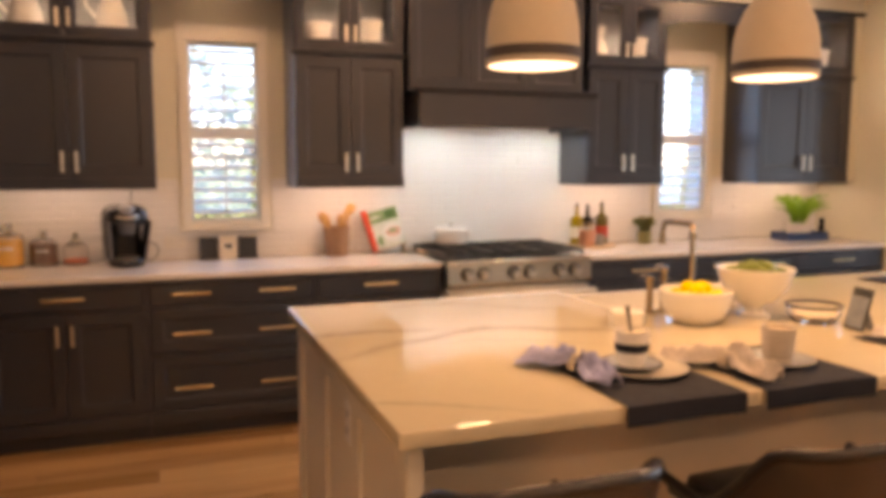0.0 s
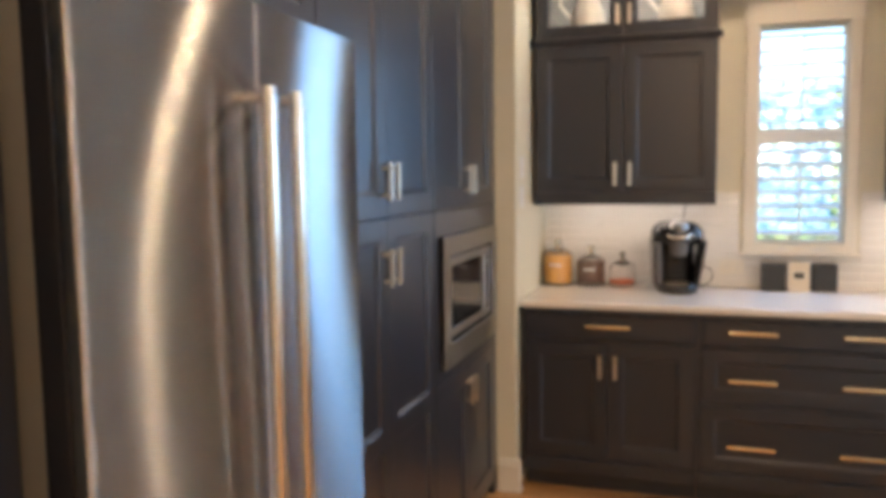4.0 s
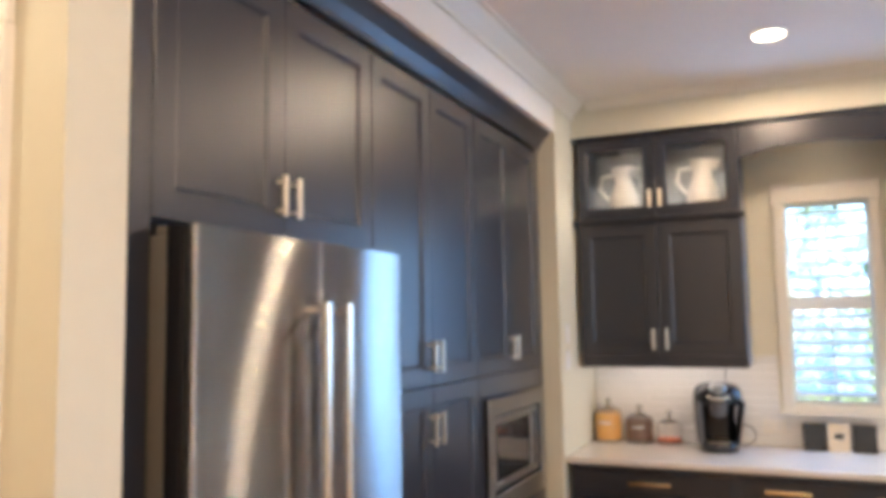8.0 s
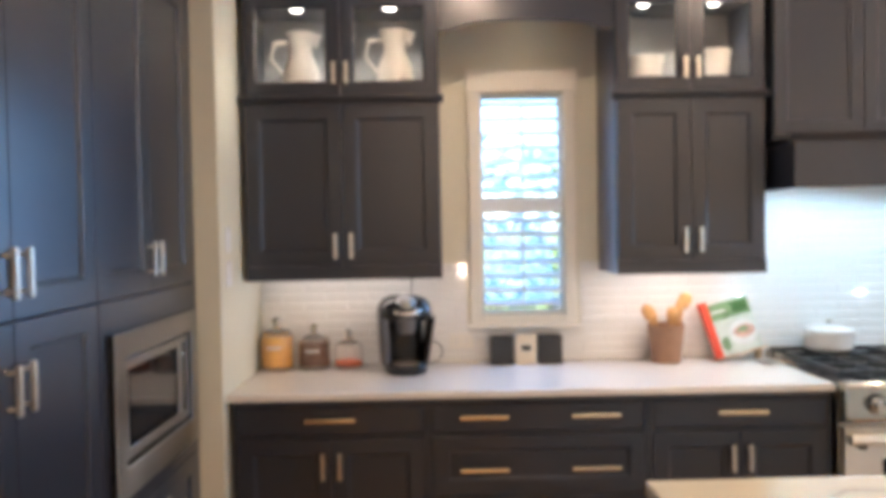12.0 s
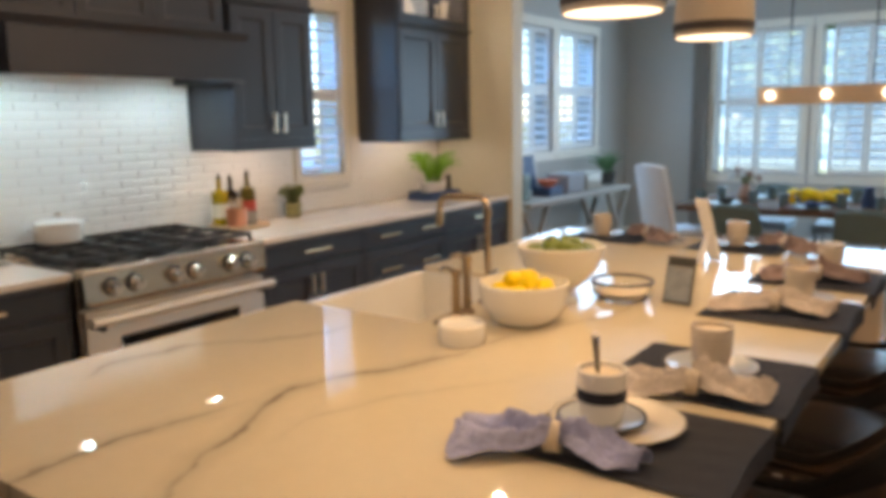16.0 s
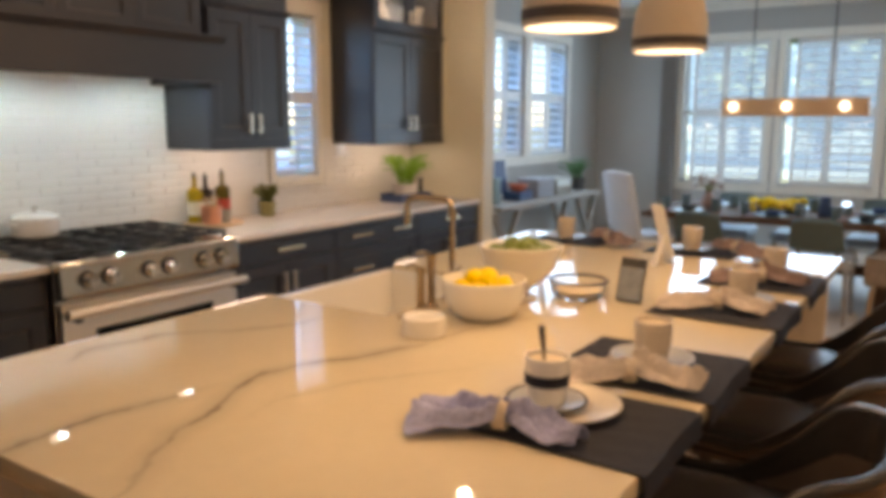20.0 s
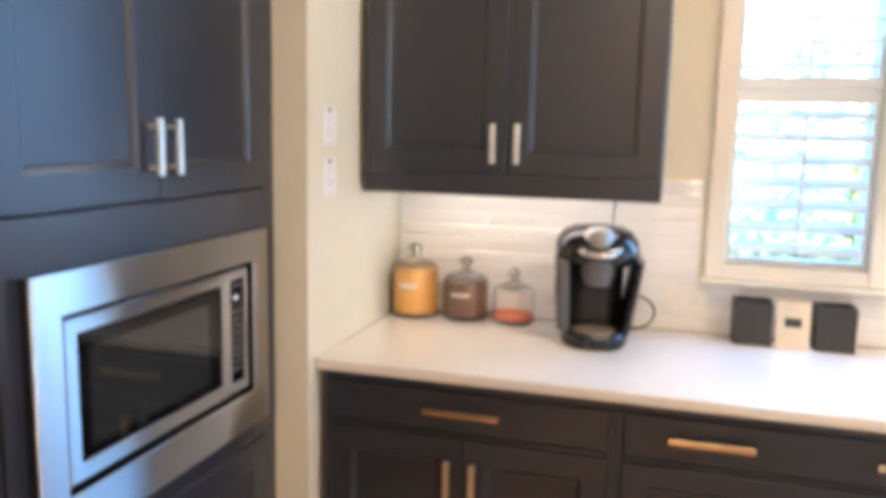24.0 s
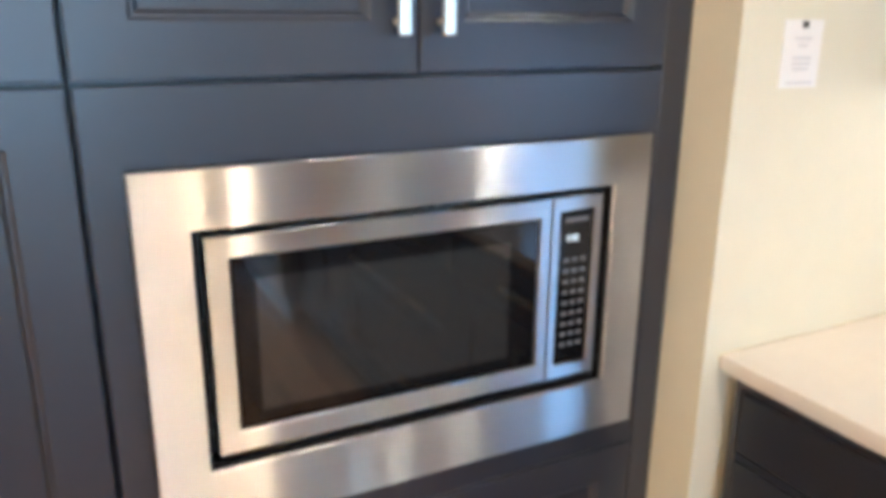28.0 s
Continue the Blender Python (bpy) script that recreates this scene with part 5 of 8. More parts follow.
HYF = yf - 0.050
for d, hx in ((dl, fw / 2 - 0.047), (dr, fw / 2 + 0.046)):
    fridge_handle(d, [(hx, HYF, 0.866), (hx, HYF, 1.632)], [(hx, HYF, 0.882), (hx, HYF, 1.616)])
fridge_handle(dw, [(0.077, HYF, 0.665), (fw - 0.073, HYF, 0.665)], [(0.094, HYF, 0.665), (fw - 0.090, HYF, 0.665)])
b = lathe(bmesh.new(), [(0, 0), (0.0125, 0), (0.0110, 0.003), (0, 0.003)], 14)
b.transform(pose(0.0768, HYF, 0.665, 0, -90, 0))
part("handle_cap", b, REDC, dw, "red end cap")
bx("maker_plate", CHROME, dw, 0.355, 0.480, yf - 0.003, yf + 0.004, 0.246, 0.264, 0.002, "polished name plate")
bx("maker_plate", CHROME, dw, fw / 2 - 0.065, fw / 2 + 0.065, yf - 0.002, yf + 0.003, 0.205, 0.228, 0.001)

# ---- cooker ----
rg = thing("range_cooker", (2.360, WALL_Y, 0), 0, "stainless steel gas range cooker with black cast iron grates", "range cooker")
rw = 0.914
ry = -(0.600 + WALL_Y)
bx("body", RSTEEL, rg, 0.002, rw - 0.002, ry, -0.002, 0.10, 0.905, 0.003)
bx("cooktop", BLACK, rg, 0.004, rw - 0.004, ry - 0.02, -0.02, 0.905, 0.922, 0.004)
b = bmesh.new()
pr = [(0.0, 0.0), (-0.052, 0.012), (-0.062, 0.030), (-0.056, 0.150), (-0.040, 0.164), (0.0, 0.164)]
lo = [b.verts.new((0.0, ry - 0.004 + y, 0.768 + z)) for y, z in pr]
hi = [b.verts.new((rw, ry - 0.004 + y, 0.768 + z)) for y, z in pr]
for i in range(len(pr)):
    b.faces.new((lo[i], lo[(i + 1) % len(pr)], hi[(i + 1) % len(pr)], hi[i]))
b.faces.new(lo)
b.faces.new(hi)
part("control_panel", b, PANELS, rg, "polished steel control panel")
for kx in (0.115, 0.215, 0.405, 0.505, 0.700, 0.800):
    bz = lathe(bmesh.new(), [(0, 0), (0.039, 0), (0.040, 0.003), (0.036, 0.008), (0.031, 0.009), (0, 0.009)], 28)
    bz.transform(pose(kx, ry - 0.0625, 0.852, 92, 0, 0))
    kn = part("knob_bezel", bz, IRON, rg, "dark ring behind a knob", True)
    b = lathe(bmesh.new(), [(0, 0.008), (0.030, 0.008), (0.031, 0.014), (0.029, 0.020), (0.0255, 0.024), (0.0245, 0.050), (0.022, 0.054), (0, 0.055)], 28)
    b.transform(pose(kx, ry - 0.0625, 0.852, 92, 0, 0))
    part("knob", b, CHROME, kn, "polished round knob", True)
    b = box(bmesh.new(), -0.0035, 0.0035, 0.004, 0.023, 0.0545, 0.0575, 0.001, 1)
    b.transform(pose(kx, ry - 0.0625, 0.852, 92, 0, 0))
    part("pointer", b, BLACK, kn)
b = tube(bmesh.new(), [(0.002, ry - 0.048, 0.918), (rw - 0.002, ry - 0.048, 0.918)], 0.0145, 16)
part("bullnose", b, CHROME, rg, "polished rounded front edge", True)
wz0, wz1 = 0.30, 0.635
od = part("oven_door", ring_frame(0.004, rw - 0.004, 0.175, 0.758, 0.150, rw - 0.150, wz0, wz1, ry - 0.045, ry - 0.002), OVENS, rg, "brushed steel oven door")
bx("oven_window", OVENG, od, 0.151, rw - 0.151, ry - 0.041, ry - 0.004, wz0 + 0.001, wz1 - 0.001, 0.0, "black glass oven window")
b = bmesh.new()
tube(b, [(-0.006, ry - 0.104, 0.728), (rw + 0.006, ry - 0.104, 0.728)], 0.0215, 18)
part("oven_handle", b, OVENS, od, "polished round oven handle", True)
for hx in (0.045, rw - 0.045):
    bx("handle_bracket", BLACK, od, hx - 0.014, hx + 0.014, ry - 0.106, ry - 0.044, 0.690, 0.730, 0.004)
bx("kick_panel", RSTEEL, rg, 0.004, rw - 0.004, ry - 0.020, ry - 0.002, FLOOR + 0.002, 0.168, 0.002)
for gx in range(3):
    x0, x1 = 0.012 + gx * 0.298, 0.012 + gx * 0.298 + 0.290
    g = bmesh.new()
    for x in (x0, (x0 + x1) / 2 - 0.006, x1 - 0.012):
        box(g, x, x + 0.012, ry + 0.005, -0.045, 0.950, 0.968)
    for i in range(5):
        y = ry + 0.005 + (0.6) * i / 4
        box(g, x0, x1, y, y + 0.012, 0.951, 0.967)
    for x in (x0, x1 - 0.012):
        for y in (ry + 0.006, -0.060):
            box(g, x, x + 0.012, y, y + 0.012, 0.922, 0.951)
    part("grate", g, IRON, rg, "black cast iron grate")
    for by in (ry + 0.15, ry + 0.44):
        ltd("burner", IRON, rg, [(0, 0), (0.050, 0), (0.050, 0.008), (0.036, 0.010), (0.036, 0.017), (0, 0.018)], 20, ((x0 + x1) / 2, by, 0.921))
bx("back_guard", RSTEEL, rg, 0.0, rw, -0.030, -0.003, 0.905, 0.960, 0.004)


# ---- island ----
IX0, IX1, IY0, IY1, IZ = 1.320, 4.44, -3.205, -1.678, 0.915
SX0, SX1, SY = 2.50, 3.20, -2.18            # sink cut-out
isl = thing("kitchen_island", (IX0, IY0, 0), 0, "cream painted kitchen island with panelled ends", "island")
iw, idp = IX1 - IX0, IY1 - IY0
bx("carcass", ISLP, isl, 0.07, SX0 - IX0 - 0.01, 0.32, idp - 0.04, 0.10, 0.874, 0.002)
bx("carcass", ISLP, isl, SX0 - IX0 - 0.009, SX1 - IX0 + 0.009, 0.32, idp - 0.04, 0.10, 0.62, 0.002)
bx("carcass", ISLP, isl, SX1 - IX0 + 0.01, iw - 0.07, 0.32, idp - 0.04, 0.10, 0.874, 0.002)
bx("plinth", ISLP, isl, 0.09, iw - 0.09, 0.35, idp - 0.10, FLOOR + 0.001, 0.10, 0.002)
for k, px in enumerate((0.03, iw - 0.07)):
    y0, y1 = 0.045, idp - 0.03
    n = 3
    st, x0, x1 = 0.085, px, px + 0.04
    pw = (y1 - y0 - (n + 1) * st) / n
    for i in range(n + 1):
        bx("end_stile", ISLP, isl, x0, x1, y0 + i * (pw + st), y0 + i * (pw + st) + st, FLOOR + 0.001, 0.874, 0.003)
    for i in range(n):
        a = y0 + st + i * (pw + st) + 0.0005
        bx("end_rail", ISLP, isl, x0, x1, a, a + pw - 0.001, FLOOR + 0.001, 0.16, 0.003)
        bx("end_rail", ISLP, isl, x0, x1, a, a + pw - 0.001, 0.79, 0.874, 0.003)
        bx("end_panel", ISLP, isl, x0 + 0.012, x1 - 0.012, a, a + pw - 0.001, 0.1605, 0.7895, 0.0)
bx("knee_panel", ISLP, isl, 0.071, iw - 0.071, 0.306, 0.3195, FLOOR + 0.001, 0.874, 0.002)
for cx0, cx1 in ((0.09, 0.62), (0.63, SX0 - IX0 - 0.02), (SX1 - IX0 + 0.02, 2.45), (2.46, iw - 0.09)):
    bx("north_door", ISLP, isl, cx0, cx1, idp - 0.039, idp - 0.020, 0.12, 0.86, 0.004)
o = bx("outlet", PAPER, isl, 0.0265, 0.0295, 0.58, 0.65, 0.68, 0.80, 0.001, "white electric outlet plate")
for z in (0.715, 0.765):
    bx("outlet_slot", INK, o, 0.0255, 0.0262, 0.604, 0.626, z - 0.010, z + 0.010, 0.0)

b = bmesh.new()
out = [(IX0, IY0), (IX1, IY0), (IX1, IY1), (SX1, IY1), (SX1, SY), (SX0, SY), (SX0, IY1), (IX0, IY1)]
f = b.faces.new([b.verts.new((x, y, 0.876)) for x, y in out])
r = bmesh.ops.extrude_face_region(b, geom=[f])
bmesh.ops.translate(b, vec=(0, 0, IZ - 0.876), verts=[v for v in r["geom"] if isinstance(v, bmesh.types.BMVert)])
bmesh.ops.bevel(b, geom=list(b.edges), offset=0.005, segments=2, profile=0.6, affect="EDGES")
tagged(part("island_worktop", b, QISL, None, "", True), "polished white quartz island top with long grey veins", "worktop")

sk = thing("farmhouse_sink", ((SX0 + SX1) / 2, (SY + IY1) / 2, 0.625), 0, "white fireclay farmhouse sink set in the island", "sink")
sw, sd = (SX1 - SX0) / 2 - 0.002, (IY1 - SY) / 2
b = bmesh.new()
box(b, -sw, sw, -sd + 0.002, -sd + 0.022, 0.0, 0.268)
box(b, -sw, sw, sd - 0.010, sd + 0.030, 0.0, 0.268, 0.006, 2)
box(b, -sw, -sw + 0.02, -sd + 0.022, sd - 0.010, 0.0, 0.268)
box(b, sw - 0.02, sw, -sd + 0.022, sd - 0.010, 0.0, 0.268)
box(b, -sw + 0.02, sw - 0.02, -sd + 0.022, sd - 0.010, 0.0, 0.02)
part("basin", b, CERAM, sk, "", True)
ltd("drain", CHROME, sk, [(0, 0.021), (0.045, 0.021), (0.045, 0.024), (0.02, 0.022), (0, 0.022)], 18)

fc = thing("kitchen_faucet", (2.789, -2.235, IZ), 14, "tall brushed metal bridge faucet behind the sink", "faucet")
ltd("base", BRASS, fc, [(0, 0), (0.030, 0), (0.030, 0.008), (0.018, 0.020), (0.016, 0.05), (0, 0.05)], 20)
pts = [(0, 0, 0.03), (0, 0, 0.300)] + [(0.004 * a / 90, 0.030 - 0.030 * math.cos(radians(a)), 0.300 + 0.032 * math.sin(radians(a))) for a in (30, 60, 90)] + [(0.02, 0.13, 0.333), (0.024, 0.160, 0.326), (0.025, 0.168, 0.306), (0.025, 0.169, 0.285)]
tb("spout", BRASS, fc, pts, 0.0105, 12)
ltd("spray_head", BRASS, fc, [(0, 0), (0.014, 0), (0.015, 0.04), (0.012, 0.05), (0, 0.05)], 16, (0.025, 0.169, 0.240))
ltd("collar", BRASS, fc, [(0.010, 0), (0.016, 0.0), (0.016, 0.022), (0.010, 0.022)], 16, (0, 0, 0.275))
tb("lever", BRASS, fc, [(0.016, 0, 0.07), (0.045, 0, 0.078), (0.085, 0, 0.095)], [0.008, 0.007, 0.005], 8)
for px, py, hh in ((2.590, -2.250, 0.140), (2.655, -2.245, 0.172)):
    sp = thing("soap_pump", (px, py, IZ), 0, "brushed metal soap pump beside the sink", "soap pump", "pumps by the sink")
    ltd("body", BRASS, sp, [(0, 0), (0.024, 0), (0.024, 0.006), (0.014, 0.014), (0.0125, hh - 0.02), (0.016, hh - 0.012), (0.016, hh), (0, hh)], 18)
    tb("nozzle", BRASS, sp, [(0, 0, hh - 0.004), (0, 0.03, hh + 0.006), (0, 0.055, hh - 0.004)], 0.006, 8)
ab = thing("air_switch", (2.505, -2.250, IZ), 0, "small round metal button on the worktop", "button")
ltd("button", BRASS, ab, [(0, 0), (0.018, 0), (0.018, 0.006), (0.010, 0.010), (0, 0.010)], 16)

# ---- bowls and small things on the island ----
bw = thing("lemon_bowl", (2.650, -2.440, IZ), 0, "white ceramic bowl heaped with yellow lemons", "bowl")
ltd("bowl", CERAM, bw, [(0, 0.0), (0.070, 0.0), (0.098, 0.020), (0.120, 0.060), (0.128, 0.118), (0.123, 0.120), (0.114, 0.062), (0.09, 0.026), (0, 0.014)], 36)
rnd = random.Random(4)
lem = lathe(bmesh.new(), [(0, -0.044), (0.008, -0.038), (0.022, -0.028), (0.031, 0.0), (0.022, 0.028), (0.009, 0.037), (0.005, 0.045), (0, 0.046)], 16)
lem = done(lem, "lemon", LEMON, True)
for i in range(9):
    a = i * 2.4
    r = 0.066 if i < 6 else 0.030
    o = new("lemon", lem)
    o.parent = bw
    o.matrix_basis = pose(r * math.cos(a), r * math.sin(a), 0.088 if i < 6 else 0.116, 90 + rnd.uniform(-30, 30), rnd.uniform(-30, 30), rnd.uniform(0, 360))
gb = thing("pedestal_bowl", (2.938, -2.412, IZ), 0, "footed white bowl filled with green pears", "bowl")
ltd("bowl", CERAM, gb, [(0, 0), (0.056, 0), (0.056, 0.008), (0.032, 0.018), (0.034, 0.034), (0.084, 0.070), (0.118, 0.112), (0.140, 0.180), (0.134, 0.182), (0.112, 0.116), (0.076, 0.078), (0, 0.058)], 36)
grn = done(lathe(bmesh.new(), [(0, -0.034), (0.024, -0.026), (0.034, 0.0), (0.026, 0.024), (0.012, 0.040), (0, 0.044)], 14), "pear", GREENF, True)
for i in range(14):
    a, r = i * 2.4, 0.084 if i < 9 else 0.040
    o = new("pear", grn)
    o.parent = gb
    o.matrix_basis = pose(r * math.cos(a), r * math.sin(a), 0.150 if i < 9 else 0.172, rnd.uniform(40, 120), rnd.uniform(-40, 40), rnd.uniform(0, 360))
dc = thing("small_crock", (2.390, -2.405, IZ), 0, "small white round ceramic dish on the island", "dish")
ltd("dish", CERAM, dc, [(0, 0), (0.058, 0), (0.062, 0.010), (0.062, 0.050), (0.058, 0.054), (0.055, 0.050), (0.052, 0.044), (0, 0.042)], 28)
gd = thing("glass_dish", (3.075, -2.560, IZ), 0, "shallow clear glass dish with a dark rim", "dish")
ltd("glass", GLASS, gd, [(0, 0), (0.075, 0), (0.092, 0.022), (0.096, 0.052), (0.091, 0.052), (0.086, 0.024), (0.07, 0.006), (0, 0.005)], 32)
ltd("rim", SHADEB, gd, [(0.090, 0.0525), (0.100, 0.0525), (0.100, 0.060), (0.090, 0.060)], 32)
ltd("filling", CREAM, gd, [(0, 0.006), (0.066, 0.008), (0.080, 0.026), (0, 0.034)], 24)
pf = thing("photo_card", (3.075, -2.735, IZ), -98, "small standing card with a blue-grey picture", "card")
for nm, y0, y1, m, lab in (("card", -0.002, 0.002, SLATE, ""), ("picture", -0.0045, -0.0028, BLUEG, "blue-grey printed picture")):
    b = box(bmesh.new(), -0.045 + (0.005 if nm == "picture" else 0), 0.045 - (0.005 if nm == "picture" else 0), y0, y1, 0.0 + (0.008 if nm == "picture" else 0), 0.145 - (0.03 if nm == "picture" else 0))
    b.transform(pose(0, 0, 0.002, -14, 0, 0))
    part(nm, b, m, pf, lab)
b = box(bmesh.new(), -0.02, 0.02, 0.004, 0.007, 0.0, 0.12)
b.transform(pose(0, 0.06, 0.0, 22, 0, 0))
part("stand", b, INK, pf)
wc = thing("white_card", (3.87, -2.62, IZ), 70, "tall narrow white card leaning on a stand", "card")
b = box(bmesh.new(), -0.028, 0.028, -0.003, 0.003, 0, 0.27)
b.transform(pose(0, 0, 0.002, -22, 0, 0))
part("card", b, PAPER, wc)
b = box(bmesh.new(), -0.012, 0.012, -0.002, 0.002, 0, 0.17)
b.transform(pose(0, 0.10, 0.002, 22, 0, 0))
part("stand", b, PAPER, wc)


# ---- place settings ----
def placemat(x, y0, turn=0, w=0.37, depth=0.36, drop=0.05):
    """A linen mat that hangs a little over the worktop's edge at local y = 0."""
    m = thing("placemat", (x, y0, IZ), turn, "dark navy linen placemat draped over the worktop's edge", "placemat", "placemats on the island")
    b = bmesh.new()
    n = 14

    def fn(u, v):
        xx = (u - 0.5) * w * (1 + 0.015 * math.sin(7 * v))
        s = v * (depth + drop) - drop
        if s < 0:
            return (xx + 0.006 * math.sin(9 * u), -0.006 - 0.004 * math.sin(6 * u + 1), 0.001 + s)
        k = math.exp(-s * 60)
        return (xx, s - 0.005 * k, 0.0025 + 0.0015 * math.sin(17 * u + 5 * v) ** 2 - 0.0015 * k)
    sheet(b, fn, 18, 26)
    thicken(b, 0.0025)
    part("cloth", b, NAVY, m, "", True)
    return m


def saucer_stack(x, y, big=True):
    p = thing("plate", (x, y, IZ + 0.0045), 0, "cream ceramic plate with a beaded rim on the placemat" if big else "pale grey ceramic plate with a raised rim on the placemat", "plate", "plates on the island")
    r = 0.124 if big else 0.100
    ltd("plate", PLATEC if big else PLATEG, p, [(0, 0), (r * 0.6, 0), (r * 0.7, 0.004), (r, 0.014), (r, 0.017), (r * 0.68, 0.008), (r * 0.55, 0.005), (0, 0.005)], 36)
    ltd("rim_line", SIDE, p, [(r - 0.0035, 0.0171), (r + 0.0008, 0.0171), (r + 0.0008, 0.0145), (r + 0.0001, 0.0145), (r - 0.0035, 0.0166), (r - 0.0035, 0.0171)], 36, label="thin grey rim line")
    return p


def mug(x, y, z, style, turn=0):
    c = thing("coffee_cup", (x, y, z), turn, {"band": "cream cup with a dark painted band", "plain": "tan ribbed ceramic cup"}[style], "cup", "cups on the island")
    h, r = 0.098, 0.0465
    glaze = CERAM if style == "band" else CUPC
    ltd("cup", glaze, c, [(0, 0), (r * 0.72, 0), (r * 0.80, 0.006), (r * 0.92, h * 0.4), (r, h), (r - 0.003, h), (r * 0.86, h * 0.4), (r * 0.7, 0.010), (0, 0.008)], 30)
    tb("ear", glaze, c, [(r * 0.93, 0, h * 0.80), (r + 0.022, 0, h * 0.80), (r + 0.030, 0, h * 0.55), (r + 0.018, 0, h * 0.28), (r * 0.86, 0, h * 0.26)], 0.0045, 8)
    if style == "band":
        ltd("band", NAVY, c, [(r * 0.945, h * 0.42), (r * 0.965, h * 0.42), (r * 0.990, h * 0.66), (r * 0.97, h * 0.66)], 30)
    else:
        for i in range(6):
            z0 = 0.016 + i * 0.011
            rr = r * (0.845 + 0.13 * z0 / h * 1.1)
            ltd("ridge", CUPD, c, [(rr - 0.002, z0), (rr + 0.0022, z0 + 0.003), (rr - 0.002, z0 + 0.006)], 30)
    ltd("drink", CREAM, c, [(0, h - 0.014), (r * 0.93, h - 0.014), (r * 0.93, h - 0.012), (0, h - 0.012)], 24)
    return c


def napkin(x, y, turn, material, label):
    """A cloth napkin gathered in a ring: two fans of folds on either side."""
    t = thing("napkin", (x, y, IZ + 0.006), turn, label, "napkin", "napkins on the island")
    for side, L, wd in ((-1, 0.178, 0.108), (1, 0.155, 0.054)):
        b = bmesh.new()

        def fn(u, v):
            s = v ** 0.85
            half = 0.014 + (wd * s * (1 - 0.30 * s * s) if side < 0 else wd * math.sin(math.pi * 0.88 * s) * (1 - 0.25 * s))
            a = (u - 0.5) * 2
            q = Vector((a * 1.6 + 0.8 * s, s * 2.2 + side * 3, turn * 0.37 + x * 5))
            fold = 0.5 + 0.5 * math.sin(a * 6.5 + 3.0 * s * side + 2.4 * noise.noise(q)) + 0.50 * noise.noise(q * 2.0) + 0.34 * abs(noise.noise(q * 3.4)) + 0.22 * noise.noise(q * 7.0)
            z = 0.004 + 0.043 * (1 - s * 0.30) * max(0.0, fold) * (1 - 0.75 * a * a) + 0.016 * (1 - s)
            return (side * (0.004 + L * s * (1 - 0.16 * a * a + 0.04 * math.sin(a * 5 + side))), a * half + 0.012 * math.sin(4 * s + side), max(0.002, z))
        sheet(b, fn, 56, 30)
        thicken(b, 0.0022)
        part("cloth", b, material, t, "", True)
    b = lathe(bmesh.new(), [(0.022, -0.013), (0.027, -0.013), (0.027, 0.013), (0.022, 0.013), (0.022, -0.013)], 24)
    b.transform(pose(0, 0, 0.029, 0, 90, 0))
    part("napkin_ring", b, WICKER, t, "pale woven napkin ring", True)
    return t


MATS = [(2.040, 0.34), (2.455, 0.36), (3.155, 0.37), (3.69, 0.37)]
for mx, mw_ in MATS:
    placemat(mx, IY0, 0, mw_, 0.375)
placemat(IX1, -2.62, 90, 0.38)
placemat(IX1, -2.02, 90, 0.38)
SET = [(2.075, -2.965, "band"), (2.490, -3.015, "plain"), (3.30, -3.04, "plain"), (3.82, -3.04, "plain"), (4.25, -2.60, "plain"), (4.25, -1.97, "plain")]
for i, (px, py, st) in enumerate(SET):
    saucer_stack(px, py, i == 0)
    if i == 0:
        s = thing("saucer", (px - 0.018, py + 0.022, IZ + 0.0125), 0, "small grey-white saucer stacked on a plate", "saucer")
        ltd("saucer", PLATEG, s, [(0, 0), (0.048, 0), (0.082, 0.012), (0.082, 0.015), (0.048, 0.006), (0, 0.005)], 30)
        ltd("rim_line", NAVY, s, [(0.078, 0.0151), (0.0828, 0.0153), (0.0828, 0.0125), (0.0821, 0.0125), (0.078, 0.0143), (0.078, 0.0151)], 30, label="dark blue rim line")
    mug(px - (0.018 if i == 0 else 0), py + (0.022 if i == 0 else 0), IZ + (0.0185 if i == 0 else 0.0105), st, 20)
sp = thing("teaspoon", (2.062, -2.938, IZ + 0.030), 20, "steel teaspoon standing in the banded cup", "spoon")
tb("handle", SPOONS, sp, [(0.004, 0, 0.0), (0.0, 0.004, 0.07), (-0.014, 0.010, 0.150)], [0.0034, 0.0034, 0.0072], 8)
ltd("bowl", CHROME, sp, [(0, -0.020), (0.010, -0.012), (0.012, 0.0), (0.006, 0.014), (0, 0.016)], 14, (0.004, 0, 0.0), "", 1.0, 0.4)
napkin(1.900, -2.925, -74, LILAC, "crumpled lilac linen napkin in a woven ring")
for nx, ny, nt in ((2.300, -3.030, -70), (3.115, -3.010, -80)):
    napkin(nx, ny, nt, TAUPEL, "crumpled taupe linen napkin in a woven ring")
for nx, ny, nt in ((3.63, -3.03, -76), (4.24, -2.80, 60), (4.24, -2.20, 60)):
    napkin(nx, ny, nt, PLUM, "crumpled plum-brown linen napkin in a woven ring")


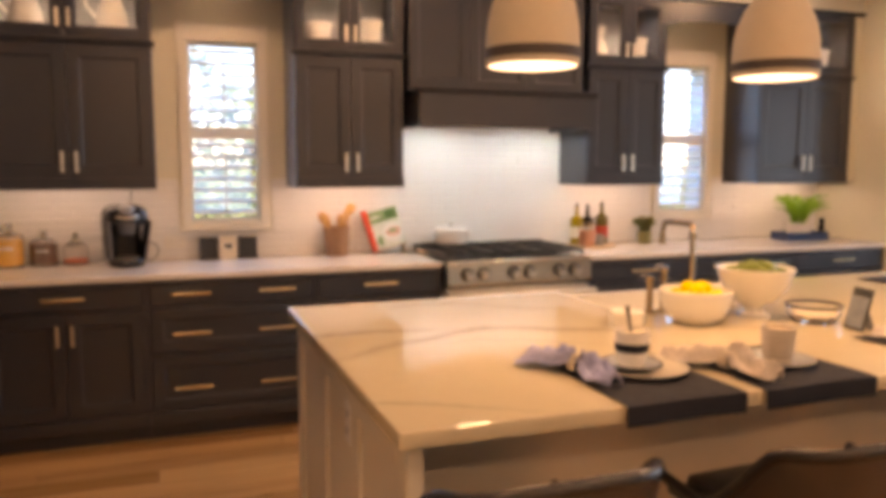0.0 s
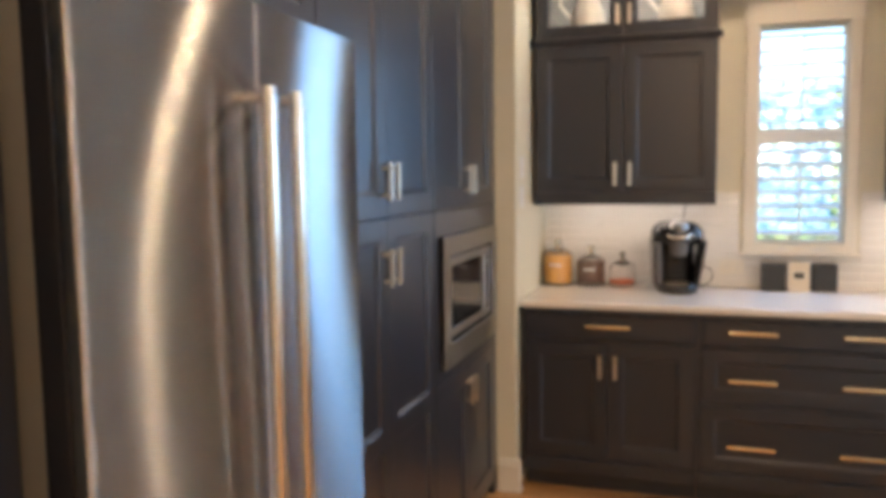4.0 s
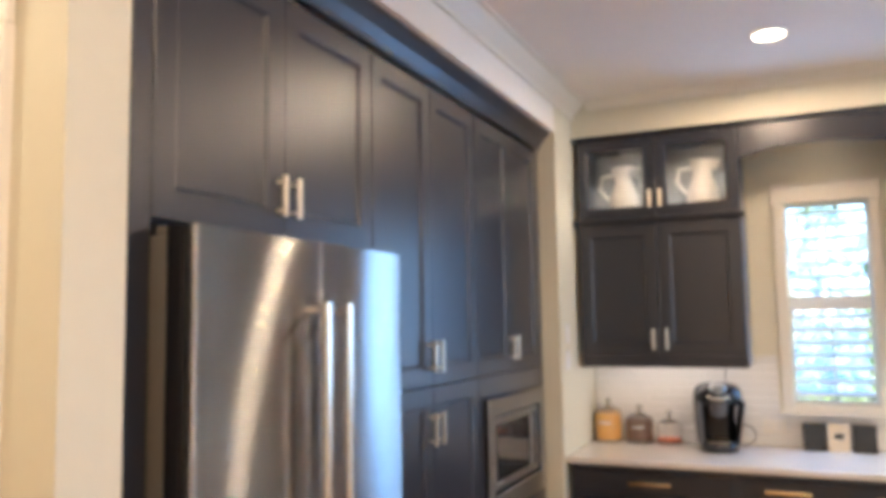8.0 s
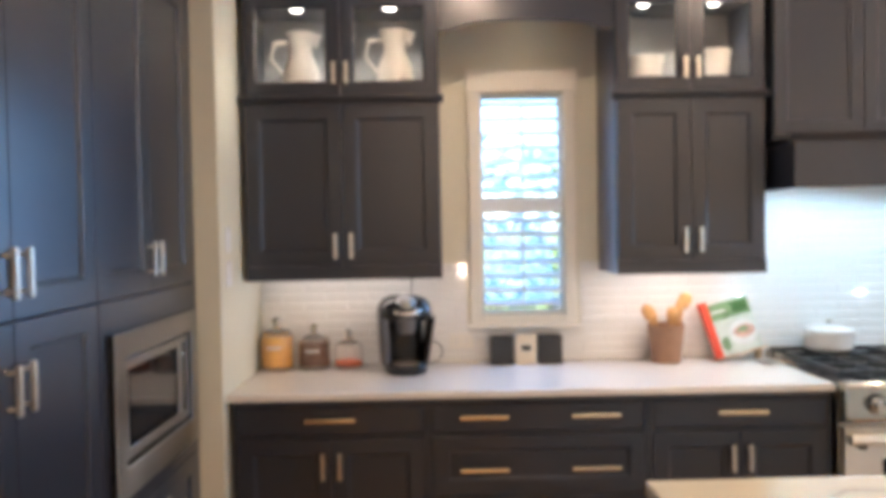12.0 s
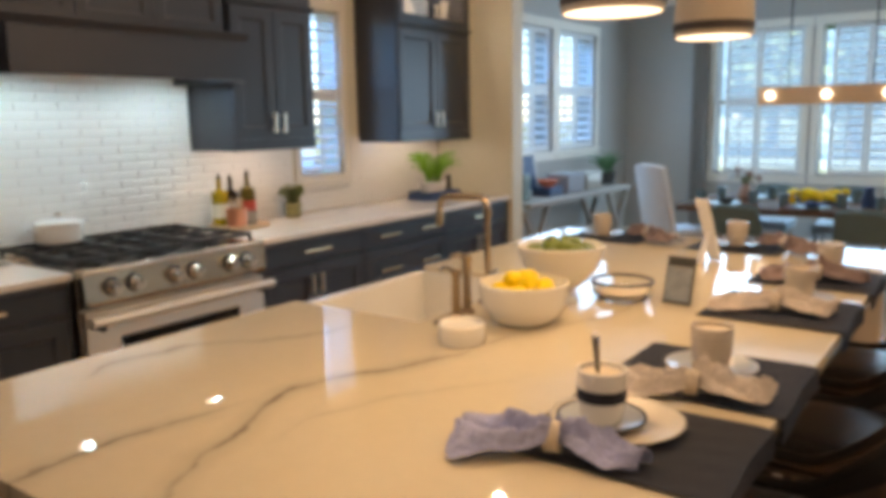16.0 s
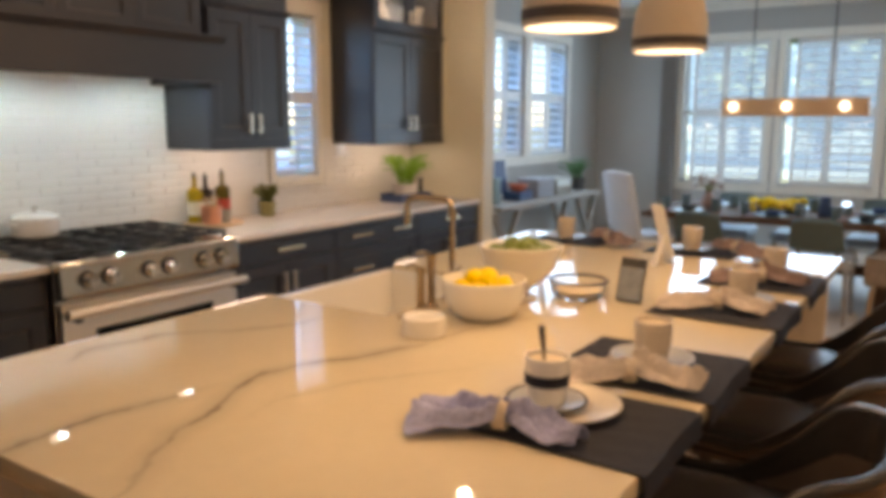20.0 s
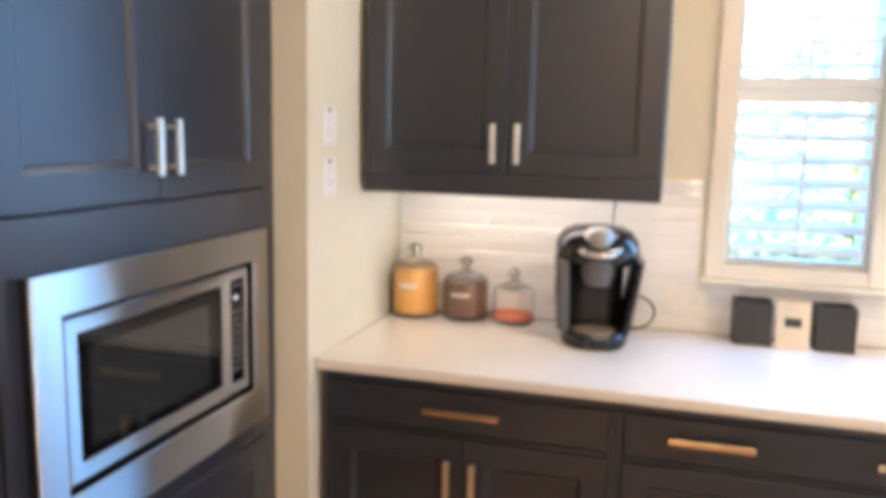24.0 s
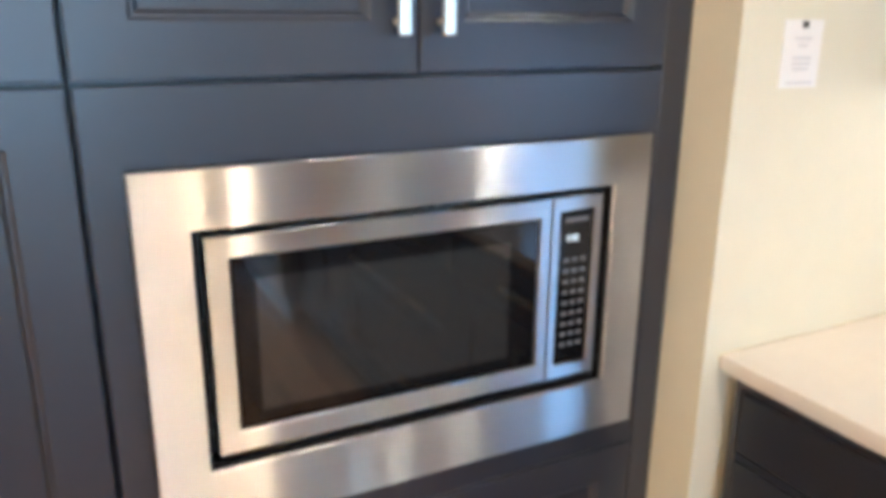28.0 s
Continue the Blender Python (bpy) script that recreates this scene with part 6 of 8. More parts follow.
# ---- counter stools ----
def stool(x, y, turn=0.0):
    s = thing("counter_stool", (x, y, 0), turn, "dark leather counter stool with a wrap-around back", "stool", "stools at the island")
    SEAT = 0.655

    def rim(a, off):
        """Outline of the wrap-around back; a from -1 (one arm tip) to 1, round the rear."""
        u, r = abs(a) * 0.674, 0.13 + off
        sg = -1 if a < 0 else 1
        if u < 0.10:
            return (sg * u, -0.25 - off)
        if u < 0.304:
            th = (u - 0.10) / 0.13
            return (sg * (0.10 + r * math.sin(th)), -0.12 - r * math.cos(th))
        v = u - 0.304
        return (sg * (0.10 + r - 0.05 * v * v), -0.12 + v)

    def top(a):
        q = abs(a)
        k = min(1.0, max(0.0, (0.76 - q) / 0.37))
        back = 0.022 * min(1.0, max(0.0, (0.375 - q) / 0.2))
        return 0.640 + 0.010 * max(0.0, q - 0.85) + 0.218 * k ** 1.5 + back

    n, m = 44, 8
    for nm, off0, off1, mt, z0 in (("outer_shell", 0.008, 0.036, TAUPE, 0.560), ("inner_shell", -0.014, 0.010, LEATHER, 0.596)):
        b = bmesh.new()

        def fn(u, v):
            a = u * 2 - 1
            z = z0 + (top(a) - 0.004 - z0) * v
            o = off0 + (off1 - off0) * v * max(0.0, math.cos(a * 1.5))
            px, py = rim(a, o - (0.066 * (1 - v) ** 1.5 if nm == "outer_shell" else 0))
            return (px, py, z)
        sheet(b, fn, n, m)
        thicken(b, 0.012 if nm == "outer_shell" else -0.010)
        part(nm, b, mt, s, "brown leather outer shell" if nm == "outer_shell" else "dark leather inner shell", True)
    pts = []
    for i in range(n + 1):
        a = i / n * 2 - 1
        o = 0.010 + 0.016 * max(0.0, math.cos(a * 1.5))
        px, py = rim(a, o)
        pts.append((px, py, top(a)))
    tb("piping", LEATHER, s, pts, 0.016, 10, "padded dark leather rim")
    b = bmesh.new()

    def seat(u, v):
        xx, yy = (u - 0.5) * 2, (v - 0.5) * 2
        r = max(abs(xx), abs(yy))
        edge = max(0.0, 1 - r ** 6)
        return (xx * 0.215 * (1 - 0.10 * yy * yy), yy * 0.225 + 0.025 - 0.01 * xx * xx, SEAT - 0.055 + 0.062 * edge ** 0.35 + 0.006 * (1 - xx * xx) * (1 - yy * yy))
    sheet(b, seat, 18, 18)
    part("seat_cushion", b, LEATHER, s, "dark leather seat cushion", True)
    bx("seat_base", TAUPE, s, -0.190, 0.190, -0.165, 0.245, 0.560, 0.603, 0.010)
    feet = [(-1, -1), (1, -1), (-1, 1), (1, 1)]
    for fx, fy in feet:
        tb("leg", LEGM, s, [(fx * 0.170, 0.03 + fy * 0.170, 0.565), (fx * 0.205, 0.02 + fy * 0.215, FLOOR)], [0.019, 0.011], 10)
    for fy, z in ((1, 0.22), (-1, 0.30)):
        k = 1 - z / 0.565
        xx, yy = 0.170 + 0.035 * k, 0.03 - 0.01 * k + fy * (0.170 + 0.045 * k)
        tb("stretcher", NICKEL if fy > 0 else LEGM, s, [(-xx, yy, z), (xx, yy, z)], 0.009, 8, "metal foot rail" if fy > 0 else "")
    for fx in (-1, 1):
        k = 1 - 0.26 / 0.565
        xx = fx * (0.170 + 0.035 * k)
        tb("stretcher", LEGM, s, [(xx, 0.03 - 0.17 - 0.045 * k, 0.26), (xx, 0.03 + 0.17 + 0.045 * k, 0.26)], 0.009, 8)
    return s


st0 = stool(1.575, -3.225)
for sx in (2.35, 3.00, 3.65):
    copy_thing(st0, pose(sx, -3.272, 0))


# ---- pendants and ceiling lights ----
def pendant(x, y, z0):
    p = thing("pendant_lamp", (x, y, z0), 0, "bell shaped linen pendant lamp with a dark band", "pendant lamp", "pendants above the island")
    prof = [(0.133, 0.0), (0.136, 0.012), (0.136, 0.060), (0.133, 0.115), (0.122, 0.170), (0.100, 0.222), (0.068, 0.262), (0.035, 0.282), (0.022, 0.286)]
    inner = [(r - 0.004, z) for r, z in reversed(prof)]
    ltd("shade", SHADE, p, prof + inner + [prof[0]], 40, label="beige linen shade")
    ltd("band", SHADEB, p, [(0.1365, 0.018), (0.1390, 0.018), (0.1390, 0.048), (0.1365, 0.048)], 40, label="dark band")
    ltd("diffuser", PEND, p, [(0, 0.002), (0.128, 0.002), (0.128, 0.008), (0, 0.008)], 32, label="glowing diffuser")
    ltd("socket_cap", BLACK, p, [(0.022, 0.284), (0.026, 0.284), (0.022, 0.330), (0.008, 0.345), (0, 0.345)], 16)
    tb("stem", BLACK, p, [(0, 0, 0.34), (0, 0, CEIL - z0 - 0.02)], 0.004, 8)
    ltd("canopy", BLACK, p, [(0, CEIL - z0 - 0.028), (0.055, CEIL - z0 - 0.020), (0.062, CEIL - z0), (0, CEIL - z0)], 24)
    la = new("pendant_bulb", bpy.data.lights.new("pendant_bulb", "AREA"))
    la.data.shape, la.data.size, la.data.energy, la.data.color = "DISK", 0.2, 1.8, (1.0, 0.64, 0.33)
    la.matrix_world = pose(x, y, z0 - 0.004)
    return p


for px in (1.895, 2.775, 3.660):
    pendant(px, -2.64, 1.758)

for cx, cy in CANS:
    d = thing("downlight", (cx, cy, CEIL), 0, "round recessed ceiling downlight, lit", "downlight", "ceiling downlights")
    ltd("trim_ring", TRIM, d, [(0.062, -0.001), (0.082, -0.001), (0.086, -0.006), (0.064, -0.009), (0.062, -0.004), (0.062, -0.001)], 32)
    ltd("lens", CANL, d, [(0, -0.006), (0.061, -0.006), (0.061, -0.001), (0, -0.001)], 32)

# ---- things on the worktop ----
def canister(x, y, r, h, fill, filled, label):
    c = thing("glass_canister", (x, y, CT), 0, label, "canister", "glass canisters")
    ltd("jar", GLASS, c, [(0, 0), (r * 0.93, 0), (r * 0.985, 0.005), (r, 0.014), (r, h * 0.84), (r * 0.95, h * 0.93), (r * 0.74, h), (r * 0.71, h), (r * 0.92, h * 0.92), (r * 0.965, h * 0.83), (r * 0.965, 0.010), (0, 0.007)], 36)
    top = [(r * 0.955, h * filled), (r * 0.5, h * filled + 0.003), (0, h * filled + 0.005)] if filled < 0.8 else [(r * 0.955, h * 0.82), (r * 0.90, h * filled), (0, h * filled + 0.003)]
    ltd("contents", fill, c, [(0, 0.0085), (r * 0.94, 0.011), (r * 0.955, 0.016)] + top, 32)
    ltd("lid", GLASS, c, [(0, h + 0.010), (r * 0.45, h + 0.010), (r * 0.78, h + 0.001), (r * 0.70, h - 0.010), (0, h - 0.008)], 28, label="clear glass lid")
    ltd("seal", SIDE, c, [(r * 0.70, h - 0.006), (r * 0.735, h - 0.005), (r * 0.735, h - 0.001), (r * 0.70, h - 0.001), (r * 0.70, h - 0.006)], 28, label="grey lid seal")
    ltd("knob", CHROME, c, [(0, h + 0.010), (r * 0.36, h + 0.011), (r * 0.38, h + 0.018), (r * 0.17, h + 0.025), (r * 0.19, h + 0.030), (r * 0.31, h + 0.040), (r * 0.30, h + 0.052), (r * 0.16, h + 0.062), (0, h + 0.064)], 20, label="polished round knob")
    for o in c.children:
        if o.name.startswith(("jar", "lid")):
            o.visible_shadow = False
    for i, (u0, u1) in enumerate(((-0.42, -0.24), (-0.20, -0.06), (-0.02, 0.14), (0.18, 0.40))):
        b = bmesh.new()
        sheet(b, lambda u, v: ((r + 0.001) * math.sin(u0 + (u1 - u0) * u), -(r + 0.001) * math.cos(u0 + (u1 - u0) * u), h * (0.56 + 0.085 * v)), 4, 1)
        thicken(b, 0.0006)
        part("name_mark", b, PAPER, c, "small white lettering mark")
    return c


canister(0.083, -0.022, 0.075, 0.172, HONEY, 0.88, "round glass canister full of golden pasta")
canister(0.252, -0.012, 0.073, 0.140, COFFEEB, 0.86, "round glass canister of brown cocoa powder")
canister(0.408, -0.008, 0.066, 0.112, CORAL, 0.26, "small glass canister with a few coral sweets")

cm = thing("coffee_maker", (0.672, -0.135, CT), 8, "black single-cup coffee maker with a chrome lid ring", "coffee maker")


def rounded_outline(w, d, k, n=36):
    return [(w * math.copysign(abs(math.cos(2 * math.pi * i / n)) ** (2 / k), math.cos(2 * math.pi * i / n)), d * math.copysign(abs(math.sin(2 * math.pi * i / n)) ** (2 / k), math.sin(2 * math.pi * i / n))) for i in range(n)]


def stack(b, levels, k=3.4, n=36):
    """A body of rounded slices: (half width, half depth, y shift, z)."""
    rings = []
    for w, d, y, z in levels:
        rings.append([b.verts.new((px, py + y, z)) for px, py in rounded_outline(w, d, k, n)])
    for p, q in zip(rings, rings[1:]):
        for i in range(n):
            b.faces.new((p[i], p[(i + 1) % n], q[(i + 1) % n], q[i]))
    b.faces.new(rings[0][::-1])
    b.faces.new(rings[-1])
    return b


part("base", stack(bmesh.new(), [(0.088, 0.128, -0.010, 0), (0.094, 0.136, -0.010, 0.006), (0.096, 0.138, -0.010, 0.034), (0.090, 0.131, -0.010, 0.043)], 2.6), BLACK, cm, "", True)
part("column", stack(bmesh.new(), [(0.080, 0.062, 0.060, 0.040), (0.086, 0.064, 0.060, 0.235)], 3.0), BLACK, cm, "", True)
b = stack(bmesh.new(), [(0.012, 0.100, 0.0, 0.040), (0.013, 0.112, 0.0, 0.140), (0.014, 0.118, 0.0, 0.246)])
b.transform(Matrix(((1, 0, 0.14, 0.080), (0, 1, 0, 0), (0, 0, 1, 0), (0, 0, 0, 1))))
part("side_wall", b, BLACK, cm, "", True)
b = stack(bmesh.new(), [(0.022, 0.098, 0.0, 0.040), (0.024, 0.110, 0.0, 0.140), (0.024, 0.116, 0.0, 0.240), (0.020, 0.112, 0.0, 0.246)])
b.transform(Matrix(((1, 0, -0.05, -0.086), (0, 1, 0, 0), (0, 0, 1, 0), (0, 0, 0, 1))))
part("water_tank", b, TANK, cm, "smoky clear water tank", True)
part("head", stack(bmesh.new(), [(0.088, 0.112, 0.004, 0.224), (0.112, 0.128, 0.0, 0.244), (0.119, 0.132, 0.0, 0.258), (0.119, 0.131, 0.002, 0.276), (0.113, 0.122, 0.006, 0.298), (0.098, 0.104, 0.012, 0.317), (0.074, 0.078, 0.02, 0.329), (0.036, 0.040, 0.026, 0.334)], 2.7), BLACK, cm, "", True)
ltd("brew_funnel", TANK, cm, [(0, 0.176), (0.036, 0.176), (0.044, 0.196), (0.052, 0.250), (0, 0.250)], 28, (0, -0.085, 0), "dark grey brew funnel")
b = bmesh.new()
tube(b, [(0.060 * math.sin(radians(a)), -0.060 * math.cos(radians(a)), 0) for a in range(-125, 126, 10)], 0.0115, 12)
b.transform(pose(0, -0.080, 0.283, 16, 0, 0))
part("lid_handle", b, CHROME, cm, "thick silver lid handle", True)
b = lathe(bmesh.new(), [(0, 0.0), (0.049, 0.0), (0.050, 0.014), (0.046, 0.032), (0.034, 0.046), (0.016, 0.052), (0, 0.053)], 28, sy=1.15)
b.transform(pose(0, -0.066, 0.284, 10, 0, 0))
part("lid", b, STEELH, cm, "rounded metal lid", True)
ltd("drip_grid", SIDE, cm, [(0, 0), (0.060, 0), (0.060, 0.003), (0, 0.003)], 24, (0, -0.068, 0.0425))
b = box(bmesh.new(), -0.009, 0.009, -0.007, 0.007, 0, 0.003)
b.transform(pose(0.082, -0.060, 0.302, 26, 26, 0))
part("display", b, GREENL, cm, "small green display")
for i in range(3):
    b = lathe(bmesh.new(), [(0, 0), (0.0075, 0), (0.006, 0.003), (0, 0.003)], 12)
    b.transform(pose(0.064 + 0.018 * i, -0.098 + 0.008 * i, 0.288 - 0.003 * i, 48, 14, 0))
    part("button", b, CHROME, cm, "small silver button")
cord = thing("power_cord", (0.70, -0.02, CT), 0, "thin black power cord behind the coffee maker", "cord")
tb("cable", BLACK, cord, [(0.06, 0.01, 0.112)] + [(0.075 + 0.065 * math.sin(radians(a)), 0.028, 0.058 + 0.052 * math.cos(radians(a))) for a in range(0, 181, 15)] + [(0.03, 0.02, 0.005)], 0.003, 8)
cord = thing("power_cord", (0.70, 0.03, CT), 0, "thin black cord rising behind the cabinet", "cord")
tb("cable", BLACK, cord, [(-0.02, 0.0, 0.005), (0.0, 0.022, 0.18), (0.0, 0.022, 0.34), (0.01, 0.015, 0.46)], 0.003, 8)

# paper notes on the side wall
for nz in (1.468, 1.336):
    nt_ = thing("wall_note", (0.0005, -0.512, nz), 90, "small white printed notice on the cream wall", "notice", "notices on the wall")
    bx("sheet", PAPER, nt_, -0.040, 0.040, -0.003, 0.0, 0.0, 0.098, 0.0)
    bx("pin", SLATE, nt_, -0.006, 0.006, -0.0045, -0.0032, 0.086, 0.096, 0.0, "small dark pin")
    for i, (w_, z_) in enumerate(((0.036, 0.070), (0.020, 0.060), (0.040, 0.042), (0.040, 0.034), (0.034, 0.026), (0.055, 0.006))):
        bx("text_line", FAINT, nt_, -w_ / 2, w_ / 2, -0.0036, -0.0031, z_, z_ + 0.0025, 0.0)

# boxes and card under the first window
for k, ox_ in enumerate((1.115, 1.335)):
    pb = thing("slate_planter", (ox_, 0.000, CT), 0, "small dark square box under the window", "planter", "boxes under the window")
    b = bmesh.new()
    for q in ((-0.052, 0.052, -0.045, -0.037), (-0.052, 0.052, 0.037, 0.045), (-0.052, -0.044, -0.037, 0.037), (0.044, 0.052, -0.037, 0.037)):
        box(b, *q, 0, 0.125)
    box(b, -0.044, 0.044, -0.037, 0.037, 0.0, 0.10)
    part("box", b, SLATE, pb)
cd = thing("cream_card", (1.222, -0.055, CT), 0, "cream card with a dark emblem in a stand", "card")
b = box(bmesh.new(), -0.045, 0.045, -0.003, 0.003, 0, 0.135)
b.transform(pose(0, 0, 0.001, -10, 0, 0))
part("card", b, CREAM, cd)
b = box(bmesh.new(), -0.022, 0.022, -0.0045, -0.0032, 0.062, 0.088)
b.transform(pose(0, 0, 0.001, -10, 0, 0))
part("emblem", b, SLATE, cd)
b = box(bmesh.new(), -0.015, 0.015, 0, 0.003, 0, 0.11)
b.transform(pose(0, 0.055, 0.0, 20, 0, 0))
part("stand", b, CREAM, cd)
ot = thing("wall_outlet", (0.93, WALL_Y - 0.001, 1.02), 0, "cream electric outlet plate on the tiled wall", "outlet", "wall outlets")
bx("plate", TRIM, ot, -0.055, 0.055, -0.014, 0.0, -0.035, 0.035, 0.002)
for x_ in (-0.024, 0.024):
    bx("socket", CERAM, ot, x_ - 0.012, x_ + 0.012, -0.0155, -0.0142, -0.014, 0.014, 0.0)

# utensil crock
cr = thing("utensil_crock", (1.862, -0.045, CT), 0, "brown woven crock holding wooden cooking spoons", "crock")
ltd("crock", TERRA, cr, [(0, 0), (0.062, 0), (0.066, 0.005), (0.082, 0.165), (0.083, 0.172), (0.078, 0.172), (0.062, 0.012), (0, 0.010)], 30)
for i, (hx, hz, w_, k_) in enumerate(((-0.088, 0.228, 0.027, 1.0), (0.022, 0.212, 0.026, 1.1), (0.088, 0.276, 0.034, 1.0), (0.062, 0.250, 0.020, 1.2), (-0.050, 0.200, 0.018, 1.3))):
    b = bmesh.new()
    run = Vector((hx * 0.75, 0.004 * (i - 2), hz - 0.02))
    a = math.degrees(math.atan2(run.x, run.z))
    tube(b, [(0, 0, 0.0), (0, 0, run.length - 0.02)], 0.0065, 8)
    lathe(b, [(0, -0.044 * k_), (w_ * 0.7, -0.026 * k_), (w_, 0.006), (w_ * 0.8, 0.030 * k_), (0, 0.042 * k_)], 16, 0, 0, run.length, 1.0, 0.32)
    b.transform(pose(hx * 0.25, 0.010 * (i - 2), 0.02, 3 * (i % 2), a, 0))
    part("wooden_spoon", b, SPOONW, cr, "honey-coloured wooden spoon", True)

# cook book on its stand
bk = thing("cook_book", (2.215, -0.055, CT), 0, "open cook book with red spine and green printed cover", "book")
for nm, x0, x1, y0, y1, z0, z1, m_ in (("cover", -0.095, 0.095, 0.0, 0.022, 0.0, 0.245, COVER), ("spine", -0.130, -0.097, -0.020, 0.022, 0.0, 0.262, REDC), ("green_picture", -0.094, 0.094, -0.003, -0.001, 0.165, 0.243, COVERG), ("leaf_picture", 0.010, 0.080, -0.0036, -0.0031, 0.180, 0.228, LEAFD), ("title_bar", -0.088, -0.020, -0.0036, -0.0031, 0.200, 0.208, PAPER)):
    b = box(bmesh.new(), x0, x1, y0, y1, z0, z1)
    b.transform(pose(0, 0, 0.040, -12, -15, 0))
    part(nm, b, m_, bk, "red cloth spine" if nm == "spine" else "")
for nm, r_, dx_, dz_, yy_, m_, kx, kz in (("plate_picture", 0.058, 0.030, 0.085, -0.0022, PLATEP, 1.1, 1.0), ("food_picture", 0.040, 0.034, 0.092, -0.0030, COVERP, 1.25, 0.75), ("garnish_picture", 0.016, 0.030, 0.100, -0.0034, COVERG, 1.6, 0.7), ("herb_picture", 0.022, -0.062, 0.055, -0.0030, COVERG, 0.9, 1.5)):
    b = lathe(bmesh.new(), [(0, 0), (r_, 0), (r_, 0.0012), (0, 0.0012)], 20, 0, 0, 0, kx, kz)
    b.transform(pose(0, 0, 0.040, -12, -15, 0) @ pose(dx_, yy_ + 0.0012, dz_, 90, 0, 0))
    part(nm, b, m_, bk, "round printed dish" if nm == "plate_picture" else "")
b = box(bmesh.new(), -0.135, 0.10, -0.03, 0.05, -0.006, -0.0005, 0.002)
b.transform(pose(0, 0, 0.040, -12, -15, 0))
part("ledge", b, PALEW, bk)
for x_, h_ in ((-0.11, 0.008), (0.08, 0.052)):
    bx("foot", PALEW, bk, x_ - 0.008, x_ + 0.008, 0.0, 0.07, 0.0, h_, 0.002)
sr = thing("spoon_rest", (2.335, -0.16, CT), 0, "polished metal spoon rest with a ladle", "spoon rest")
ltd("bowl", CHROME, sr, [(0, 0.004), (0.03, 0.004), (0.05, 0.018), (0.047, 0.020), (0.028, 0.008), (0, 0.008)], 24, (-0.05, 0, 0))
tb("handle", BRASS, sr, [(-0.01, 0, 0.012), (0.035, -0.06, 0.016), (0.0, -0.155, 0.012)], 0.006, 8)

# pot on the cooker
pt = thing("cooking_pot", (2.595, -0.075, 0.969), 0, "white enamel cooking pot with a lid on the cooker", "pot")
ltd("pot", CERAM, pt, [(0, 0), (0.090, 0), (0.098, 0.006), (0.101, 0.014), (0.102, 0.080), (0.098, 0.082), (0.094, 0.012), (0, 0.008)], 36)
ltd("lid", CERAM, pt, [(0.104, 0.082), (0.106, 0.087), (0.098, 0.096), (0.060, 0.106), (0, 0.110), (0, 0.104), (0.085, 0.094), (0.100, 0.083), (0.104, 0.082)], 36)
ltd("knob", CHROME, pt, [(0, 0.108), (0.008, 0.109), (0.008, 0.120), (0.017, 0.124), (0.017, 0.132), (0, 0.135)], 18)
for s_ in (-1, 1):
    tb("ear", CERAM, pt, [(s_ * 0.098, -0.034, 0.064), (s_ * 0.122, -0.026, 0.067), (s_ * 0.122, 0.026, 0.067), (s_ * 0.098, 0.034, 0.064)], 0.006, 8)

# tray of bottles
tr = thing("wooden_board", (3.60, -0.10, CT), 0, "round wooden board under oil bottles", "board")
ltd("board", PALEW, tr, [(0, 0), (0.165, 0), (0.168, 0.006), (0.165, 0.014), (0, 0.014)], 40)


def bottle(x, y, r, h, m_, band, label):
    b_ = thing("oil_bottle", (x, y, CT + 0.0145), 0, label, "bottle", "bottles on the board")
    ltd("body", m_, b_, [(0, 0), (r * 0.94, 0), (r, 0.005), (r, h * 0.60), (r * 0.93, h * 0.645), (r * 0.62, h * 0.68), (r * 0.30, h * 0.72), (r * 0.27, h * 0.92), (0, h * 0.92)], 24)
    ltd("stopper", SLATE, b_, [(0, h * 0.92), (r * 0.34, h * 0.92), (r * 0.34, h * 0.95), (r * 0.14, h * 0.965), (r * 0.11, h * 1.02), (0, h * 1.02)], 16)
    ltd("paper_band", band, b_, [(r + 0.0005, h * 0.15), (r + 0.0015, h * 0.15), (r + 0.0015, h * 0.42), (r + 0.0005, h * 0.42)], 24)


bottle(3.514, -0.055, 0.044, 0.275, OILG, CREAM, "tall bottle of golden olive oil")
bottle(3.610, -0.030, 0.043, 0.265, OILD, PAPER, "tall dark vinegar bottle with a pale label")
bottle(3.704, -0.060, 0.044, 0.285, OILR, REDL, "tall amber bottle with a red label")
cu = thing("copper_cup", (3.535, -0.165, CT + 0.0145), 0, "small copper cup with wooden tools", "cup")
ltd("cup", COPPER, cu, [(0, 0), (0.046, 0), (0.052, 0.006), (0.057, 0.050), (0.055, 0.098), (0.052, 0.098), (0.053, 0.050), (0.046, 0.008), (0, 0.007)], 28)
for i, a in enumerate((-25, 5, 28)):
    b = tube(bmesh.new(), [(0, 0, 0), (0, 0, 0.14)], [0.005, 0.009], 8)
    b.transform(pose(0.006 * i - 0.006, 0, 0.01, 0, a * 0.5, 0))
    part("wooden_tool", b, PALEW, cu, "", True)
pc = thing("pewter_cup", (3.615, -0.175, CT + 0.0145), 0, "small grey metal cup on the board", "cup")
ltd("cup", SIDE, pc, [(0, 0), (0.034, 0), (0.042, 0.070), (0.039, 0.070), (0.032, 0.006), (0, 0.006)], 24)


